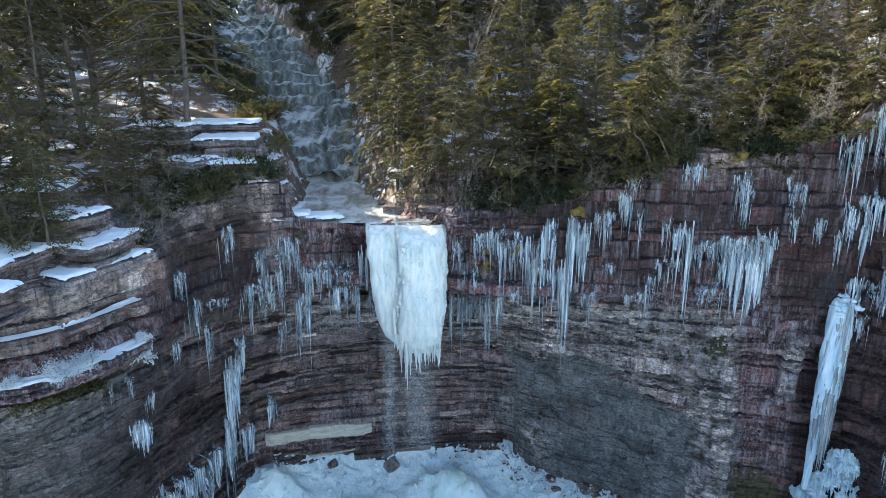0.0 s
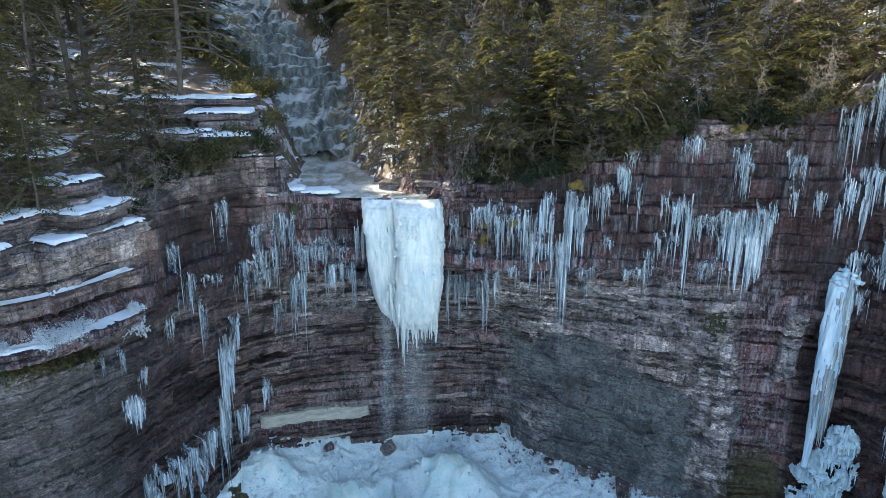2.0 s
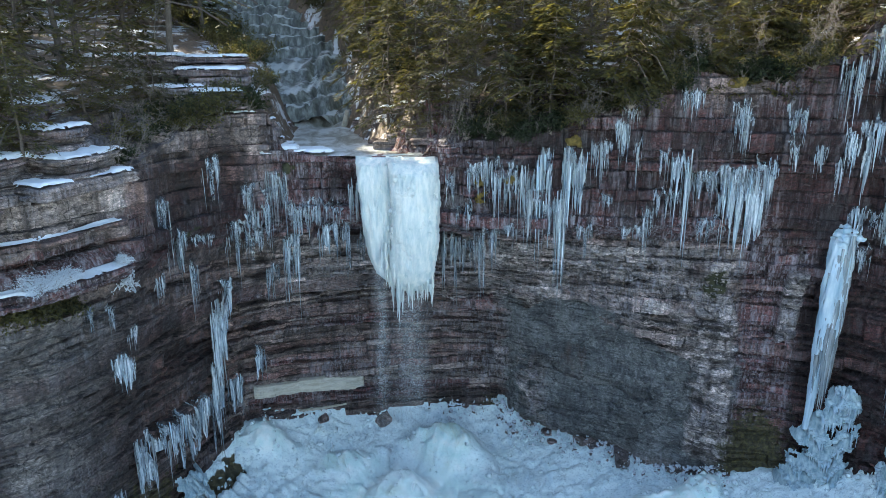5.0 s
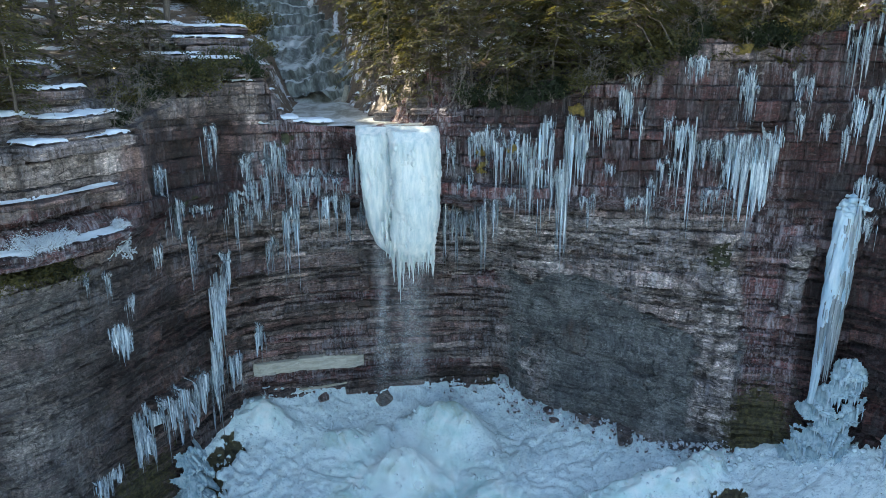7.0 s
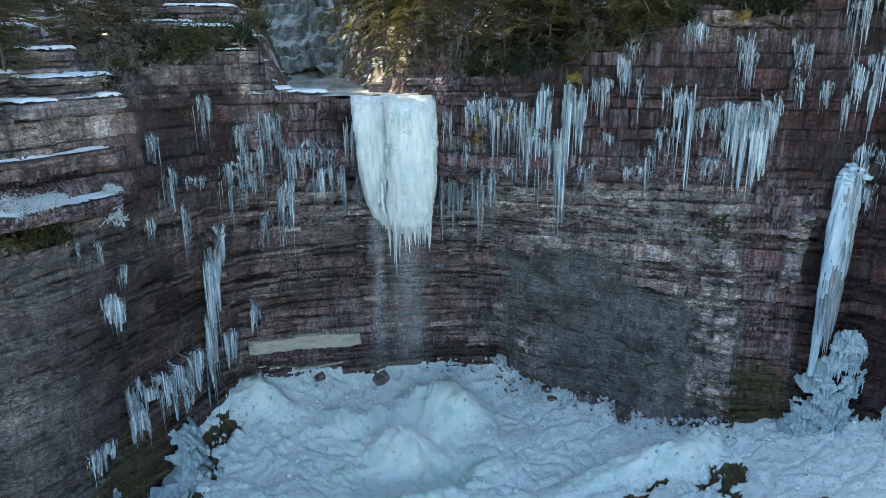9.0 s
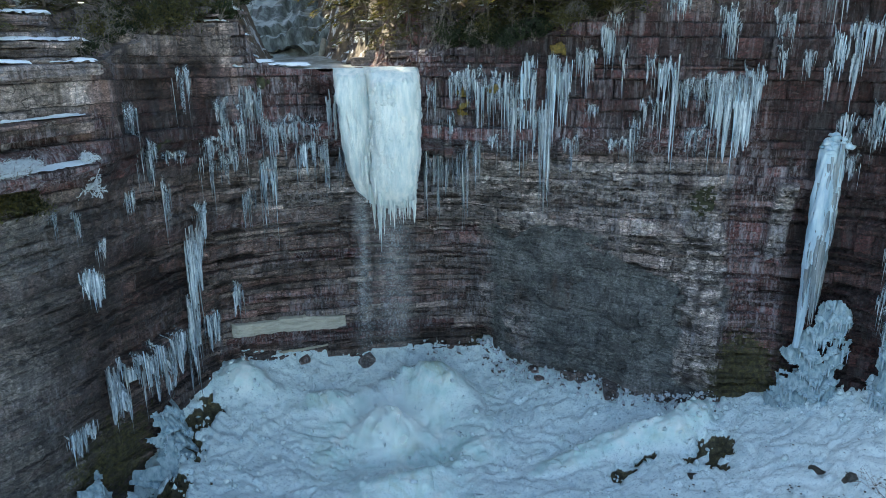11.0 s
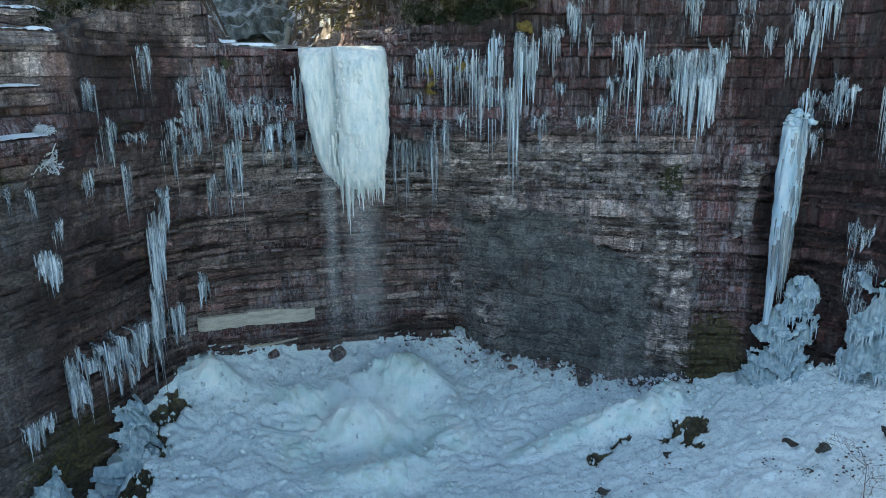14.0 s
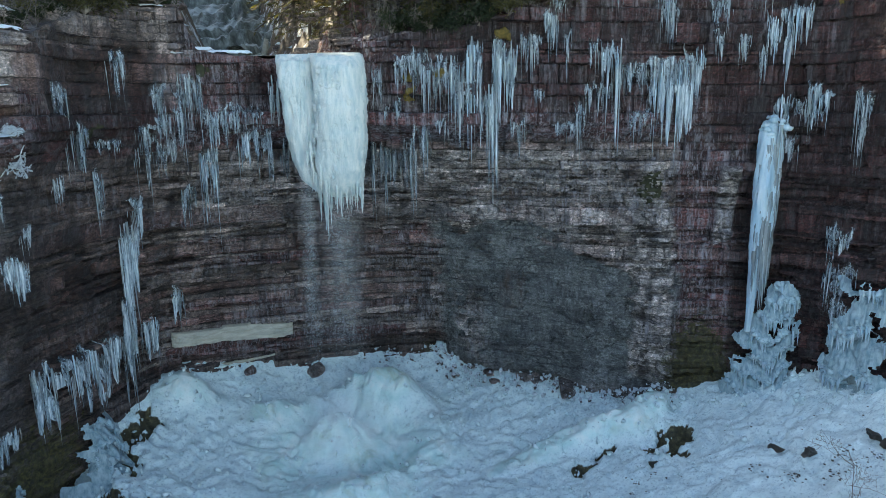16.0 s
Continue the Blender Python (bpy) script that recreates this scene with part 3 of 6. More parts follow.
def leaf_material(name, low, high):
    """Thin green sprays that let some light through."""
    m, n, l, b = material(name, 0.55)
    isle = n.new("ShaderNodeNewGeometry").outputs["Random Per Island"]
    each = n.new("ShaderNodeObjectInfo").outputs["Random"]
    f = calc(n, l, "ADD", calc(n, l, "MULTIPLY", isle, 0.65), calc(n, l, "MULTIPLY", each, 0.35))
    col = ramp(n, l, f, [(0.1, low), (0.9, high)])
    l.new(col, b.inputs["Base Color"])
    t = n.new("ShaderNodeBsdfTranslucent")
    l.new(mix(n, l, 1.0, col, (1.5, 1.45, 0.75), "MULTIPLY"), t.inputs["Color"])
    s = n.new("ShaderNodeMixShader")
    s.inputs[0].default_value = 0.5
    l.new(b.outputs[0], s.inputs[1])
    l.new(t.outputs[0], s.inputs[2])
    l.new(s.outputs[0], n["Material Output"].inputs["Surface"])
    return m


ROCK = rock_material("bedded_sandstone", True)
STONE = rock_material("sandstone_block", False)
PALE = plain("pale_limestone_bed", (0.36, 0.33, 0.27), (0.58, 0.54, 0.46), 0.8, 2.5, (0.5, 1, 2))
ICICLE = ice_material("clear_icicle", (0.85, 0.9, 0.92), 0.14, 0.5, vary=0.55)
DRAPE, VEIL = drape_material("fused_icicles", (0.56, 0.64, 0.7), 0.22, 0.86), drape_material("thin_icicle_sheet", (0.5, 0.55, 0.6), 0.06, 0.6)
FALL_ICE = ice_material("milky_fall_ice", (0.77, 0.78, 0.74), 0.5, 0.0, 0.06, True, 1.1, deep=(0.6, 0.72, 0.77), rise=0.14)
BLUE_ICE = ice_material("blue_column_ice", (0.58, 0.68, 0.74), 0.3, 0.0, 0.25, True, 1.0)
SNOW = snow_material("snow")
FOREST = snow_material("snow_with_leaf_litter", (0.7, 0.72, 0.76), 0.43)
BARK = plain("grey_brown_bark", (0.045, 0.035, 0.028), (0.15, 0.12, 0.1), 0.9, 6.0, (4, 4, 0.6), 0.8)
PALE_BARK = plain("pale_grey_bark", (0.1, 0.088, 0.075), (0.25, 0.225, 0.195), 0.8, 5.0, (3, 3, 0.8), 0.4)
TWIG = plain("grey_twig", (0.1, 0.085, 0.07), (0.24, 0.2, 0.17), 0.85, 5.0)
NEEDLE = leaf_material("hemlock_needles", (0.024, 0.028, 0.014), (0.135, 0.118, 0.043))
LAUREL = leaf_material("laurel_leaves", (0.012, 0.02, 0.01), (0.04, 0.055, 0.022))
MOSS = plain("yellow_moss", (0.045, 0.036, 0.01), (0.2, 0.135, 0.03), 0.95, 7.0)
DARK_MOSS = plain("dark_wet_moss", (0.014, 0.015, 0.007), (0.05, 0.048, 0.018), 0.8, 4.0)
WOOD = plain("weathered_wood", (0.3, 0.27, 0.22), (0.55, 0.5, 0.42), 0.85, 5.0, (1, 1, 1))


def stream_material():
    """Frozen shallow stream: brown-tinted clear ice with drifts of snow."""
    m, n, l, b = material("stream_ice", 0.28)
    a = noise_of(n, l, place_of(n, l, (0.9, 0.5, 0.5)), 1.0, 8, 0.68, 0.5)
    col = ramp(n, l, a, [(0.33, (0.1, 0.085, 0.055)), (0.45, (0.3, 0.28, 0.23)), (0.58, (0.66, 0.67, 0.66))])
    l.new(col, b.inputs["Base Color"])
    relief(n, l, b, noise_of(n, l, place_of(n, l), 3.0, 5, 0.6), 0.35, 0.05)
    return m


def basin_material():
    """Snow-crusted ice, with patches of bare green-blue ice near the plunge."""
    m, n, l, b = material("basin_ice", 0.5)
    pos = place_of(n, l)
    a = noise_of(n, l, pos, 0.28, 5, 0.6)
    bare = calc(n, l, "ADD", calc(n, l, "MULTIPLY", a, 0.8), calc(n, l, "MULTIPLY", number(n, l, "flow"), 0.45))
    snow = ramp(n, l, noise_of(n, l, pos, 1.6, 7, 0.65), [(0.3, (0.63, 0.77, 0.81)), (0.5, (0.82, 0.93, 0.94))])
    # dark blue flecks stand in for the small shadows of broken snow
    shadow_flecks = noise_of(n, l, place_of(n, l, (1, 1.6, 1)), 5.5, 8, 0.75, 0.6)
    snow = mix(n, l, ramp(n, l, shadow_flecks, [(0.36, 0.9), (0.47, 0.0)]), snow, (0.36, 0.47, 0.54))
    ice = ramp(n, l, noise_of(n, l, pos, 0.9, 6, 0.6), [(0.3, (0.52, 0.76, 0.73)), (0.5, (0.74, 0.9, 0.87)), (0.66, (0.92, 0.97, 0.93))])
    col = mix(n, l, ramp(n, l, bare, [(0.5, 0.0), (0.72, 0.9)]), snow, ice)
    silt = noise_of(n, l, pos, 0.5, 6, 0.7, 0.6)
    col = mix(n, l, calc(n, l, "MULTIPLY", ramp(n, l, silt, [(0.54, 0.0), (0.68, 0.5)]), ramp(n, l, bare, [(0.5, 0.0), (0.75, 1.0)])), col, (0.44, 0.5, 0.33))
    dirt = noise_of(n, l, pos, 3.5, 8, 0.8)
    col = mix(n, l, ramp(n, l, dirt, [(0.62, 0.0), (0.67, 0.8)]), col, (0.09, 0.09, 0.085))
    crack = n.new("ShaderNodeTexVoronoi")
    crack.feature = "DISTANCE_TO_EDGE"
    crack.inputs["Scale"].default_value = 0.9
    warp = n.new("ShaderNodeVectorMath")
    warp.operation = "ADD"
    wob = n.new("ShaderNodeTexNoise")
    wob.inputs["Scale"].default_value, wob.inputs["Detail"].default_value = 1.3, 6.0
    l.new(pos, wob.inputs["Vector"])
    l.new(pos, warp.inputs[0])
    l.new(wob.outputs["Color"], warp.inputs[1])
    l.new(warp.outputs[0], crack.inputs["Vector"])
    line = calc(n, l, "MULTIPLY", ramp(n, l, crack.outputs[0], [(0.0, 1.0), (0.035, 0.0)]), ramp(n, l, noise_of(n, l, pos, 0.6, 4), [(0.55, 0.0), (0.65, 0.45)]))
    col = mix(n, l, calc(n, l, "MULTIPLY", line, calc(n, l, "SUBTRACT", 0.8, calc(n, l, "MULTIPLY", number(n, l, "flow"), 0.8))), col, (0.16, 0.2, 0.22))
    wet_rock = ramp(n, l, noise_of(n, l, pos, 3.0, 7, 0.7), [(0.35, (0.02, 0.017, 0.01)), (0.52, (0.075, 0.062, 0.03)), (0.7, (0.2, 0.17, 0.08))])
    rocky = calc(n, l, "ADD", number(n, l, "rock"), calc(n, l, "MULTIPLY", noise_of(n, l, pos, 2.2, 7, 0.75), 0.7))
    col = mix(n, l, ramp(n, l, rocky, [(0.72, 0.0), (0.82, 1.0)]), col, wet_rock)
    l.new(col, b.inputs["Base Color"])
    l.new(ramp(n, l, bare, [(0.5, 0.6), (0.72, 0.3)]), b.inputs["Roughness"])
    relief(n, l, b, calc(n, l, "MULTIPLY", noise_of(n, l, place_of(n, l, (1, 1.7, 1)), 3.6, 10, 0.75, 0.8), calc(n, l, "SUBTRACT", 1.0, calc(n, l, "MULTIPLY", number(n, l, "flow"), 0.6))), 0.9, 0.085)
    return m


def water_material():
    """Falling water that breaks into spray: more gaps the lower it is."""
    m, n, l, b = material("falling_water", 0.35)
    b.inputs["Base Color"].default_value = (0.93, 0.95, 0.96, 1)
    a = noise_of(n, l, place_of(n, l, (7, 7, 0.3)), 1.6, 8, 0.7)
    sep = n.new("ShaderNodeSeparateXYZ")
    l.new(place_of(n, l), sep.inputs[0])
    body = calc(n, l, "ADD", calc(n, l, "MULTIPLY", sep.outputs[2], 0.008), a)
    l.new(calc(n, l, "MULTIPLY", ramp(n, l, body, [(0.46, 0.0), (0.9, 0.16)]), number(n, l, "body")), b.inputs["Alpha"])
    return m


def spray_material():
    m, n, l, b = material("spray", 0.9)
    b.inputs["Base Color"].default_value = (0.9, 0.93, 0.95, 1)
    a = noise_of(n, l, place_of(n, l), 0.9, 6, 0.6)
    l.new(calc(n, l, "MULTIPLY", ramp(n, l, a, [(0.3, 0.05), (0.7, 0.4)]), number(n, l, "body")), b.inputs["Alpha"])
    return m


def cascade_material():
    """Grey-green ice on the risers, snow on the treads."""
    m, n, l, b = material("cascade_ice", 0.4)
    a = noise_of(n, l, place_of(n, l, (2.5, 2.5, 0.5)), 1.0, 6, 0.65)
    ice = ramp(n, l, a, [(0.36, (0.045, 0.046, 0.038)), (0.5, (0.125, 0.132, 0.115)), (0.7, (0.34, 0.36, 0.33))])
    up = n.new("ShaderNodeSeparateXYZ")
    l.new(n.new("ShaderNodeNewGeometry").outputs["Normal"], up.inputs[0])
    lie = calc(n, l, "ADD", up.outputs[2], calc(n, l, "MULTIPLY", calc(n, l, "SUBTRACT", noise_of(n, l, place_of(n, l), 0.7, 5, 0.65), 0.5), 2.0))
    l.new(mix(n, l, ramp(n, l, lie, [(0.78, 0.0), (0.98, 0.7)]), ice, (0.6, 0.63, 0.62)), b.inputs["Base Color"])
    relief(n, l, b, noise_of(n, l, place_of(n, l, (1, 1, 0.5)), 5.0, 5, 0.6), 0.6, 0.06)
    return m


CASCADE_ICE = cascade_material()
FLOW_ICE = ice_material("draped_flow_ice", (0.47, 0.58, 0.62), 0.32, 0.15, 0.0, True, 1.4, deep=(0.35, 0.48, 0.55))
WET_STONE = plain("dark_wet_stone", (0.015, 0.013, 0.011), (0.075, 0.062, 0.05), 0.55, 4.0)
FROST = plain("frosted_twig", (0.4, 0.45, 0.5), (0.74, 0.78, 0.82), 0.6, 9.0)
STREAM, BASIN, WATER, SPRAY = stream_material(), basin_material(), water_material(), spray_material()
SHELF_ICE = ice_material("knobbly_shelf_ice", (0.5, 0.61, 0.66), 0.35, 0.0, 0.0, False, 2.0, deep=(0.6, 0.72, 0.78))


# ---- building helpers ----
def sheet(name, verts, faces, mat, parent=None, label="", smooth_it=True, numbers=None):
    """One mesh object from arrays."""
    me = bpy.data.meshes.new(name)
    verts, faces = np.asarray(verts, np.float32), np.asarray(faces, np.int32)
    k = faces.shape[1]
    me.vertices.add(len(verts))
    me.vertices.foreach_set("co", verts.ravel())
    me.loops.add(faces.size)
    me.loops.foreach_set("vertex_index", faces.ravel())
    me.polygons.add(len(faces))
    me.polygons.foreach_set("loop_start", np.arange(0, faces.size, k, dtype=np.int32))
    me.polygons.foreach_set("use_smooth", np.full(len(faces), smooth_it))
    me.update(calc_edges=True)
    for key, values in (numbers or {}).items():
        me.attributes.new(key, "FLOAT", "POINT").data.foreach_set("value", np.asarray(values, np.float32).ravel())
    me.materials.append(mat)
    ob = new(name, me)
    if parent:
        ob.parent = parent
    if label:
        ob["label"] = label
    return ob


def grid_faces(rows, cols):
    i = np.arange(rows * cols).reshape(rows, cols)
    return np.stack([i[:-1, :-1], i[:-1, 1:], i[1:, 1:], i[1:, :-1]], -1).reshape(-1, 4)


def shared(name, mesh, parent, m, label=""):
    """One more object on a mesh that it shares with its like."""
    ob = new(name, mesh)
    ob.parent = parent
    ob.matrix_basis = m
    if label:
        ob["label"] = label
    return ob


def thing(name, at, label, category, group="", kind=""):
    ob = new(name)
    ob.location = at
    return tagged(ob, label, category, group, kind)


def inside_gorge(x, y, margin=0.0):
    """Whether a place in the plan lies within the rim of the gorge."""
    u = np.linspace(0, COLUMNS, 400)
    ring = spline(RIM, u) - inward(u) * margin
    hit = np.zeros(np.shape(x), bool)
    px, py = ring[:, 0], ring[:, 1]
    qx, qy = np.roll(px, -1), np.roll(py, -1)
    for k in range(len(px)):
        if abs(qy[k] - py[k]) > 1e-9:
            hit ^= ((py[k] > y) != (qy[k] > y)) & (x < (qx[k] - px[k]) * (y - py[k]) / (qy[k] - py[k]) + px[k])
    return hit


# ---- the cliff ----
def build_cliff():
    us = np.unique(np.concatenate([np.linspace(0, 2, 50), np.interp(np.arange(np.interp(2, arc_u, arc_s), np.interp(17, arc_u, arc_s), 0.071), arc_s, arc_u), np.linspace(17, COLUMNS, 60)]))
    rows = 410
    f = np.linspace(0, 1, rows)[:, None]
    top = rim_height(us)[None, :] + 0.25 * fbm(us * 3, us * 0, 91)[None, :]
    z = -3.0 + (top + 3.0) * f
    u = np.broadcast_to(us, z.shape)
    out, looks = wall_relief(u, z)
    face = wall_plain(u, z) + inward(us)[None] * out[..., None]
    verts = [np.concatenate([face, z[..., None]], -1)]
    # the bare shelf behind the rim, running back under the snow
    n = inward(us)
    for d, k, sink in ((0.2, 0, 0), (0.5, 0.02, 0), (0.62, 0.25, 0), (1.1, 0.3, 0), (1.25, 0.6, 0), (1.9, 0.65, 0), (2.05, 0.95, 0), (2.6, 1, -0.04), (3.6, 1, 0.6)):
        edge = face[-1] - n * (d + 0.35 * fbm(us * 9, us * 0 + d, 92))[:, None]
        land = upper_land(edge[:, 0], edge[:, 1])
        h = top[0] + k * (land - top[0]) - sink + 0.1 * fbm(edge[:, 0] * 2, edge[:, 1] * 2, 93)
        verts.append(np.concatenate([edge, h[:, None]], -1)[None])
        looks = {key: np.concatenate([q, q[-1:] + (0.25 if key == "level" else 0)], 0) for key, q in looks.items()}
    v = np.concatenate(verts, 0)
    grown = 1.25 * np.exp(-((v[..., 0] - 18.7) / 1.9) ** 2 - ((v[..., 2] - 3.0) / 3.2) ** 2) * (v[..., 1] > 32) + 0.8 * np.exp(-((v[..., 0] + 16) / 1.4) ** 2 - ((v[..., 2] - 1.5) / 3.0) ** 2) + 0.8 * np.exp(-((v[..., 0] - 4) / 1.2) ** 2 - ((v[..., 2] - 1.6) / 1.0) ** 2)
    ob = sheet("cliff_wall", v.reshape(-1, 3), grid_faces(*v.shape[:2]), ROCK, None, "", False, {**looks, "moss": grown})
    return tagged(ob, "dark layered sandstone cliff curving round a frozen plunge basin", "cliff", kind="structure")


cliff = build_cliff()


def build_land():
    """The wooded land above, open over the gorge."""
    xs = np.concatenate([np.linspace(-260, -40, 45), np.arange(-39.6, 36, 0.4), np.linspace(37, 260, 45)])
    ys = np.concatenate([np.linspace(-60, 19, 40), np.arange(19.4, 70, 0.4), np.linspace(71, 300, 60)])
    x, y = np.meshgrid(xs, ys)
    z = upper_land(x, y)
    v = np.stack([x, y, z], -1).reshape(-1, 3)
    q = grid_faces(len(ys), len(xs))
    c = v[q].mean(1)
    cut = inside_gorge(c[:, 0], c[:, 1], 2.3) | ((c[:, 1] < -11) & (c[:, 0] > -20) & (c[:, 0] < 35))
    ob = sheet("upper_ground", v, q[~cut], FOREST)
    return tagged(ob, "snowy forest floor with brown leaf litter above the cliff", "ground", kind="structure")


build_land()


def build_basin():
    xs = np.concatenate([np.linspace(-900, -26, 25), np.arange(-25, 30, 0.115), np.linspace(31, 900, 25)])
    ys = np.concatenate([np.linspace(-900, 17, 30), np.linspace(17.5, 26, 30), np.arange(26.1, 47, 0.115), np.linspace(48, 900, 20)])
    x, y = np.meshgrid(xs, ys)
    z = gorge_floor(np.clip(x, -26, 30), np.clip(y, 0, 47))
    near = smooth(y, 10, 18) * (1 - 0.72 * np.maximum(smooth(np.maximum.reduce([swell_at(x, y, row) for row in SWELLS]), 0.0, 0.35), smooth(tongue_at(x, y), 0.0, 0.35)))
    lumps = fbm(x / 2.6, y / 2.6, 101, 5)
    wx, wy = x + 0.8 * vnoise(x / 1.9, y / 1.9, 108), y + 0.8 * vnoise(x / 1.9, y / 1.9, 109)
    ridge = 1 - np.abs(vnoise(wx / 1.3, wy / 0.8, 110)) * 2
    fine = np.abs(vnoise(wx / 0.45, wy / 0.4, 112))
    z = z + near * (0.42 * np.abs(lumps) + 0.07 * ridge + 0.1 * fine + 0.15 * fbm(wx / 0.6, wy / 0.6, 107, 3) - 0.14 * smooth(1 - np.abs(vnoise(wx / 1.1 + 3, wy / 0.9, 114)) * 9, 0, 1) + 0.12 * np.abs(vnoise(wx / 0.2, wy / 0.2, 115)) + 0.1 * np.floor(5 * fbm(wx / 1.5, wy / 0.9, 116, 4)) / 5 * smooth(fbm(x / 3, y / 3, 117, 2), -0.1, 0.15))
    z = np.where((np.abs(x) > 60) | (y > 60) | (y < -60), -2.5, z)
    ob = sheet("ground", np.stack([x, y, z], -1).reshape(-1, 3), grid_faces(len(ys), len(xs)), BASIN, None, "", True, {"rock": bare_rock(x, y), "flow": flow_cover(x, y)})
    return tagged(ob, "snow-crusted blue-white ice covering the plunge basin", "frozen pool", kind="structure")


build_basin()


def build_stream():
    """The frozen stream above the lip, and the stepped cascade that feeds it."""
    ys = np.arange(35.6, 48, 0.12)
    fs = np.linspace(-1, 1, 70)
    mid, half, bed = channel(ys)
    x = mid[:, None] + fs[None] * (half[:, None] + 0.5)
    y = np.broadcast_to(ys[:, None], x.shape)
    edge_u = np.linspace(6.4, 9.4, 200)
    edge = spline(RIM, edge_u)
    y = np.maximum(y, np.interp(x, edge[:, 0], edge[:, 1]) + 0.15)
    z = bed[:, None] + 0.1 + 0.05 * fbm(x / 1.5, y / 1.5, 111) + 0.12 * smooth(np.abs(fs)[None], 0.75, 1)
    z = z - 0.25 * (1 - smooth(y, 35.6, 36.3))
    ob = sheet("stream_ice", np.stack([x, y, z], -1).reshape(-1, 3), grid_faces(*x.shape), STREAM)
    tagged(ob, "shallow frozen stream with streaks of sun on brownish ice", "frozen stream", kind="structure")
    cas = thing("frozen_cascade", (-9, 50, 23), "stepped grey ice cascade coming down through the woods", "frozen waterfall")
    ys = np.arange(46.2, 78, 0.09)
    fs = np.linspace(-1, 1, 90)
    mid, half, bed = channel(ys)
    x = mid[:, None] + fs[None] * (half[:, None] + 0.9)
    y = np.broadcast_to(ys[:, None], x.shape)
    yw = y + 0.7 * vnoise(x / 2.6, y / 3, 121) + 0.2 * vnoise(x / 0.6, y / 1.5, 122)
    _, _, zb = channel(yw)
    step = 0.55 + 0.35 * vnoise(x / 9, zb / 1.5, 123)
    cell = np.floor(x / 2.1 + 0.6 * vnoise(x / 1.5, zb * 0.7, 128))
    k = zb / 0.95 + 0.4 * np.sin(zb * 0.9) + 0.5 * vnoise(x / 3.5, zb * 0.35, 129) + 0.12 * hash01(cell, np.floor(zb / 2.7), 124)
    zq = zb + 0.85 * ((np.floor(k) + smooth(k - np.floor(k), 0.7, 1.0)) - k) + 0.22 * vnoise(x / 0.3, zb * 0.35, 126) + 0.35 * fbm(x / 1.3, y / 0.8, 127, 4)
    z = zq + 0.28 + 0.16 * fbm(x / 0.5, zb / 1.6, 125, 3) * step + 0.3 * smooth(np.abs(fs)[None], 0.8, 1)
    v = np.stack([x, y, z + 0.25], -1) - np.array([-9, 50, 23])
    for a in range(0, len(ys) - 1, 20):
        rows = v[a:a + 21]
        sheet("ice_step", rows.reshape(-1, 3), grid_faces(*rows.shape[:2]), CASCADE_ICE, cas)


build_stream()


# ---- ice ----
def icicle_mesh(seed, sides=4, rings=8):
    """A knobbly spike of length 1 and top radius 1 that hangs from its origin."""
    r = np.random.default_rng(seed)
    t = np.linspace(0, 1, rings)
    rad = (1 - t) ** r.uniform(0.8, 1.3) * (1 + 0.2 * r.normal(size=rings)) + 0.05
    rad[0] = 0.8
    rad[-1] = 0.02
    bend = np.cumsum(r.normal(0, 0.12, (rings, 2)), 0)
    a = np.linspace(0, 2 * np.pi, sides, endpoint=False)
    squash = r.uniform(0.7, 1.3)
    ring = np.stack([np.cos(a) * squash, np.sin(a) / squash], -1)
    t = t - 0.04 * (t == 0)
    v = [[*(ring[i] * rad[k] * (1 + 0.12 * r.normal()) + bend[k]), -t[k]] for k in range(rings) for i in range(sides)]
    q = [[k * sides + i, k * sides + (i + 1) % sides, (k + 1) * sides + (i + 1) % sides, (k + 1) * sides + i] for k in range(rings - 1) for i in range(sides)]
    ob = sheet("icicle", v, np.array(q)[:, ::-1], ICICLE)
    me = ob.data
    bpy.data.objects.remove(ob)
    return me


ICICLES = [icicle_mesh(s) for s in range(9)]
FINGERS, BRIGHT = [], []
for me in ICICLES[:5]:
    pale = me.copy()
    pale.name = "white_icicle"
    pale.materials.clear()
    pale.materials.append(BLUE_ICE)
    BRIGHT.append(pale)
    milky = me.copy()
    milky.name = "ice_finger"
    milky.materials.clear()
    milky.materials.append(FALL_ICE)
    FINGERS.append(milky)
ice_rng = np.random.default_rng(77)


def hang_from(u, z, length, out):
    """A place on the face from which something of that length hangs clear of the rock below."""
    zs = z - np.linspace(0, 1, 7) * length * 0.9
    us = np.full(7, u)
    n = inward(np.array([u]))[0]
    p = wall_plain(us, zs) + n * wall_relief(us, zs)[0][:, None]
    need = min(0.7, float(((p - p[0]) @ n).max()))
    q = p[0] + n * (max(0.0, need) + out)
    return Vector((q[0], q[1], z))


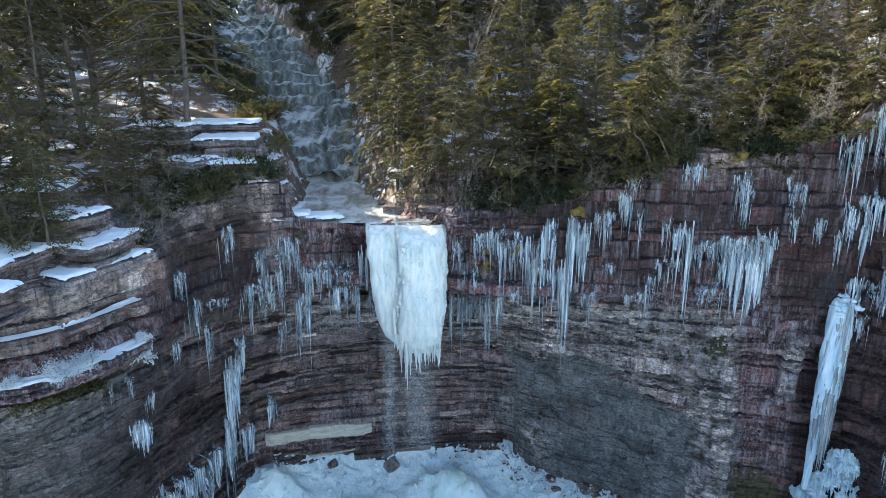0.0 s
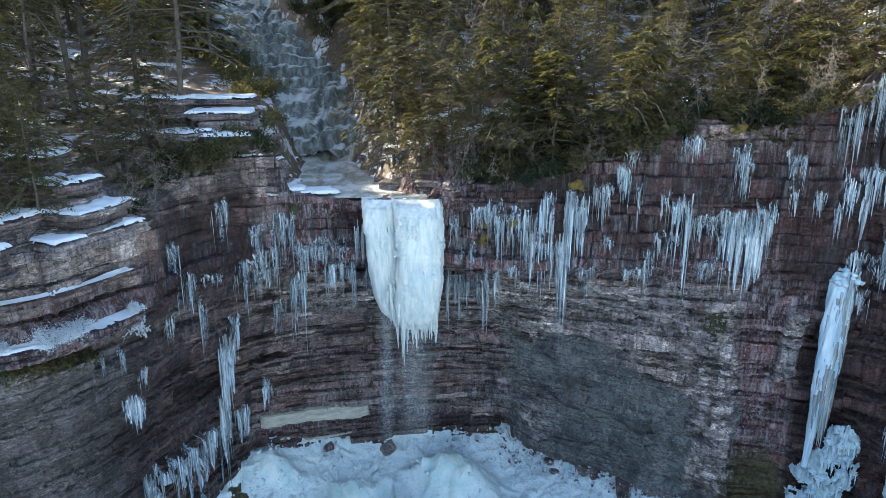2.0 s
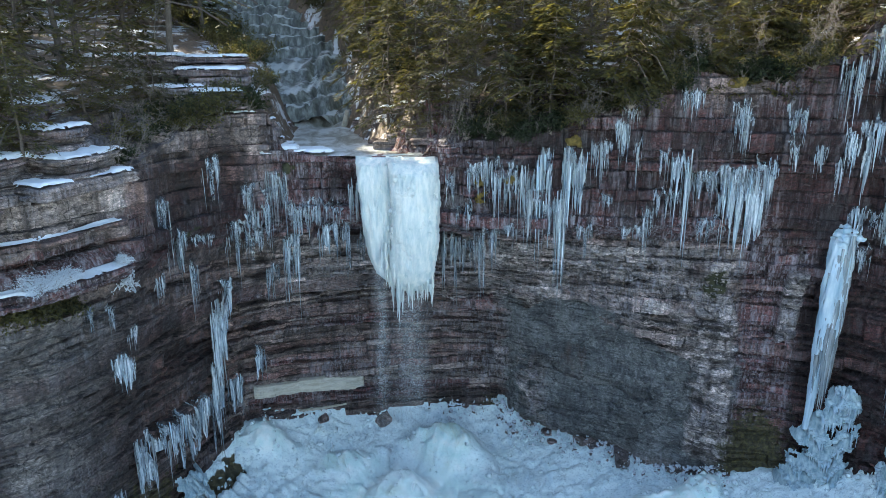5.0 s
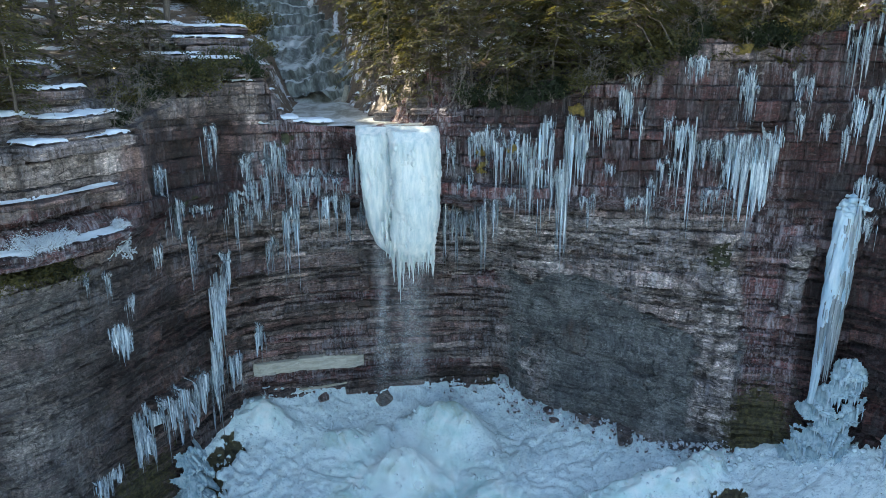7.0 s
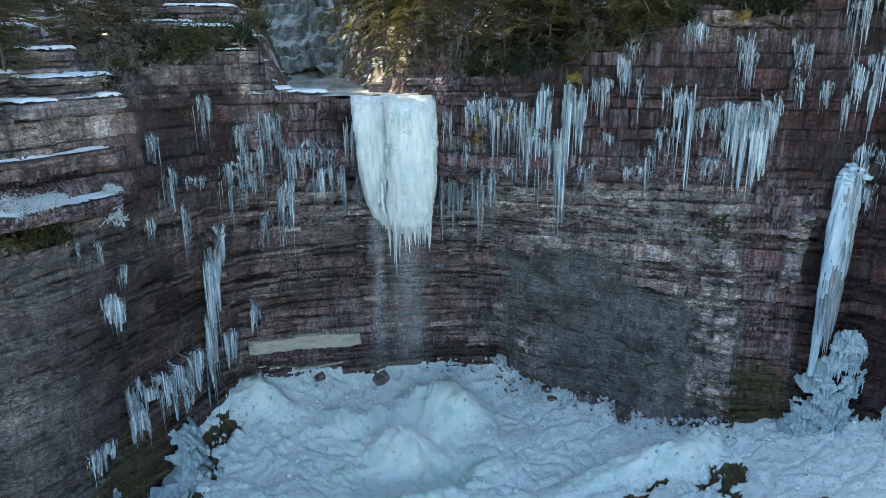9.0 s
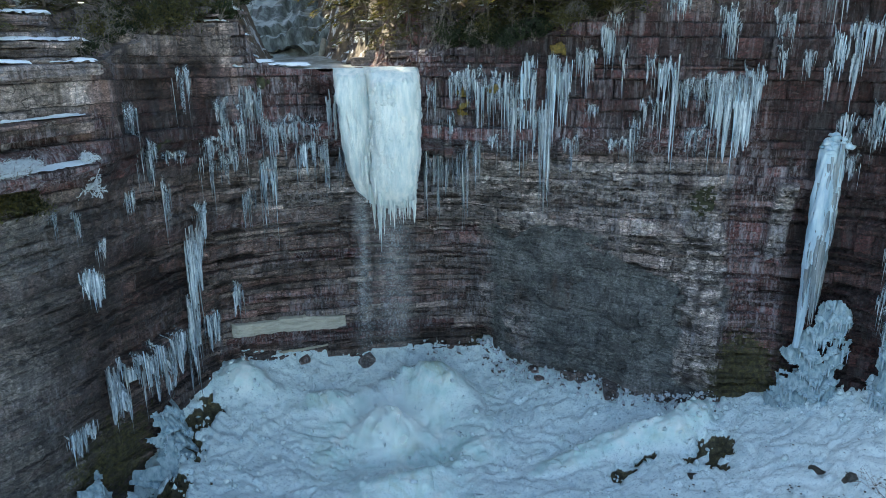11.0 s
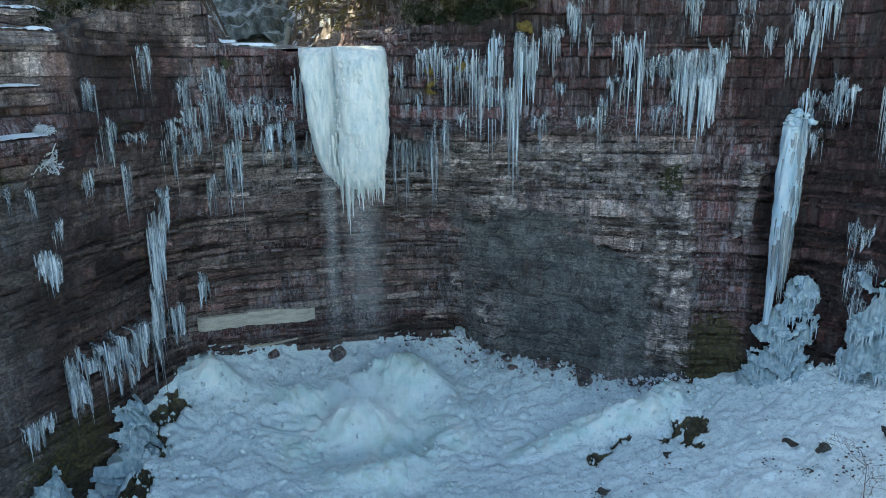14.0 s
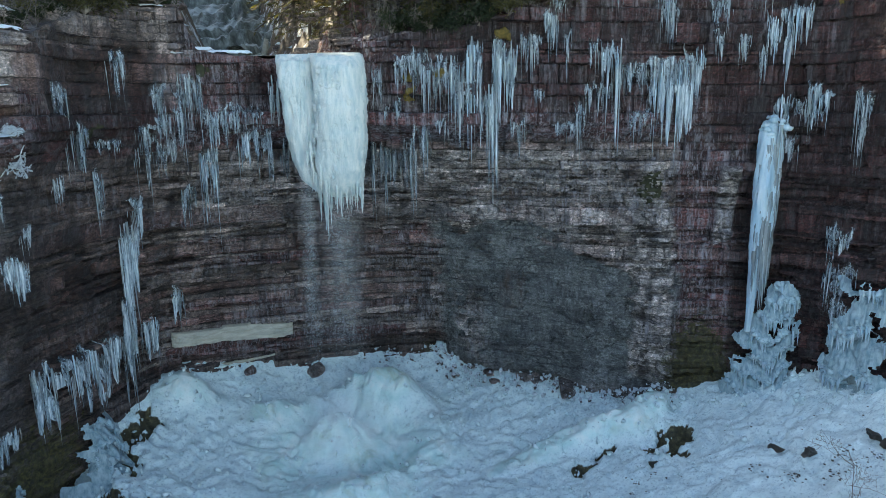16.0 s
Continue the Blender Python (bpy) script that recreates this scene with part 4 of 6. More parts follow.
def ice_drape(parent, at, u, z, width, length, strength, rng):
    """A fluted sheet of fused icicles: a jagged lower edge, ribs, and a back of its own."""
    s = float(np.interp(u, arc_u, arc_s))
    n = inward(np.array([u]))[0]
    cols = max(11, int(width / 0.035))
    f = np.linspace(-1, 1, cols)
    tips = rng.uniform(-0.95, 0.95, max(3, int(width * 11)))
    tall = (0.2 + 0.8 * rng.uniform(size=len(tips)) ** 1.5) * (1 - 0.35 * np.abs(tips))
    tall[0] = 0.9
    half = rng.uniform(0.035, 0.09, len(tips)) * (0.8 + 0.25 * strength) * (2.0 if strength > 1.7 else 1.0)
    d = np.abs(f[None] - tips[:, None]) * width / 2
    reach = np.max(tall[:, None] * np.clip(1.15 - d / half[:, None], 0, 1) ** 0.7, axis=0)
    long = length * np.maximum(reach, 0.12 * (1 - f ** 2)) * 0.88 + 0.05
    rib = np.max(np.exp(-(d / (0.55 * half[:, None])) ** 2), axis=0)
    t = np.linspace(0, 1, 16)
    F, T = np.meshgrid(f, t)
    us = np.interp(s + F * width / 2, arc_s, arc_u)
    start = z + 0.2 + 0.8 * fbm(f * width * 2.5 + 31 * u, f * 0, 131, 4) * min(1.0, length / 3)
    Z = start[None] - T * long[None]
    p0 = wall_plain(us, np.broadcast_to(start[None], Z.shape)) + n * wall_relief(us[:1], start[None])[0][..., None]
    rock = wall_plain(us, Z) + n * (wall_relief(us, Z)[0])[..., None]
    lead = np.clip(np.maximum.accumulate(((rock - p0) @ n), axis=0), 0, 0.7)
    thick = (0.03 + 0.1 * rib[None] * (1 - T) ** 0.6) * (0.6 + 0.4 * strength)
    front = p0 + n * (lead + 0.05 + thick)[..., None] + 0.012 * rng.normal(size=(*Z.shape, 2))
    back = front - n * (thick * 1.3 + 0.01)[..., None]
    v = np.concatenate([np.concatenate([q, Z[..., None]], -1).reshape(-1, 3) for q in (front, back)]) - np.array(at)
    q = grid_faces(*Z.shape)
    return sheet("ice_sheet", v, np.concatenate([q, q[:, ::-1] + Z.size]), DRAPE if strength > 1.15 else VEIL, parent, "", True, {"hang": np.concatenate([T, T])})


def curtain(u, z, width, length, strength=1.0, label="curtain of clear blue-white icicles hanging from a rock ledge"):
    """A row of icicles under a ledge, with the sheet of ice that they have fused into."""
    at = on_wall(u, z, 0.1)
    c = thing("icicle_curtain", at, label, "icicles", "icicles on the cliff")
    ice_drape(c, at, u, z, width, length, strength, ice_rng)
    count = int((width * 17 + 5) * min(1.2, strength))
    s = float(np.interp(u, arc_u, arc_s))
    tufts = ice_rng.uniform(-1, 1, max(3, int(width * 3.5)))
    for k in range(count):
        f = float(np.clip(tufts[int(ice_rng.integers(len(tufts)))] + ice_rng.normal(0, 0.3 / max(0.5, width)), -1.1, 1.1))
        ui = float(np.interp(s + f * width / 2, arc_s, arc_u))
        zi = z + ice_rng.uniform(-0.9, 0.3) * min(1.2, length / 3)
        big = (1 - 0.5 * abs(f)) * (0.12 + 0.88 * ice_rng.uniform() ** 1.6) if k > 1 else 1.0 - 0.1 * k
        le = max(0.3, (length + zi - z) * big)
        p = hang_from(ui, zi, le, ice_rng.uniform(0.02, 0.14)) - at
        r = (0.014 + 0.008 * le ** 0.8) * ice_rng.uniform(0.7, 1.3) * (0.4 + 0.55 * strength)
        m = Matrix.LocRotScale(p, Euler((ice_rng.normal(0, 0.012), ice_rng.normal(0, 0.012), ice_rng.uniform(0, 6.28))), (r, r, le))
        shared("icicle", BRIGHT[int(ice_rng.integers(5))] if strength > 1.15 and ice_rng.uniform() < 0.22 else ICICLES[int(ice_rng.integers(9))], c, m)
    return c


# place along the cliff, height, width, length, how thick
RIGHT_CURTAINS = [(9.73, 20.5, 1.7, 5.1, 1.0), (10.03, 21.3, 0.7, 6.3, 1.6), (10.22, 19.0, 1.0, 6.1, 1.5), (10.43, 21.3, 1.4, 4.9, 1.8), (10.83, 21.6, 1.3, 2.4, 1.0),
                  (11.11, 22.6, 0.8, 2.4, 1.2), (11.33, 21.8, 0.4, 2.5, 1.1), (11.68, 21.4, 0.6, 1.8, 1.0), (11.89, 21.1, 0.8, 6.2, 1.5), (12.18, 20.1, 1.2, 1.7, 0.8),
                  (11.51, 18.2, 0.6, 3.4, 0.7), (12.44, 19.0, 0.5, 1.5, 1.3), (12.69, 20.1, 1.8, 5.6, 1.8), (12.96, 20.9, 1.0, 3.1, 1.2), (12.62, 23.1, 0.9, 2.4, 1.0),
                  (13.3, 21.7, 0.5, 1.6, 0.9), (13.8, 21.6, 0.5, 1.7, 1.1), (14.12, 21.0, 0.4, 2.3, 1.0), (14.27, 22.3, 0.8, 2.6, 1.5), (14.61, 22.8, 1.7, 2.5, 1.6)]
RIGHT_CURTAINS += [(14.5, 21.4, 0.4, 2.9, 1.6), (14.51, 18.4, 0.9, 3.1, 1.3), (14.81, 18.2, 1.1, 1.1, 1.0), (14.99, 18.8, 0.8, 2.8, 1.6), (15.23, 18.6, 0.7, 1.9, 1.4),
                   (14.7, 16.4, 0.8, 1.7, 0.8), (12.58, 23.6, 0.8, 2.4, 1.1), (13.35, 23.4, 0.9, 2.0, 0.8), (11.97, 24.4, 1.1, 1.8, 0.8), (11.2, 23.4, 0.9, 1.1, 0.8),
                   (14.1, 25.6, 1.2, 3.8, 1.0), (14.5, 27.4, 1.2, 4.0, 0.8), (15.81, 18.6, 0.9, 4.0, 1.0), (15.7, 10.0, 1.6, 2.6, 1.0), (15.9, 8.2, 1.8, 3.0, 1.0), (15.6, 12.0, 1.2, 2.0, 1.0)]
LIP_CURTAINS = [(8.9, 16.2, 2.4, 2.8, 0.9), (8.75, 16.2, 0.3, 4.9, 1.0), (8.89, 16.1, 0.3, 4.7, 0.8), (9.17, 16.5, 0.7, 4.7, 0.9), (9.34, 17.0, 0.8, 3.1, 0.8),
                (9.05, 18.7, 0.4, 1.6, 1.0), (8.92, 18.4, 0.3, 1.0, 0.9), (8.82, 20.1, 0.7, 2.2, 0.7), (9.34, 20.7, 1.0, 2.6, 0.7), (9.44, 20.4, 1.0, 3.4, 0.8)]
LEFT_CURTAINS = [(7.39, 17.2, 0.8, 2.6, 1.6), (7.61, 17.2, 0.6, 3.5, 1.1), (7.9, 16.6, 0.5, 3.0, 0.8), (6.99, 16.1, 1.0, 5.2, 1.2), (6.36, 18.3, 0.6, 2.8, 1.0),
                 (6.6, 19.9, 1.3, 3.6, 1.0), (6.97, 18.2, 1.8, 2.8, 0.9), (6.18, 16.9, 1.4, 3.4, 1.1), (6.09, 19.4, 0.8, 2.7, 0.9), (6.8, 14.2, 0.7, 2.5, 0.9),
                 (6.03, 13.9, 0.6, 2.7, 1.5), (5.3, 15.5, 0.5, 3.0, 1.0), (4.91, 17.8, 0.7, 2.8, 0.9), (5.55, 21.0, 0.8, 2.6, 0.8), (4.74, 15.6, 0.5, 1.5, 1.0),
                 (3.87, 15.4, 0.6, 1.4, 0.7), (3.57, 15.7, 0.3, 1.1, 0.8), (4.18, 13.7, 0.4, 1.2, 0.8)]
LOW_CURTAINS = [(5.98, 12.4, 0.8, 5.6), (5.97, 8.6, 0.7, 5.0), (5.95, 6.4, 1.0, 5.4), (6.04, 11.0, 0.5, 4.0), (5.55, 6.4, 1.2, 3.1), (4.5, 6.6, 1.4, 3.8), (4.97, 6.5, 2.0, 3.7), (6.37, 6.4, 1.1, 3.1),
                (6.8, 8.0, 0.6, 2.4), (4.03, 12.5, 1.2, 2.1), (3.85, 4.4, 1.9, 1.7), (5.35, 5.7, 0.9, 3.2)]
for row in RIGHT_CURTAINS + LIP_CURTAINS + LEFT_CURTAINS:
    curtain(*row)
small = np.random.default_rng(303)
for k in range(26):
    u = small.uniform(9.1, 13.0) if k < 18 else small.uniform(4.6, 8.3)
    z = small.uniform(17.2, 22.8) if k < 18 else small.uniform(15.5, 20.2)
    curtain(float(u), float(min(z, rim_height(u) - 0.4)), float(small.uniform(0.5, 1.8)), float(small.uniform(0.7, 2.4)), 0.6, "fringe of small icicles on the cliff")
for row in LOW_CURTAINS:
    curtain(*row, 1.9, "thick blue icicles reaching down to the basin ice")


def lump_mass(name, rings, mat, parent, at, bumps=0.2, seed=1, stretch=2.5, sides=64):
    """A bulging upright ice body from rings of (height, middle x, middle y, half width, half depth)."""
    z = np.array([r[0] for r in rings])
    order = np.argsort(z)
    zs = np.linspace(z.min(), z.max(), 90)
    cx, cy, hw, hd = (np.interp(zs, z[order], np.array([r[k] for r in rings])[order]) for k in (1, 2, 3, 4))
    a = np.linspace(0, 2 * np.pi, sides + 1)
    A, Z = np.meshgrid(a, zs)
    q = 1 + bumps * (fbm(np.cos(A) * 2.2 + 9, Z / stretch + np.sin(A) * 2.2, seed, 5) + 0.6 * np.abs(vnoise(A * 5, Z / stretch, seed + 9)))
    q[:, -1] = q[:, 0]
    ca, sa = np.cos(A), np.sin(A)
    q = q * (np.abs(ca) ** 3 + np.abs(sa) ** 3) ** (-1 / 3) + 0.05 * np.abs(vnoise(A * 9, Z / 0.22, seed + 5)) + 0.04 * np.abs(vnoise(A * 19, Z / 0.12, seed + 6))
    q[:, -1] = q[:, 0]
    x = cx[:, None] + ca * hw[:, None] * q
    y = cy[:, None] + sa * hd[:, None] * q
    v = np.stack([x, y, Z], -1).reshape(-1, 3) - np.array(at)
    return sheet(name, v, grid_faces(*A.shape), mat, parent)


def build_fall():
    at = (-2.3, 35.2, 20.9)
    fall = thing("frozen_waterfall", at, "thick milky blue-green column of ice hanging below the stream's lip", "frozen waterfall")
    lump_mass("ice_body", [(21.12, -1.3, 36.0, 1.15, 0.5), (20.9, -1.25, 35.3, 1.2, 0.85), (20.4, -1.2, 34.95, 1.2, 1.0), (19, -1.1, 34.8, 1.15, 1.05), (17, -1.1, 34.7, 1.13, 1.05),
                           (15.5, -1.2, 34.75, 1.1, 0.95), (14.8, -1.25, 34.8, 0.98, 0.7), (14.4, -1.25, 34.85, 0.85, 0.45), (14.15, -1.25, 34.9, 0.6, 0.2)], FALL_ICE, fall, at, 0.16, 3, 1.0)
    lump_mass("side_ice", [(21.08, -2.95, 36.0, 1.0, 0.3), (20.7, -2.95, 35.5, 1.0, 0.45), (19.5, -2.9, 35.3, 0.95, 0.55), (17.5, -2.75, 35.15, 0.82, 0.55), (16, -2.6, 35.1, 0.72, 0.5), (15, -2.4, 35.1, 0.6, 0.35), (14.5, -2.2, 35.1, 0.3, 0.15)], FALL_ICE, fall, at, 0.3, 23, 2.0)
    r = np.random.default_rng(9)
    # short fingers round the lower end
    for k in range(150):
        f = r.uniform(-1, 1)
        x = -1.45 + f * 1.35
        zt = 15.3 + r.uniform(-0.7, 1.2) + (0.7 if f < -0.5 else 0)
        le = r.uniform(0.6, 1.7)
        rad = r.uniform(0.06, 0.15)
        m = Matrix.LocRotScale(Vector((x, 34.75 + r.uniform(-0.75, 0.6), zt)) - Vector(at), Euler((0, 0, r.uniform(0, 6))), (rad, rad, le))
        shared("icicle", FINGERS[int(r.integers(5))], fall, m)
    # the long spikes below it
    for x, le in ((-2.1, 2.6), (-1.95, 3.0), (-2.25, 1.9), (-1.8, 2.2), (-1.2, 1.3), (-0.8, 1.1)):
        m = Matrix.LocRotScale(Vector((x, 34.9 + r.uniform(-0.2, 0.2), 14.8)) - Vector(at), Euler((0, 0, r.uniform(0, 6))), (0.13, 0.13, le))
        shared("icicle", FINGERS[int(r.integers(5))], fall, m)
    # drapery of long icicles over the thinner side
    for k in range(120):
        x = r.uniform(-3.7, -2.0)
        zt = 16.2 + 4.0 * r.uniform() ** 1.3
        x += 0.07 * (21 - zt)
        le = min(r.uniform(1.0, 4.2), zt - np.interp(x, [-3.7, -3.0, -2.2], [16.2, 15.0, 14.2]))
        if le > 0.4:
            rad = r.uniform(0.05, 0.13)
            m = Matrix.LocRotScale(Vector((x, 34.85 + 0.5 * max(0, -2.6 - x) + r.uniform(-0.15, 0.15) + np.interp(zt, [20, 21], [0, 0.8]), zt)) - Vector(at), Euler((0, 0, r.uniform(0, 6))), (rad, rad, le))
            shared("icicle", FINGERS[int(r.integers(5))], fall, m)
    for k in range(30):
        zt = r.uniform(18.6, 20.3)
        rad = r.uniform(0.03, 0.07)
        m = Matrix.LocRotScale(Vector((r.uniform(-4.5, -3.5), 35.3 + r.uniform(-0.1, 0.3), zt)) - Vector(at), Euler((0, 0, r.uniform(0, 6))), (rad, rad, r.uniform(0.6, 2.0)))
        shared("icicle", ICICLES[int(r.integers(9))], fall, m)


build_fall()


def build_water():
    """Two thin loose veils of falling water below the ice."""
    at = (-2, 35, 14.6)
    w = thing("falling_water", at, "thin veil of water falling into the frozen basin", "falling water")
    r = np.random.default_rng(14)
    for k in range(6):
        x0 = (-3.0 + r.normal(0, 0.18)) if k < 3 else r.uniform(-2.0, -0.7)
        wide = r.uniform(0.25, 0.5) if k < 3 else r.uniform(0.5, 1.0)
        zs = np.linspace(15.5, r.uniform(1.2, 4.0), 40)
        fs = np.linspace(-1, 1, 13)
        F, Z = np.meshgrid(fs, zs)
        grow = 1 + 0.045 * (15.5 - Z)
        x = x0 + F * wide * grow + 0.04 * vnoise(F * 2 + k, Z, 3) + (x0 + 1.9) * 0.012 * (15.5 - Z)
        y = 35.0 + r.uniform(-0.4, 0.4) - 0.25 * (1 - F ** 2) * wide + 0.05 * vnoise(F * 3 + k, Z * 0.7, 4)
        v = np.stack([x, y, Z], -1).reshape(-1, 3) - np.array(at)
        sheet("veil", v, grid_faces(*F.shape), WATER, w, "", True, {"body": (1 - F ** 2) ** 1.5 * smooth(Z, Z.min(), Z.min() + 6)})


build_water()


def build_spray():
    """Drifting spray where the water lands."""
    w = bpy.data.objects["falling_water"]
    at = np.array(w.location)
    for k in range(2):
        F, Z = np.meshgrid(np.linspace(-1, 1, 25), np.linspace(0.2, 4.2 + 0.6 * k, 20))
        wide = 3.2 - 0.25 * k
        x = -1.7 + F * wide * (1.15 - 0.5 * smooth(Z, 0.2, 5))
        y = 35.6 - 1.6 * k + 0.5 * F ** 2 + 0.1 * vnoise(F * 3, Z, 40 + k)
        fade = (1 - F ** 2) ** 2 * (1 - smooth(Z, 0.6, Z.max())) * smooth(Z, 0.2, 1.0)
        sheet("spray", np.stack([x, y, Z], -1).reshape(-1, 3) - at, grid_faces(*F.shape), SPRAY, w, "pale drifting spray", True, {"body": fade})


build_spray()


def knobbly(name, places, mat, parent, at, seed=0, rough=0.28):
    """One body of many fused ice knobs: rows of (x, y, z, radius, flatness)."""
    bm = bmesh.new()
    bmesh.ops.create_icosphere(bm, subdivisions=2, radius=1.0)
    bm.verts.ensure_lookup_table()
    unit = np.array([v.co[:] for v in bm.verts])
    tri = np.array([[v.index for v in f.verts] for f in bm.faces])
    bm.free()
    vs, fs = [], []
    for k, (x, y, z, rad, flat) in enumerate(places):
        d = 1 + rough * (vnoise(unit[:, 0] * 2.1 + k * 3.7 + seed, unit[:, 2] * 2.1 + unit[:, 1] * 1.3, 171) + 0.5 * vnoise(unit[:, 0] * 5 + k, unit[:, 2] * 4 + unit[:, 1] * 3, 172))
        p = unit * d[:, None] * rad * np.array([1, 1, flat]) + np.array([x, y, z]) - np.array(at)
        vs.append(p), fs.append(tri + len(unit) * k)
    return sheet(name, np.concatenate(vs), np.concatenate(fs), mat, parent)


def build_knobs():
    """Cauliflower ice over the face of the frozen fall."""
    r = np.random.default_rng(44)
    fall = bpy.data.objects["frozen_waterfall"]
    rows = []
    for k in range(1000):
        z = 14.4 + 6.5 * r.uniform() ** 1.2
        f = r.uniform(-1.15, 1)
        if float(vnoise(np.array(f * 2.5), np.array(z * 0.9), 88)) < r.uniform(-0.9, 0.5):
            continue
        c = np.interp(z, [14.4, 15.5, 17, 19, 20.4, 21], [-1.25, -1.2, -1.1, -1.1, -1.2, -1.3])
        hw = np.interp(z, [14.4, 14.8, 15.5, 17, 20.4, 21], [0.85, 1.0, 1.15, 1.18, 1.22, 1.15])
        y = np.interp(z, [14.4, 15.5, 17, 19, 20.4, 21], [34.35, 33.85, 33.66, 33.75, 33.95, 34.7]) + 0.42 * abs(f) ** 3
        rows.append((c + f * hw * 0.97, y + r.uniform(-0.02, 0.1), z, 0.03 + 0.1 * r.uniform() ** 2.5, r.uniform(0.8, 2.2)))
    for k in range(420):
        z = r.uniform(15.0, 20.6)
        c = np.interp(z, [15, 16, 17.5, 19.5, 20.7], [-2.3, -2.45, -2.6, -2.75, -2.85])
        f = r.uniform(-1.05, 0.6)
        hw = np.interp(z, [15, 16, 17.5, 19.5, 20.7], [0.5, 0.62, 0.72, 0.85, 0.95])
        y = np.interp(z, [15, 16, 17.5, 19.5, 20.7], [34.72, 34.58, 34.58, 34.72, 35.0]) + 0.35 * abs(f) ** 3
        rows.append((c + f * hw, y + r.uniform(0.0, 0.1), z, r.uniform(0.025, 0.06), r.uniform(3.0, 9.0)))
    knobbly("ice_crust", rows, FALL_ICE, fall, fall.location, 3)


build_knobs()


def build_column():
    at = (20.8, 34.2, 7.0)
    c = thing("ice_column", at, "tall tapering blue ice column beside a wet rock wall", "ice column")
    lump_mass("ice_body", [(17.4, 21.1, 34.5, 0.3, 0.3), (16.6, 21.05, 34.3, 0.5, 0.4), (14, 21.0, 34.2, 0.58, 0.45), (12, 20.95, 34.2, 0.5, 0.4), (10, 20.8, 34.2, 0.34, 0.3), (8, 20.65, 34.2, 0.2, 0.2), (6.0, 20.55, 34.2, 0.12, 0.12)],
              BLUE_ICE, c, at, 0.3, 33, 1.2)
    r = np.random.default_rng(19)
    for k in range(64):
        zt = r.uniform(10, 17.4)
        f = r.uniform(-1, 1)
        mid, half = np.interp(zt, [6, 10, 12, 14, 17.4], [20.55, 20.8, 20.95, 21.0, 21.1]), np.interp(zt, [6, 10, 12, 14, 17.4], [0.1, 0.35, 0.5, 0.55, 0.5])
        long = min(r.uniform(1.5, 5.5), zt - 7.0) * (1 - 0.4 * abs(f))
        rad = r.uniform(0.06, 0.16)
        m = Matrix.LocRotScale(Vector((mid + f * half, 34.2 - 0.42 * (1 - f * f) ** 0.5 + r.uniform(-0.05, 0.1), zt)) - Vector(at), Euler((0, 0, r.uniform(0, 6))), (rad, rad, long))
        shared("icicle", ICICLES[int(r.integers(9))], c, m)
    rows = [(21.15 + r.normal(0, 0.35), 34.3 + r.uniform(-0.3, 0.3), 17.2 + r.normal(0, 0.3), r.uniform(0.12, 0.3), 0.7) for k in range(30)]
    knobbly("ice_cap", rows, BLUE_ICE, c, at, 5)


build_column()


# ---- trees ----
def tube(verts, faces, path, radii, sides=6):
    """Adds a tapered tube along a path to the lists."""
    base = len(verts)
    path = [Vector(p) for p in path]
    for k, p in enumerate(path):
        d = (path[min(k + 1, len(path) - 1)] - path[max(k - 1, 0)]).normalized()
        a = d.orthogonal().normalized()
        b = d.cross(a)
        for i in range(sides):
            w = 2 * math.pi * i / sides
            verts.append(tuple(p + (a * math.cos(w) + b * math.sin(w)) * radii[k]))
    for k in range(len(path) - 1):
        for i in range(sides):
            j = (i + 1) % sides
            faces.append((base + k * sides + i, base + k * sides + j, base + (k + 1) * sides + j, base + (k + 1) * sides + i))


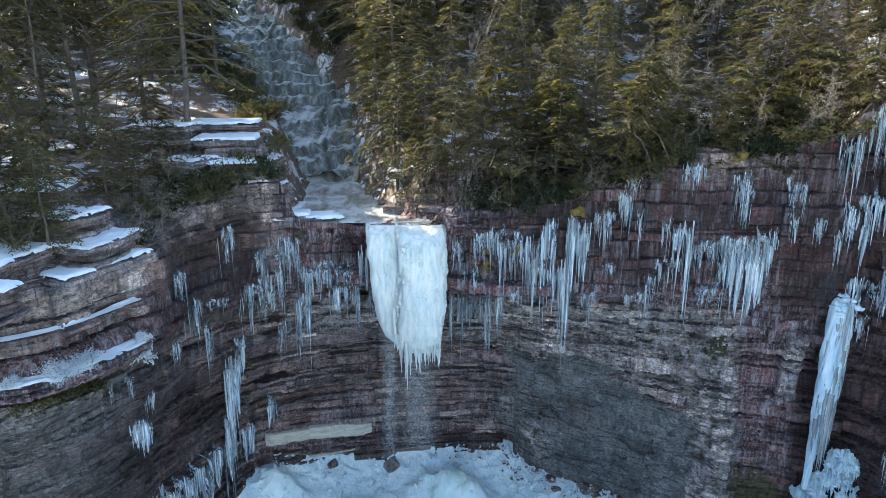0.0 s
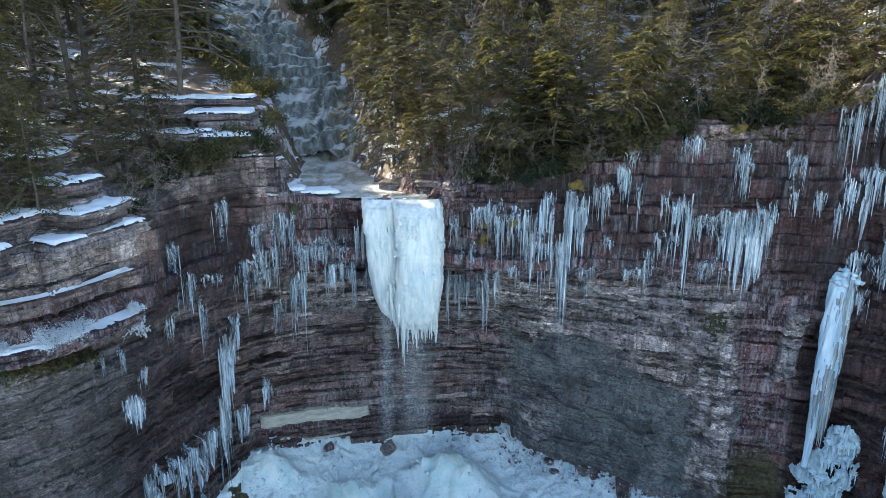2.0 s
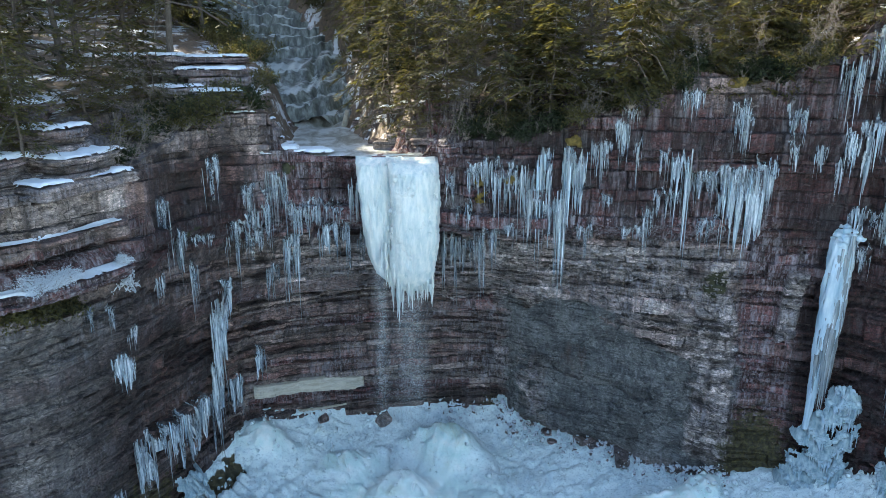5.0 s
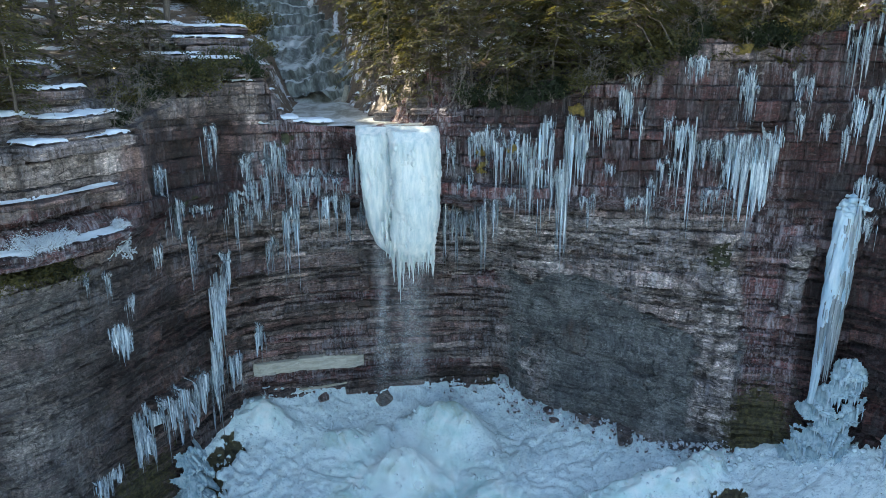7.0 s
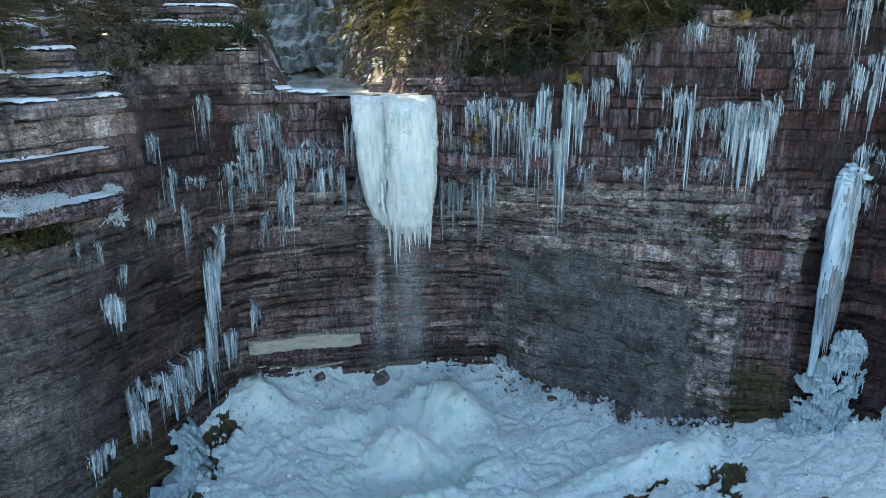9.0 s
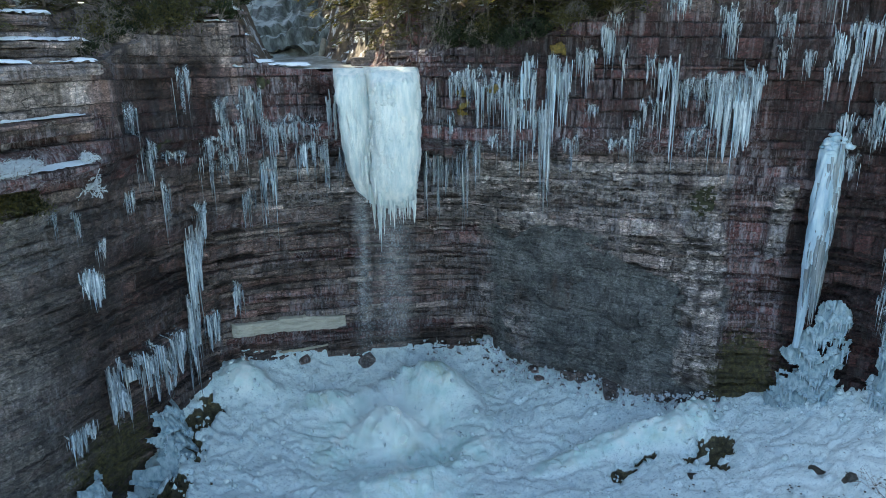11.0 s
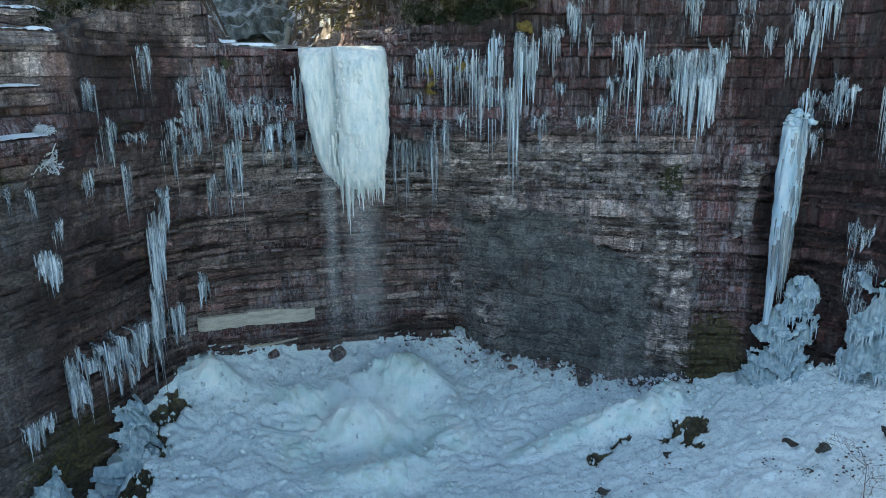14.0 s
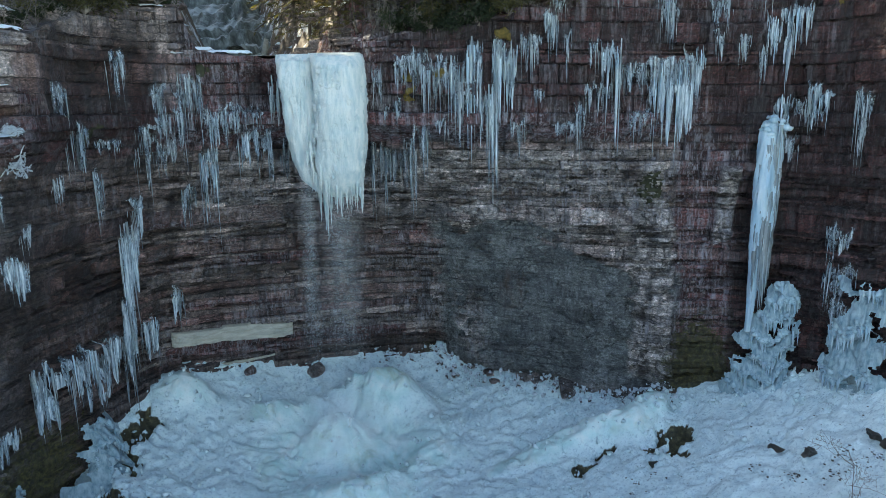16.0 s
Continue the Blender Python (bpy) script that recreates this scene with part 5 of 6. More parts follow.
def hemlock(seed, height, radius, low=0.12, blades=8000, mat=None, leaf=1.0, name="hemlock_tree", label="dark green hemlock with drooping feathery branches"):
    """An evergreen with drooping flat sprays, at the origin."""
    r = np.random.default_rng(seed)
    tree = thing(name, (0, 0, 0), label, "tree", "trees above the cliff")
    v, f = [], []
    lean = r.normal(0, 0.02, 2)
    hs = np.linspace(0, 1, 9)
    trunk_at = [Vector((lean[0] * h * height + 0.04 * r.normal(), lean[1] * h * height + 0.04 * r.normal(), h * height - (0.5 if k == 0 else 0))) for k, h in enumerate(hs)]
    tube(v, f, trunk_at, [0.0115 * height * (1 - 0.93 * h) + (0.05 if h == 0 else 0) for h in hs], 8)
    bark, barkf = v, f
    tri = []
    count = int(6 * height)
    per = max(10, blades // count)
    for k in range(count):
        h = low + (1 - low) * (k + r.uniform()) / count
        az = k * 2.4 + r.uniform(-0.5, 0.5)
        reach = radius * (1 - ((h - low) / (1 - low)) ** 2.2) ** 0.7 * r.uniform(0.3, 1.2) + 0.25
        root = np.array([lean[0] * h * height, lean[1] * h * height, h * height])
        out = np.array([math.cos(az), math.sin(az), 0])
        side = np.array([-out[1], out[0], 0])
        rise, droop = r.uniform(0.0, 0.3), r.uniform(0.25, 0.55)
        ts = np.linspace(0, 1, 3)
        pts = [root + out * reach * t + np.array([0, 0, reach * (rise * t - droop * t * t)]) for t in ts]
        tube(bark, barkf, pts, [0.012 * reach + 0.008 - 0.006 * t for t in ts], 3)
        t = r.uniform(0.12, 1.0, per) ** 0.75
        spread = reach * 0.42 * (1 - 0.75 * t) * r.uniform(-1, 1, per) + r.normal(0, 0.05, per)
        p = root + out * (reach * (t + 0.12 * np.abs(spread) / reach))[:, None] + side * spread[:, None]
        p[:, 2] += reach * (rise * t - droop * t * t) - 0.22 * np.abs(spread) + r.normal(0, 0.05, per)
        size = r.uniform(0.14, 0.36, per) * leaf
        turn = r.normal(0, 0.5, per) + np.sign(spread) * 0.8
        d = out * np.cos(turn)[:, None] + side * np.sin(turn)[:, None]
        d[:, 2] -= r.uniform(0.05, 0.6, per)
        w = np.cross(d, np.array([0, 0, 1.0]) + r.normal(0, 0.45, (per, 3)))
        w /= np.linalg.norm(w, axis=1, keepdims=True) + 1e-9
        wide = size * r.uniform(0.22, 0.42, per)
        tri.append(np.stack([p - w * wide[:, None] * 0.6, p + w * wide[:, None] * 0.6, p + d * size[:, None]], 1))
    trunk = sheet("trunk", bark, barkf, BARK, tree)
    tri = np.concatenate(tri).reshape(-1, 3)
    sheet("crown", tri, np.arange(len(tri)).reshape(-1, 3), mat or NEEDLE, tree, "", False)
    return tree


def bare_tree(seed, height, mat, name="bare_tree", label="leafless pale-barked tree with fine crooked twigs", spread=0.5, thin=0.006):
    r = np.random.default_rng(seed)
    tree = thing(name, (0, 0, 0), label, "tree", "bare trees above the cliff")
    trunk_v, trunk_f, v, f = [], [], [], []

    def grow(base, way, length, rad, depth, vv, ff):
        pts, p, d = [base], base.copy(), way.normalized()
        n = 5 if depth < 2 else 2
        for k in range(n):
            d = (d + Vector(r.normal(0, 0.16 if n == 5 else 0.25, 3)) + Vector((0, 0, 0.06))).normalized()
            p = p + d * length / n
            pts.append(p)
        tube(vv, ff, pts, [max(thin, rad * (1 - 0.75 * k / n)) for k in range(n + 1)], 6 if depth == 0 else 3)
        if depth < 3:
            for k in range((12, 5, 3)[depth]):
                i = int(r.integers(1 if depth else 2, n + 1))
                w = (Vector(r.normal(0, 1, 3)) * spread * 1.6 + d * 0.8 + Vector((0, 0, 0.1))).normalized()
                grow(pts[i], w, length * r.uniform(0.22, 0.42), rad * 0.45, depth + 1, v, f)

    grow(Vector((0, 0, -0.3)), Vector((r.normal(0, 0.06), -0.05 + r.normal(0, 0.06), 1)), height, 0.0045 * height + 0.008, 0, trunk_v, trunk_f)
    sheet("trunk", trunk_v, trunk_f, mat, tree)
    sheet("crown", v, f, mat if mat is PALE_BARK else TWIG, tree)
    return tree


def plant(proto, used, x, y, z, size, turn, tilt=(0, 0)):
    m = Matrix.LocRotScale((x, y, z), Euler((tilt[0], tilt[1], turn)), (size,) * 3)
    if proto not in used:
        used.add(proto)
        proto.matrix_basis = m
        return proto
    ob = copy_thing(proto, Matrix.LocRotScale((x, y, z), Euler((tilt[0], tilt[1], turn)), None))
    ob.scale = (size,) * 3
    return ob


def build_woods():
    r = np.random.default_rng(42)
    tall = [hemlock(201, 12, 3.1, 0.10, 3300, leaf=1.15), hemlock(202, 10, 2.9, 0.06, 3200, leaf=1.1), hemlock(203, 14, 3.2, 0.22, 3300, leaf=1.15), hemlock(204, 8, 2.6, 0.04, 3000)]
    bare = [bare_tree(301, 9, PALE_BARK), bare_tree(302, 7.5, PALE_BARK), bare_tree(303, 10, BARK, label="leafless dark-barked tree with fine twigs"), bare_tree(304, 6, TWIG, label="leafless grey sapling with crooked twigs")]
    high = [hemlock(205, 17, 2.8, 0.36, 3000, leaf=1.25, label="tall straight hemlock with a bare lower trunk"), hemlock(206, 15, 2.5, 0.42, 2800, leaf=1.25, label="tall straight hemlock with a bare lower trunk")]
    far = [hemlock(207, 13, 2.9, 0.15, 1900, leaf=1.9), hemlock(208, 11, 2.7, 0.1, 1700, leaf=1.9), hemlock(209, 15, 2.7, 0.35, 1700, leaf=1.9, label="tall straight hemlock with a bare lower trunk")]
    young = [hemlock(211, 5, 2.0, 0.0, 2500, label="young dark green hemlock leaning over the cliff's edge"), hemlock(212, 4, 1.7, 0.0, 2300, label="young dark green hemlock leaning over the cliff's edge")]
    used = set()
    placed = []

    def free(x, y, gap):
        return all((x - a) ** 2 + (y - b) ** 2 > gap * gap for a, b in placed)

    def try_at(x, y, gap, kind, size, back=0.4, tilt=(0, 0)):
        mid, half, _ = channel(y)
        along, off = (x + 5) * -0.883 + (y - 39.5) * 0.469, (x + 5) * 0.469 + (y - 39.5) * 0.883
        if 3 < along < 34 and abs(off) < 1.9:      # the gap that lets the sun reach the stream
            return
        if 36 < y < 62 and -0.295 < x / y < -0.155:      # the open course of the stream
            return
        if abs(x - mid) < half + 0.8 or bool(inside_gorge(np.array([x]), np.array([y]), back)[0]) or not free(x, y, gap):
            return
        placed.append((x, y))
        z = float(upper_land(np.array(x), np.array(y)))
        plant(kind, used, x, y, z - 0.1, size, r.uniform(0, 6.28), tilt)

    # trees on the bank beside the stream
    for x, y, k, size in ((-2.6, 39.6, 1, 0.75), (-1.0, 38.6, 3, 0.8), (-3.6, 42.6, 1, 0.9), (-3.0, 46.0, 0, 0.9), (-4.4, 49.0, 1, 1.0), (-5.6, 53.0, 0, 0.95), (-6.6, 57.5, 1, 1.0), (0.6, 37.4, 3, 0.7), (-9.4, 62, 0, 1.0), (-12, 67, 2, 1.0), (-8, 66, 1, 1.2), (-14, 72, 0, 1.2), (-17.5, 76, 1, 1.3), (-10, 71, 0, 1.2), (-20, 82, 0, 1.4), (-24, 88, 1, 1.4), (-29, 88, 0, 1.3)):
        placed.append((x, y))
        plant(tall[k], used, x, y, float(upper_land(np.array(x), np.array(y))) - 0.2, size, 2.1 * x, (0.05, -0.08))
    # along the cascade's far bank
    for y in np.arange(48.5, 76, 1.9):
        mid, half, _ = channel(y)
        x = float(mid + half + r.uniform(1.0, 2.6))
        if free(x, y, 1.2):
            placed.append((x, y))
            plant(tall[int(r.integers(4))], used, x, float(y), float(upper_land(np.array(x), np.array(y))) - 0.2, r.uniform(0.55, 0.95), 2.1 * x)
    for x, y in ((-24.8, 66), (-26.5, 69), (-29, 66.5), (-27.5, 72.5), (-31, 71), (-33, 68), (-24, 63.5), (-29.5, 76), (-34, 74)):
        placed.append((x, y))
        plant(far[int(r.integers(3))], used, x, y, float(upper_land(np.array(x), np.array(y))) - 0.2, r.uniform(1.1, 1.5), 2.1 * x)
    # hemlocks on the terraces of the left bank
    for x, y, k, size in ((-18.0, 25.0, 1, 0.62), (-16.9, 26.4, 3, 0.55), (-20.5, 26.5, 0, 0.8), (-15.4, 31.2, 3, 0.6), (-18.5, 29.5, 1, 0.7), (-14.2, 33.6, 3, 0.5), (-22, 24.5, 1, 0.9), (-15.3, 25.9, 1, 0.5), (-15.8, 27.4, 3, 0.5), (-16.6, 25.8, 1, 0.6), (-14.3, 31.6, 3, 0.45), (-13.2, 33.6, 3, 0.42)):
        placed.append((x, y))
        plant(tall[k], used, x, y, float(upper_land(np.array(x), np.array(y))) - 0.2, size, 1.7 * x, (0.03, 0.06))
    # along the right rim
    for k in range(120):
        u = r.uniform(9.3, 13.7)
        p = spline(RIM, np.array([u]))[0] - inward(np.array([u]))[0] * r.uniform(0.5, 2.6)
        try_at(p[0], p[1], 1.0, young[int(r.integers(2))], r.uniform(0.7, 1.2), 0.3, (r.normal(0, 0.08) + 0.16, r.normal(0, 0.08)))
    for k in range(160):
        u = r.uniform(9.0, 16.5)
        back = r.uniform(1.2, 6.0) + (2.5 if u > 13.7 else 0)
        p = spline(RIM, np.array([u]))[0] - inward(np.array([u]))[0] * back
        i = int(r.integers(4))
        try_at(p[0], p[1], 1.5, tall[i], (3.2 + 0.6 * back) / (12, 10, 14, 8)[i] * r.uniform(0.85, 1.3), 0.6, (r.normal(0, 0.04) + 0.05, r.normal(0, 0.04)))
    # thin bare trees along the right rim, before the dark hemlocks
    for k in range(34):
        x, y = r.uniform(0, 24), r.uniform(36.6, 41)
        try_at(x, y, 1.1, bare[int(r.integers(4))], r.uniform(0.45, 0.8), 0.5, (r.normal(0, 0.08) + 0.04, r.normal(0, 0.08)))
    # the hill behind the right rim
    for k in range(230):
        x, y = r.uniform(-6, 38), 38 + 30 * r.uniform() ** 1.3
        i = int(r.integers(4))
        try_at(x, y, 1.9 if y < 50 else 2.5, tall[i] if y < 46 else far[i % 3], (5.5 + 0.22 * (y - 38)) / (12, 10, 14, 8)[i] * r.uniform(0.8, 1.3))
    # the left bank
    for k in range(165):
        x, y = r.uniform(-40, -9), 31 + 58 * r.uniform() ** 1.2
        try_at(x, y, 2.5, ([*high, tall[1], tall[3], tall[2], tall[0]] if y < 48 else [*far, *far])[int(r.integers(6))], r.uniform(0.85, 1.3))
    # over the high right wall, and deep in the woods of the left bank
    for k in range(170):
        u = r.uniform(13.0, 17.2)
        p = spline(RIM, np.array([u]))[0] - inward(np.array([u]))[0] * r.uniform(1.0, 8.0)
        i = int(r.integers(4))
        try_at(p[0], p[1], 1.2, tall[i] if k % 3 else young[k % 2], r.uniform(0.5, 0.85) if k % 3 else r.uniform(0.8, 1.3), 0.5, (r.normal(0, 0.05), r.normal(0, 0.05)))
    # mostly unseen trees, added to keep the sun off the left bank
    for k in range(60):
        try_at(r.uniform(-80, -36), r.uniform(18, 95), 3.4, far[int(r.integers(3))], r.uniform(1.0, 1.5))
    # bare trees between
    for k in range(75):
        x, y = r.uniform(0, 28), r.uniform(36.5, 52)
        try_at(x, y, 0.9, bare[int(r.integers(4))], r.uniform(0.5, 0.85), 0.5, (r.normal(0, 0.08) + 0.06, r.normal(0, 0.08)))
    for k in range(16):
        x, y = r.uniform(-30, -13), r.uniform(31, 50)
        try_at(x, y, 1.0, bare[int(r.integers(4))], r.uniform(0.6, 1.0), 0.5)
    # small hemlocks over the lip's bank
    for x, y, k, size in ((-0.2, 36.7, 3, 0.5), (1.3, 36.5, 1, 0.42), (-1.3, 37.4, 3, 0.55)):
        plant(tall[k], used, x, y, float(upper_land(np.array(x), np.array(y))) - 0.2, size, 2.1 * x, (0.1, -0.05))


build_woods()


# ---- rock slabs with snow on them ----
def slab_mesh(name, sx, sy, sz, seed, mat, round_by=0.12, rough=0.12, cuts=7):
    """A weathered block: a box with an uneven outline, chipped edges and a split or two; its base at height 0."""
    r = np.random.default_rng(seed)
    bm = bmesh.new()
    bmesh.ops.create_cube(bm, size=1.0)
    bmesh.ops.subdivide_edges(bm, edges=bm.edges[:], cuts=cuts, use_grid_fill=True)
    for v in bm.verts:
        p = v.co * 2
        q = Vector([math.copysign(abs(c) ** 0.9, c) for c in p])
        far = max(0.0, abs(p.x) - 0.72) + max(0.0, abs(p.y) - 0.72) + max(0.0, abs(p.z) - 0.8)
        q *= 1 - round_by * far
        w = Vector((q.x * sx / 2, q.y * sy / 2, (q.z + 1) * sz / 2))
        k = noise.noise_vector(w * 0.9 + Vector((seed * 3.1, 0, 0))) * rough * 1.6 + noise.noise_vector(w * 2.7 + Vector((0, seed * 1.7, 0))) * rough * 0.7
        groove = 0.06 * math.exp(-((w.z - 0.45 * sz - 0.08 * noise.noise(w * 1.3)) / 0.04) ** 2)
        w.x, w.y, w.z = w.x * (1 - groove) + k.x, w.y * (1 - groove) + k.y, w.z + k.z * 0.35
        v.co = w
    me = bpy.data.meshes.new(name)
    bm.to_mesh(me)
    bm.free()
    me.materials.append(mat)
    return me


def snow_mesh(sx, sy, seed, thick=0.16, cover=0.0):
    """A drift with ragged edges that lies on a flat top."""
    k = max(14, int(sx / 0.075)), max(10, int(sy / 0.075))
    x, y = np.meshgrid(np.linspace(-sx / 2, sx / 2, k[0]), np.linspace(-sy / 2, sy / 2, k[1]))
    edge = np.minimum(sx / 2 - np.abs(x), sy / 2 - np.abs(y))
    h = smooth(edge, 0.0, 0.3) - 0.35 + 0.75 * fbm(x / 0.9 + seed * 7, y / 0.9, 141 + seed % 50) + cover
    z = thick * np.clip(h * 1.6, -0.35, 1) + 0.03 * fbm(x * 2 + seed, y * 2, 145)
    q = grid_faces(k[1], k[0])
    q = q[(h > -0.12).reshape(-1)[q].all(1)]
    return np.stack([x, y, z], -1).reshape(-1, 3), q


def ledge(at, sx, sy, sz, turn, seed, snow=0.25, tilt=(0, 0), mat=None, label="grey sandstone ledge capped with white snow"):
    """A slab of rock whose top's middle is at the place given, with snow on it."""
    t = thing("rock_ledge", at, label if snow > -0.5 else "bare layered sandstone ledge", "rock ledge", "ledges above the cliff")
    t.matrix_basis = Matrix.LocRotScale(at, Euler((tilt[0], tilt[1], radians(turn))), None)
    r = np.random.default_rng(seed + 4000)
    low = 0.0
    while low < sz - 0.05:
        thick = min(sz - low, r.uniform(0.22, 0.5)) if sz > 0.6 else sz
        shift = (0, 0) if low == 0 else r.normal(0, 0.16, 2)
        me = slab_mesh("slab", sx * (1 if low == 0 else r.uniform(0.82, 1.02)), sy * (1 if low == 0 else r.uniform(0.85, 1.03)), thick, seed + int(low * 97), mat or STONE, 0.2, 0.17, 5)
        shared("slab", me, t, Matrix.LocRotScale((shift[0], shift[1], -low - thick), Euler((0, 0, r.normal(0, 0.06))), None))
        low += thick
    if snow > -0.5:
        v, q = snow_mesh(sx * 0.97, sy * 0.97, seed, 0.14, snow - 0.14)
        if len(q):
            sheet("snow_cap", v + np.array([0, 0, 0.05]), q, SNOW, t, "white snow")
    return t


# the stepped buttress of the left bank
ledge((-14.6, 28.0, 22.4), 2.6, 3.6, 0.95, -14, 1, 0.0)
ledge((-14.3, 27.2, 21.62), 2.4, 5.0, 0.5, -22, 15, -0.05)
ledge((-15.8, 28.3, 23.4), 2.8, 3.0, 1.1, -20, 2, 0.05)
ledge((-17.0, 25.0, 22.6), 3.4, 3.4, 1.2, -12, 3, 0.3)
ledge((-17.8, 29.6, 24.3), 3.4, 3.0, 1.0, 10, 4, 0.3)
ledge((-16.6, 22.0, 22.0), 3.2, 3.6, 1.0, -8, 5, 0.3)
# the stack of ledges beside the stream
ledge((-11.0, 36.2, 24.4), 2.6, 2.6, 0.8, 12, 6, 0.35)
ledge((-11.7, 37.9, 25.4), 3.6, 2.8, 0.95, 8, 7, 0.4)
ledge((-13.0, 35.4, 24.6), 2.4, 2.2, 0.8, -20, 8, 0.25)
ledge((-12.5, 40.2, 26.0), 4.2, 2.8, 0.9, 4, 9, 0.35)
ledge((-15.0, 38.0, 26.1), 3.4, 2.4, 0.9, -8, 10, 0.25)
ledge((-10.2, 36.4, 23.3), 2.2, 1.8, 0.8, 25, 11, 0.0)
ledge((-8.3, 37.0, 21.35), 2.2, 1.3, 0.5, 12, 14, 0.4)
ledge((-9.6, 38.3, 22.7), 1.6, 2.6, 0.9, -5, 12, 0.0)
ledge((-10.4, 39.6, 24.0), 2.2, 3.0, 1.2, -10, 13, 0.1)
# the broken bank on the other side of the stream
bank = np.random.default_rng(61)
for k in range(24):
    h = bank.uniform()
    bx = bank.uniform(-1.9, 4.6)
    ledge((bx, float(np.interp(bx, [-2, -0.3, 4.6], [39.2, 37.0, 36.6])) + 2.0 * h + bank.normal(0, 0.2), 21.5 + 2.6 * h), bank.uniform(1.3, 3.2), bank.uniform(1.2, 2.2), bank.uniform(0.28, 0.6), bank.uniform(-18, 14), 20 + k,
          (-0.15 if k % 2 else 0.1) if k % 3 == 0 else -1.0, (bank.normal(0, 0.04), bank.normal(0, 0.04)))


# broken blocks down both banks of the stream
for k in range(34):
    side = k % 2
    y = bank.uniform(38.0, 47.0)
    mid, half, low = channel(y)
    f = bank.uniform()
    x = float(mid + (half + 0.1 + 1.6 * f) * (1 if side else -1))
    ledge((x, y, float(low) + 0.35 + 1.9 * f), bank.uniform(0.7, 1.9), bank.uniform(0.7, 1.6), bank.uniform(0.35, 0.75), bank.uniform(-30, 30), 300 + k,
          (-1.0 if side else 0.05) if k % 3 else 0.15, (bank.normal(0, 0.08), bank.normal(0, 0.08)), label="broken sandstone block with snow beside the stream")


# the pale bed low in the overhang
def build_pale_bed():
    t = thing("pale_rock_bed", on_wall(7.4, 4.6), "cream-coloured slab jutting from the dark layered wall", "rock ledge")
    us = np.interp(np.arange(np.interp(6.74, arc_u, arc_s), np.interp(8.04, arc_u, arc_s), 0.06), arc_s, arc_u)
    f = (us - us[0]) / (us[-1] - us[0])
    run = np.interp(us, arc_u, arc_s)
    end = np.clip(np.minimum(f, 1 - f) * 14, 0, 1) ** 0.5
    top = 5.5 - 0.45 * f + 0.06 * fbm(run / 0.7, run * 0, 611, 3) + 0.1 * np.floor(2 * hash01(np.floor(run / 1.3), 0, 612)) * (f > 0.5)
    base = 4.55 - 0.6 * f + 0.1 * fbm(run / 0.5, run * 0, 613, 3) + 0.12 * hash01(np.floor(run / 0.9), 0, 614)
    rows = []
    for h, stand in ((1.0, -0.6), (1.0, 0.25), (0.93, 0.42), (0.72, 0.45), (0.66, 0.36), (0.5, 0.4), (0.3, 0.38), (0.24, 0.28), (0.06, 0.3), (0.0, 0.12), (0.0, -0.6)):
        z = base + (top - base) * h
        out = stand * end + (0.09 * fbm(run / 0.35, run * 0 + h * 9, 615, 3) + 0.12 * (hash01(np.floor(run / 1.1 + 3 * np.floor(h * 4)), np.floor(h * 4), 616) - 0.5) if stand > -0.5 else 0)
        rows.append(np.concatenate([wall_plain(us, np.full(len(us), 4.8)) + inward(us) * (out + 0.1)[:, None], z[:, None]], -1))
    v = np.array(rows)
    sheet("slab", v.reshape(-1, 3) - np.array(t.location), grid_faces(*v.shape[:2])[:, ::-1], PALE, t, "", False)


build_pale_bed()

# snow along the two ledges of the buttress
for z, u0, u1, seed in ((19.64, 2.05, 3.85, 3), (17.8, 1.95, 3.8, 5)):
    us = np.interp(np.arange(*np.interp([u0, u1], arc_u, arc_s), 0.09), arc_s, arc_u)
    fs = np.linspace(-0.5, 0.95, 16)
    U, F = np.meshgrid(us, fs)
    base = wall_relief(U, np.full(U.shape, z - 0.3))[0]
    p = wall_plain(U, z) + inward(us)[None] * (base * 0.0 + 0.05 + np.where(F > 0, F * 1.0, F) * np.maximum(0.25, base - 0.02))[..., None]
    s = np.interp(U, arc_u, arc_s)
    h = 0.42 - 0.55 * smooth(F, 0.6, 0.95) + 0.7 * fbm(s / 1.6, F * 2, 151 + seed)
    zz = z + 0.16 * np.clip(h, -0.4, 1)
    q = grid_faces(*U.shape)
    q = q[(h > -0.05).reshape(-1)[q].all(1)]
    ob = sheet("snow_drift", np.concatenate([p, zz[..., None]], -1).reshape(-1, 3), q, SNOW)
    tagged(ob, "strip of white snow lying along a rock ledge", "snow", "snow on the ledges")


# ---- fallen rock along the foot of the cliff ----
def build_talus():
    r = np.random.default_rng(88)
    meshes = [slab_mesh("boulder", 1, 0.8, 0.6, 100 + k, STONE, 0.3, 0.16, 4) for k in range(6)]
    for k in range(16):
        u = r.uniform(6.6, 11.5)
        p = wall_plain(np.array([u]), np.array([2.0]))[0] + inward(np.array([u]))[0] * (0.0 + 1.0 * r.uniform() ** 2)
        z = float(gorge_floor(np.array(p[0]), np.array(p[1])))
        size = 0.35 + 0.9 * r.uniform() ** 2
        b = shared("boulder", meshes[k % 6], None, Matrix.LocRotScale((p[0], p[1], z + 0.05), Euler((r.normal(0, 0.25), r.normal(0, 0.25), r.uniform(0, 6))), (size * r.uniform(0.8, 1.6), size, size * 0.8)))
        tagged(b, "frosted broken sandstone block half sunk in ice", "boulder", "fallen rocks at the foot of the cliff")


build_talus()


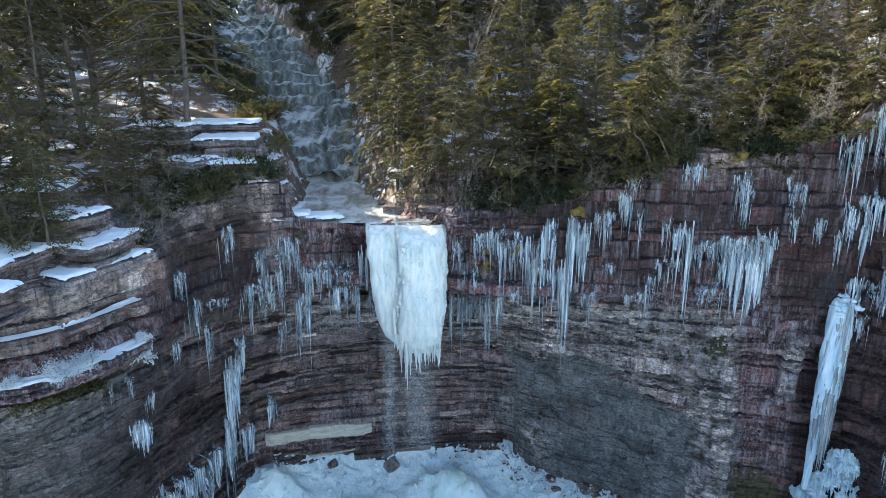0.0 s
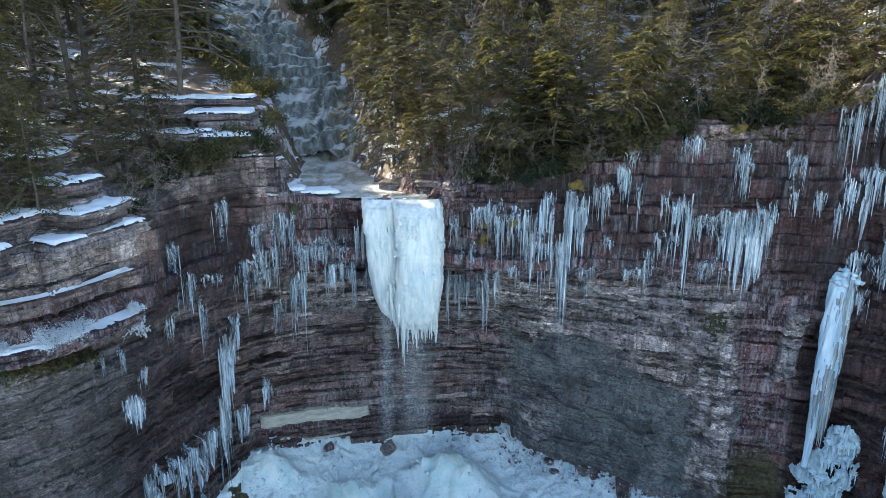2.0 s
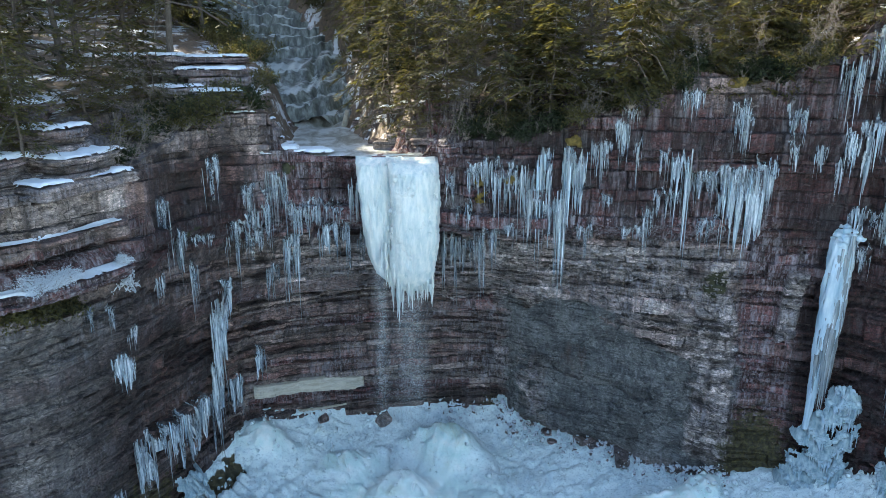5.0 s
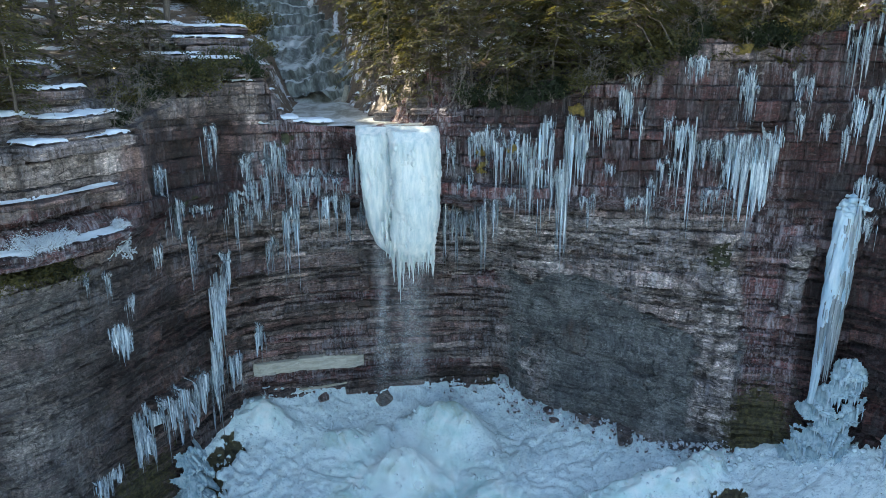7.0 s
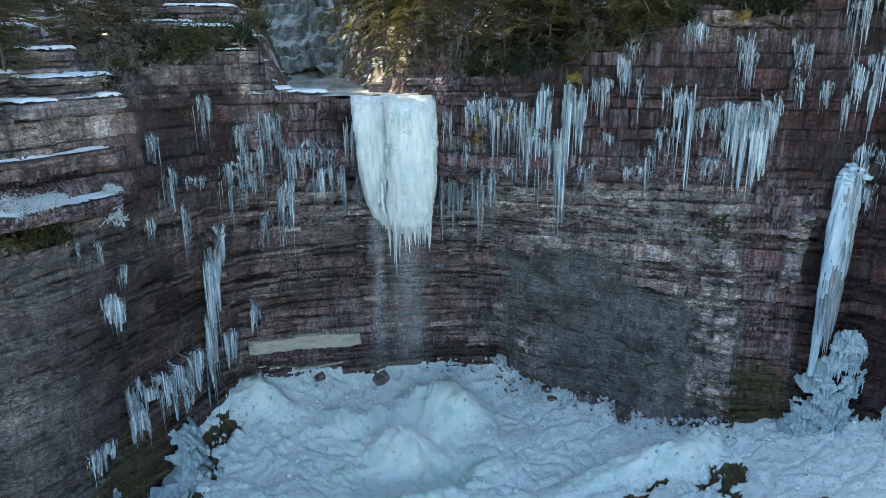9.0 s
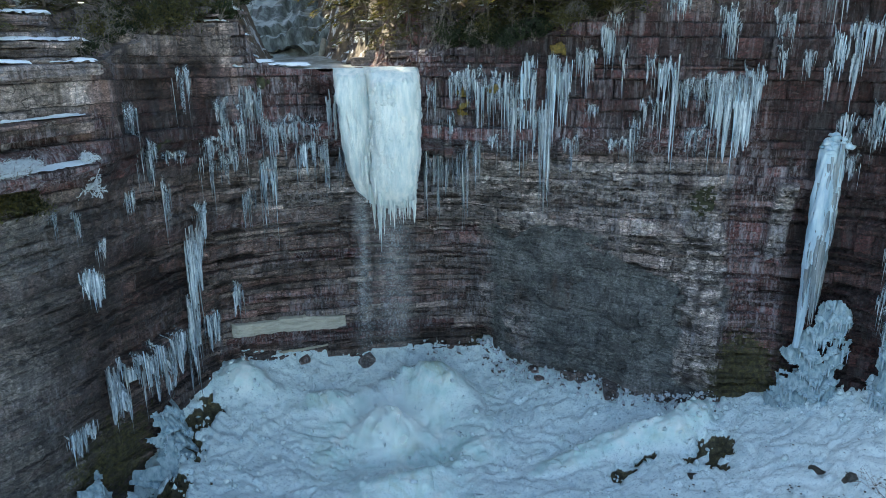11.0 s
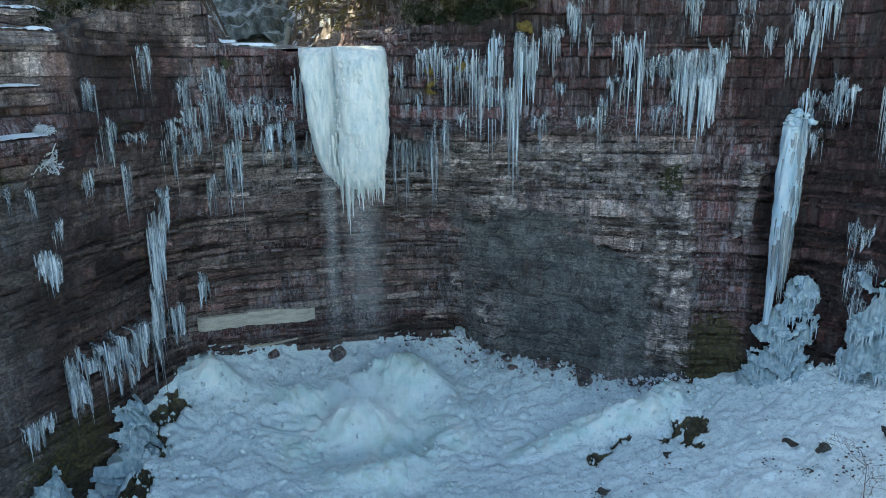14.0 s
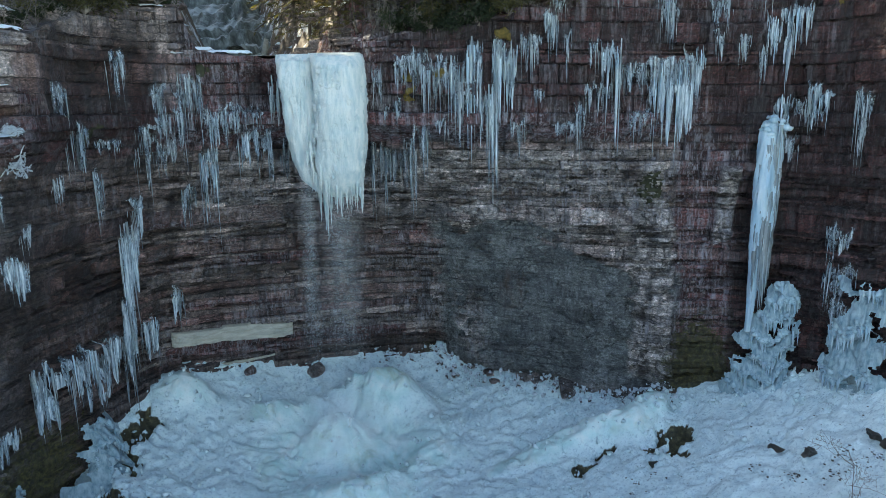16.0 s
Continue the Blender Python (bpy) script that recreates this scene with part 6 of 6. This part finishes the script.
# ---- draped ice at the foot of the cliff ----
def flowstone(rows, seed, label, shelf=1.2, fringe=60, ragged=0.55, heads=200, mat=None):
    """Ice draped in shelves over the rock: rows of (height, from u, to u, how far it stands out)."""
    z0, z1 = rows[0][0], rows[-1][0]
    col = lambda k: [q[k] for q in rows]
    mid = 0.5 * (np.mean(col(1)) + np.mean(col(2)))
    m = wall_plain(np.array([mid]), np.array([z0 + 0.5]))[0]
    at = Vector((m[0], m[1], max(z0, float(gorge_floor(np.array(m[0]), np.array(m[1]))))))
    a = thing("ice_mound", at, label, "ice mound", "ice mounds at the foot of the cliff")
    r = np.random.default_rng(seed)
    span = abs(np.interp(max(col(2)), arc_u, arc_s) - np.interp(min(col(1)), arc_u, arc_s))
    fs, zs = np.linspace(0, 1, int(span / 0.06)), np.arange(z0, z1, 0.06)
    F, Z = np.meshgrid(fs, zs)
    ul, ur, o = (np.interp(Z, col(0), col(k)) for k in (1, 2, 3))
    U = ul + (ur - ul) * F
    s = np.interp(U, arc_u, arc_s)
    e = 1 - np.abs(2 * F - 1) ** 3
    k = (Z + 0.9 * vnoise(s / 1.3, Z / 4, seed) + 0.25 * vnoise(s / 0.4, Z / 3, seed + 1)) / shelf
    fr = k - np.floor(k)
    step = np.sqrt(np.clip(1 - fr ** 2.5, 0, 1)) * smooth(fr, 0, 0.1)
    d = o * np.sqrt(np.clip(e, 0, 1)) * (0.7 + 0.3 * step) + 0.42 * step * (0.5 + 0.5 * e) + 0.3 * fbm(s / 0.8, Z / 0.7, seed + 2, 4) + 0.1 * np.abs(vnoise(s / 0.16, Z / 1.1, seed + 3)) + 0.08 * np.abs(vnoise(s / 0.25, Z / 0.22, seed + 4)) - 0.1
    h = e * 0.72 * smooth(z1 + 0.3 - Z, 0, 0.8) + ragged * fbm(s / 0.9, Z / 0.8, seed + 5, 4)
    p = wall_plain(U, Z) + inward(U) * d[..., None]
    P = np.concatenate([p, Z[..., None]], -1)
    q = grid_faces(*F.shape)
    q = q[(h > 0.2).reshape(-1)[q].all(1)]
    sheet("ice_body", P.reshape(-1, 3) - np.array(at), q, mat or FLOW_ICE, a)
    edge = np.argwhere((fr < 0.12) & (h > 0.3))
    for i, j in edge[r.integers(0, len(edge), fringe)]:
        rad = r.uniform(0.035, 0.1)
        shared("icicle", BRIGHT[int(r.integers(5))], a, Matrix.LocRotScale(Vector(P[min(i + 3, len(zs) - 1), j]) - at, Euler((0, 0, r.uniform(0, 6))), (rad, rad, r.uniform(0.25, 0.9))))
    # rounded heads of ice where the shelves stand out
    brow = np.argwhere((fr < 0.35) & (h > 0.32))
    lumps = [(*P[i, j], 0.04 + 0.13 * r.uniform() ** 2, r.uniform(0.6, 1.4)) for i, j in brow[r.integers(0, len(brow), heads)]]
    tagged(knobbly("knobbly_ice", lumps, SHELF_ICE, a, at, seed, 0.45), kind="stuff")
    return a


flowstone([(1.2, 13.9, 14.95, 1.3), (3.5, 13.98, 14.97, 0.9), (5.5, 14.1, 15.05, 0.55), (6.4, 14.25, 15.1, 0.45), (7.4, 14.45, 15.1, 0.35), (9.0, 14.6, 15.0, 0.35)], 305, "lumpy blue-white ice draped over the rock under a dripping ice column", 1.0, 170, 1.15, 420)
flowstone([(2.6, 15.4, 16.6, 1.3), (4.4, 15.5, 16.6, 0.8), (7.0, 15.6, 16.7, 0.5), (9.9, 15.72, 16.8, 0.65)], 312, "grey ice and icicles draped over a dark rock ledge", 2.2, 170, 1.8, 260)
flowstone([(-2.2, 4.25, 5.45, 2.3), (-0.6, 4.4, 5.45, 1.9), (0.8, 4.6, 5.42, 1.3), (1.8, 4.8, 5.4, 0.8), (2.8, 4.95, 5.35, 0.3)], 307, "blue-white ice mound under a row of thick icicles", 1.0, 60, 0.9, 220)
flowstone([(-3.0, 3.3, 4.1, 2.0), (-1.0, 3.35, 4.1, 1.6), (0.6, 3.4, 4.05, 1.0), (1.8, 3.5, 4.0, 0.4)], 309, "bluish ice mound on dark wet rock", 1.0, 40, 0.9, 140)


# ---- moss ----
def moss(u0, u1, z0, z1, mat, label, seed, thick=0.12, fill=0.15):
    at = on_wall((u0 + u1) / 2, (z0 + z1) / 2)
    s0, s1 = np.interp([u0, u1], arc_u, arc_s)
    us = np.interp(np.arange(s0, s1, 0.07), arc_s, arc_u)
    zs = np.arange(z0, z1, 0.07)
    u, z = np.meshgrid(us, zs)
    out = wall_relief(u, z)[0]
    s = np.interp(u, arc_u, arc_s)
    e = np.hypot((u - (u0 + u1) / 2) / (u1 - u0) * 2, (z - (z0 + z1) / 2) / (z1 - z0) * 2)
    h = fill + 0.15 - 0.9 * e ** 2 + 1.2 * fbm(s / 0.5 + seed, z / 0.5, 161, 5)
    p = wall_plain(u, z) + inward(us)[None] * (out + thick * np.clip(h * 2, -0.6, 1) + 0.06 * fbm(s / 0.12, z / 0.12, 165, 2))[..., None]
    q = grid_faces(*u.shape)
    q = q[(h > 0).reshape(-1)[q].all(1)]
    ob = sheet("moss_patch", np.concatenate([p, z[..., None]], -1).reshape(-1, 3), q, mat)
    tagged(ob, label, "moss", "moss on the cliff", "stuff")


moss(10.12, 10.55, 21.4, 22.3, MOSS, "yellow-green moss cushion on the cliff's edge", 1, 0.3, 0.4)
moss(9.05, 9.35, 18.4, 20.6, MOSS, "yellow-brown moss hanging down the rock", 2, 0.2, 0.2)
moss(9.5, 9.7, 19.6, 20.5, MOSS, "yellow-brown moss on the wet rock", 3, 0.2, 0.2)
moss(12.1, 12.9, 24.4, 25.2, MOSS, "yellow moss on the cliff's edge", 4, 0.15, 0.1)
moss(15.2, 15.8, 22.6, 23.6, MOSS, "yellow moss on a dripping ledge", 5, 0.15, 0.1)
moss(12.15, 12.7, 12.6, 15.4, DARK_MOSS, "dark moss below a dripping ledge", 7, 0.06, 0.1)
moss(6.6, 6.95, 19.6, 20.9, DARK_MOSS, "dark moss on the rock beside the stream", 8, 0.1, 0.2)
moss(4.9, 5.4, 16.6, 18.4, DARK_MOSS, "dark moss on the icy rock", 9, 0.08, 0.1)


# ---- shrubs, logs and the loose things ----
def bush(seed, radius, mat=None, leaves=1100, name="evergreen_shrub", label="dark evergreen shrub at the cliff's edge", leaf=1.0):
    r = np.random.default_rng(seed)
    b = thing(name, (0, 0, 0), label, "shrub", "shrubs on the cliff")
    v, f, tri = [], [], []
    for k in range(16):
        az, up = r.uniform(0, 6.28), r.uniform(0.1, 1.1)
        tip = Vector((math.cos(az) * math.cos(up), math.sin(az) * math.cos(up), math.sin(up) * 0.8)) * radius * r.uniform(0.6, 1.1)
        pts = [Vector((0, 0, -0.3)), tip * 0.35 + Vector(r.normal(0, 0.06, 3)), tip * 0.7 + Vector(r.normal(0, 0.08, 3)), tip]
        tube(v, f, pts, [0.03, 0.022, 0.014, 0.006], 4)
        n = leaves // 16
        p = np.array(tip) * r.uniform(0.35, 1.08, (n, 1)) + r.normal(0, 0.15 * radius, (n, 3))
        d = r.normal(0, 1, (n, 3)) + np.array([0, 0, -0.3])
        d /= np.linalg.norm(d, axis=1, keepdims=True)
        w = np.cross(d, r.normal(0, 1, (n, 3)))
        w /= np.linalg.norm(w, axis=1, keepdims=True)
        size = r.uniform(0.08, 0.2, (n, 1)) * leaf
        tri.append(np.stack([p - w * size * 0.25, p + w * size * 0.25, p + d * size], 1))
    sheet("stem", v, f, TWIG, b)
    t = np.concatenate(tri).reshape(-1, 3)
    sheet("foliage", t, np.arange(len(t)).reshape(-1, 3), mat or LAUREL, b, "", False)
    return b


def build_shrubs():
    r = np.random.default_rng(51)
    kinds = [bush(401, 1.2), bush(402, 0.9), bush(403, 1.5, NEEDLE, 1300)]
    used = set()
    for k in range(84):
        u = r.uniform(9.0, 13.8) if k < 58 else r.uniform(4.1, 6.4)
        back = r.uniform(-0.2, 1.6)
        p = spline(RIM, np.array([u]))[0] - inward(np.array([u]))[0] * back
        z = float(rim_height(u)) + 0.1 + 0.35 * max(0, back)
        plant(kinds[k % 3], used, p[0], p[1], z, r.uniform(0.5, 1.15), r.uniform(0, 6.28), (0.35, 0))
    # on both banks of the stream and its cascade
    for k in range(70):
        y = r.uniform(38.2, 74) if k < 48 else r.uniform(39, 57)
        mid, half, _ = channel(y)
        x = float(mid + (half + r.uniform(0.5, 2.6)) * (1 if k < 48 else -1))
        plant(kinds[2 if k % 3 else 0], used, x, float(y), float(upper_land(np.array(x), np.array(y))) + 0.1, r.uniform(0.6, 1.3), r.uniform(0, 6.28), (0.2, 0))
    # sparse bare bushes at the rim
    bare = [bare_tree(331, 2.6, TWIG, "bare_shrub", "leafless grey shrub leaning over the edge", 0.9), bare_tree(332, 2.0, TWIG, "bare_shrub", "leafless grey shrub leaning over the edge", 1.0)]
    for k in range(74):
        u = r.uniform(8.8, 13.9) if k < 56 else r.uniform(2.5, 6.4)
        p = spline(RIM, np.array([u]))[0] - inward(np.array([u]))[0] * r.uniform(0.0, 1.6)
        plant(bare[k % 2], used, p[0], p[1], float(rim_height(u)) + 0.05, r.uniform(0.6, 1.3), r.uniform(0, 6.28), (r.uniform(0.1, 0.8), r.normal(0, 0.3)))
    # the leafless bush near the camera's side of the basin
    near = bare_tree(341, 4.2, TWIG, "bare_shrub", "leafless brown shrub standing on the snowy bank", 0.7)
    near.matrix_basis = pose(18.6, 22.6, float(gorge_floor(np.array(18.6), np.array(22.6))) - 0.1, 0, -12, 40)


build_shrubs()


def log(a, b, rad, label, mat=None):
    a, b = Vector(a), Vector(b)
    v, f = [], []
    tube(v, f, [a, a.lerp(b, 0.3) + Vector((0, 0, 0.05)), a.lerp(b, 0.7) - Vector((0, 0, 0.04)), b], [rad, rad * 0.95, rad * 0.8, rad * 0.6], 10)
    ob = sheet("fallen_log", v, f, mat or WOOD)
    tagged(ob, label, "log")


log((-6.0, 46.2, 21.2), (-5.7, 46.0, 22.6), 0.22, "pale broken stump lit by the sun at the stream's edge")
log((-11.5, 42.6, 2.3), (-6.2, 43.2, 2.9), 0.12, "pale driftwood trunk lying at the foot of the wall")


# ---- the iced growth on the lower ledge of the buttress ----
def frosted(at, height, seed, label, lean=(0, 0), spread=0.9):
    t = bare_tree(seed, height, FROST, "frosted_shrub", label, spread, 0.02)
    for o in t.children:
        o.data.materials.clear()
        o.data.materials.append(FROST)
    tagged(t, label, "shrub", "iced shrubs on the ledge")
    t.matrix_basis = Matrix.LocRotScale(at, Euler((lean[0], lean[1], seed)), None)


for k, (u, z, h) in enumerate(((3.05, 17.8, 1.9), (3.18, 17.8, 1.6), (3.3, 17.8, 1.3), (3.8, 17.8, 0.9), (2.75, 17.8, 0.8))):
    p = on_wall(u, 17.6, -0.3)
    b = bush(500 + k, 0.42 * h, FROST, 3200, "frosted_shrub", "shrub coated in thick white rime on a snowy ledge", 0.42)
    b.location = (p.x, p.y, z + 0.1)
for k, (u, z) in enumerate(((3.95, 17.2), (4.05, 16.6), (4.15, 17.0))):
    p = on_wall(u, z, 0.1)
    frosted((p.x, p.y, z), 1.2, 520 + k, "iced branch hanging from the rock", (2.4, 0.3), 0.6)
hang = [bush(421 + k, 0.9, NEEDLE, 2000, "evergreen_shrub", "green hemlock sprays hanging from a ledge") for k in range(3)]
for b, (u, z) in zip(hang, ((3.15, 16.9), (3.35, 16.6), (2.9, 16.8))):
    p = on_wall(u, z, 0.25)
    b.matrix_basis = Matrix.LocRotScale(p, Euler((2.2, 0, 0.5)), None)


# ---- broken ice scattered over the basin ----
def build_rubble():
    r = np.random.default_rng(909)
    bm = bmesh.new()
    bmesh.ops.create_icosphere(bm, subdivisions=1, radius=1.0)
    bm.verts.ensure_lookup_table()
    unit = np.array([v.co[:] for v in bm.verts])
    tri = np.array([[v.index for v in f.verts] for f in bm.faces])
    bm.free()
    vs, fs = [], []
    while len(vs) < 1200:
        x, y = r.uniform(-15, 24), r.uniform(29, 44)
        u = np.linspace(4, 16, 300)
        foot = spline(FOOT, u)
        k = int(np.argmin(np.hypot(foot[:, 0] - x, foot[:, 1] - y)))
        gap = float(((np.array([x, y]) - foot[k]) * inward(u[k:k + 1])[0]).sum())
        if gap < 0.1 or r.uniform() > 0.25 + 1.2 * math.exp(-gap / 1.6):
            continue
        size = 0.04 + 0.11 * r.uniform() ** 3
        p = unit * (1 + 0.35 * r.normal(size=(len(unit), 1))) * size * r.uniform(0.5, 1.5, 3)
        z = float(gorge_floor(np.array(x), np.array(y))) + 0.3 + 0.3 * float(fbm(np.array(x / 2.6), np.array(y / 2.6), 101, 5))
        vs.append(p + np.array([x, y, z])), fs.append(tri + len(unit) * len(fs))
    ob = sheet("ice_rubble", np.concatenate(vs), np.concatenate(fs), BASIN, None, "", True)
    tagged(ob, "scattered chunks of white ice and crusted snow", "ice", kind="stuff")


build_rubble()


# dark stones lying on the snow of the right bank
for k, (x, y, sx, sy, turn) in enumerate(((20.0, 27.4, 1.5, 0.3, 0.5), (22.4, 26.6, 0.7, 0.4, 0.0), (19.1, 28.6, 0.6, 0.16, -0.9), (14.0, 31.2, 0.45, 0.22, 0.2), (22.3, 25.6, 0.6, 0.2, 0.7), (10.2, 29.8, 0.5, 0.25, 0.2))):
    z = float(gorge_floor(np.array(x), np.array(y)))
    b = shared("boulder", slab_mesh("boulder", sx, sy, 0.3, 900 + k, WET_STONE, 0.1, 0.3, 5), None, Matrix.LocRotScale((x, y, z + 0.2), Euler((0.25, 0.1, turn)), None))
    tagged(b, "dark wet stone half buried in snow", "boulder", "stones on the snowy bank")


def build_litter():
    """Dead leaves and moss scraps blown onto the snow."""
    r = np.random.default_rng(616)
    rows = []
    for x, y, n, wide in ((19.8, 25.4, 14, 0.3), (18.5, 26.4, 22, 0.3), (20.6, 26.3, 14, 0.35), (21.3, 25.2, 20, 0.4), (17.4, 27.6, 8, 0.5), (9.6, 29.6, 16, 0.5), (13.6, 30.4, 14, 0.6), (12.4, 29.4, 8, 0.5), (22, 28.5, 10, 1.2), (17, 30, 12, 2)):
        for k in range(n):
            a, b = x + r.normal(0, wide), y + r.normal(0, wide * 0.7)
            rows.append((a, b, float(gorge_floor(np.array(a), np.array(b))) + 0.28 + 0.5 * abs(float(fbm(np.array(a / 2.6), np.array(b / 2.6), 101, 5))), r.uniform(0.02, 0.06), 0.5))
    ob = knobbly("leaf_litter", rows, WET_STONE, None, (0, 0, 0), 31, 0.6)
    tagged(ob, "dark dead leaves and scraps of bark scattered on snow", "leaf litter", kind="stuff")


build_litter()


# the plunge domes under the fall, and the blue tongue of ice on the way out
def glaze(parent, name, x0, x1, y0, y1, cover, seed, middle=(-2.0, 38.2)):
    """Smooth bare ice over a swell of the basin, thinning out raggedly into the snow."""
    x, y = np.meshgrid(np.arange(x0, x1, 0.07), np.arange(y0, y1, 0.07))
    c = cover(x, y) + 0.35 * fbm(x / 0.8, y / 0.8, seed, 4)
    flow = 0.1 * np.abs(vnoise(x / 0.5 + 0.4 * vnoise(x, y, seed + 1), y / 0.9, seed + 2)) + 0.12 * fbm(x / 1.1, y / 1.1, seed + 3, 3) + 0.035 * np.abs(vnoise(x / 0.17, y / 0.3, seed + 4))
    turn, away = np.arctan2(y - middle[1], x - middle[0]), np.hypot(x - middle[0], y - middle[1])
    ribs = smooth(away, 0.3, 1.4) * (0.16 * np.abs(vnoise(turn * 4 + 0.3 * vnoise(x, y, seed + 5), away * 0.5, seed + 6)) + 0.08 * np.abs(vnoise(turn * 13, away * 0.8, seed + 7)) + 0.1 * np.abs(vnoise(away * 1.6 + 0.8 * vnoise(x / 1.2, y / 1.2, seed + 8), turn * 2, seed + 9)))
    z = gorge_floor(x, y) + flow - ribs + 0.28 * smooth(c, 0.12, 0.7) - 0.1
    q = grid_faces(*x.shape)
    q = q[(c > 0.1).reshape(-1)[q].all(1)]
    sheet(name, np.stack([x, y, z], -1).reshape(-1, 3) - np.array(parent.location), q, BASIN, parent, "", True, {"rock": x * 0, "flow": flow_cover(x, y)})


def build_cone():
    c = thing("ice_cone", (-2.0, 38.2, -1.0), "smooth pale green-white ice domes where the water lands", "ice mound")
    for name, row, seed in zip(("plunge_dome", "back_terrace", "front_terrace", "side_terrace"), SWELLS, (711, 717, 723, 731)):
        px, py, rx, ry, h = row
        glaze(c, name, px - rx * 1.5, px + rx * 1.5, py - ry * 1.5, py + ry * 1.5, lambda x, y: swell_at(x, y, row), seed)
    px, py, rx, ry, h = SWELLS[4]
    m = thing("ice_mound", (px, py, float(gorge_floor(np.array(px), np.array(py)))), "smooth pale blue ice mound against the cliff's foot", "ice mound", "ice mounds at the foot of the cliff")
    glaze(m, "ice_body", px - rx * 1.5, px + rx * 1.5, py - ry * 1.5, py + ry * 1.5, lambda x, y: swell_at(x, y, SWELLS[4]), 741, (px, py))
    t = thing("ice_tongue", (11.5, 34.9, 0.0), "long smooth ridge of pale blue ice on the snowy basin", "ice ridge")
    for name, x0, x1 in (("low_end", 4.5, 10.0), ("ice_body", 10.0, 14.0), ("blunt_end", 14.0, 17.8)):
        glaze(t, name, x0, x1 + 0.07, 31.5, 38, tongue_at, 751, (4.0, 38.5))


build_cone()


# frosted rubble and rimed moss along the back of the basin
def build_frosted_rubble():
    r = np.random.default_rng(515)
    rows = []
    for k in range(520):
        u = r.uniform(8.6, 13.2)
        p = wall_plain(np.array([u]), np.array([1.0]))[0] + inward(np.array([u]))[0] * (-0.1 + 1.5 * r.uniform() ** 1.7)
        z = float(gorge_floor(np.array(p[0]), np.array(p[1]))) + 0.25
        rows.append((p[0], p[1], z + r.uniform(0, 0.3), 0.03 + 0.11 * r.uniform() ** 2.5, r.uniform(0.5, 1.6)))
    ob = knobbly("frosted_rubble", rows[::3], STONE, None, (0, 0, 0), 21, 0.5)
    tagged(ob, "small frosted rock rubble along the foot of the cliff", "rubble", kind="stuff")
    rows = [(x, y, z + 0.12, q * 0.9, f) for x, y, z, q, f in rows]
    ob = knobbly("rime_crust", rows, FROST, None, (0, 0, 0), 22, 0.6)
    tagged(ob, "white rime crusted on the rubble", "frost", kind="stuff")


build_frosted_rubble()


# snow drifted onto the stream's ice beside the lip
for k, (x, y, sx, sy, turn) in enumerate(((-7.6, 37.2, 3.6, 1.7, 8), (-9.0, 39.4, 1.6, 2.8, -14), (-6.2, 37.0, 1.6, 0.9, 20))):
    v, q = snow_mesh(sx, sy, 60 + k, 0.16, 0.25)
    ob = sheet("snow_drift", v, q, SNOW)
    ob.matrix_basis = pose(x, y, 21.2, 0, 0, turn)
    tagged(ob, "patch of white snow on the frozen stream", "snow", "snow on the ledges")
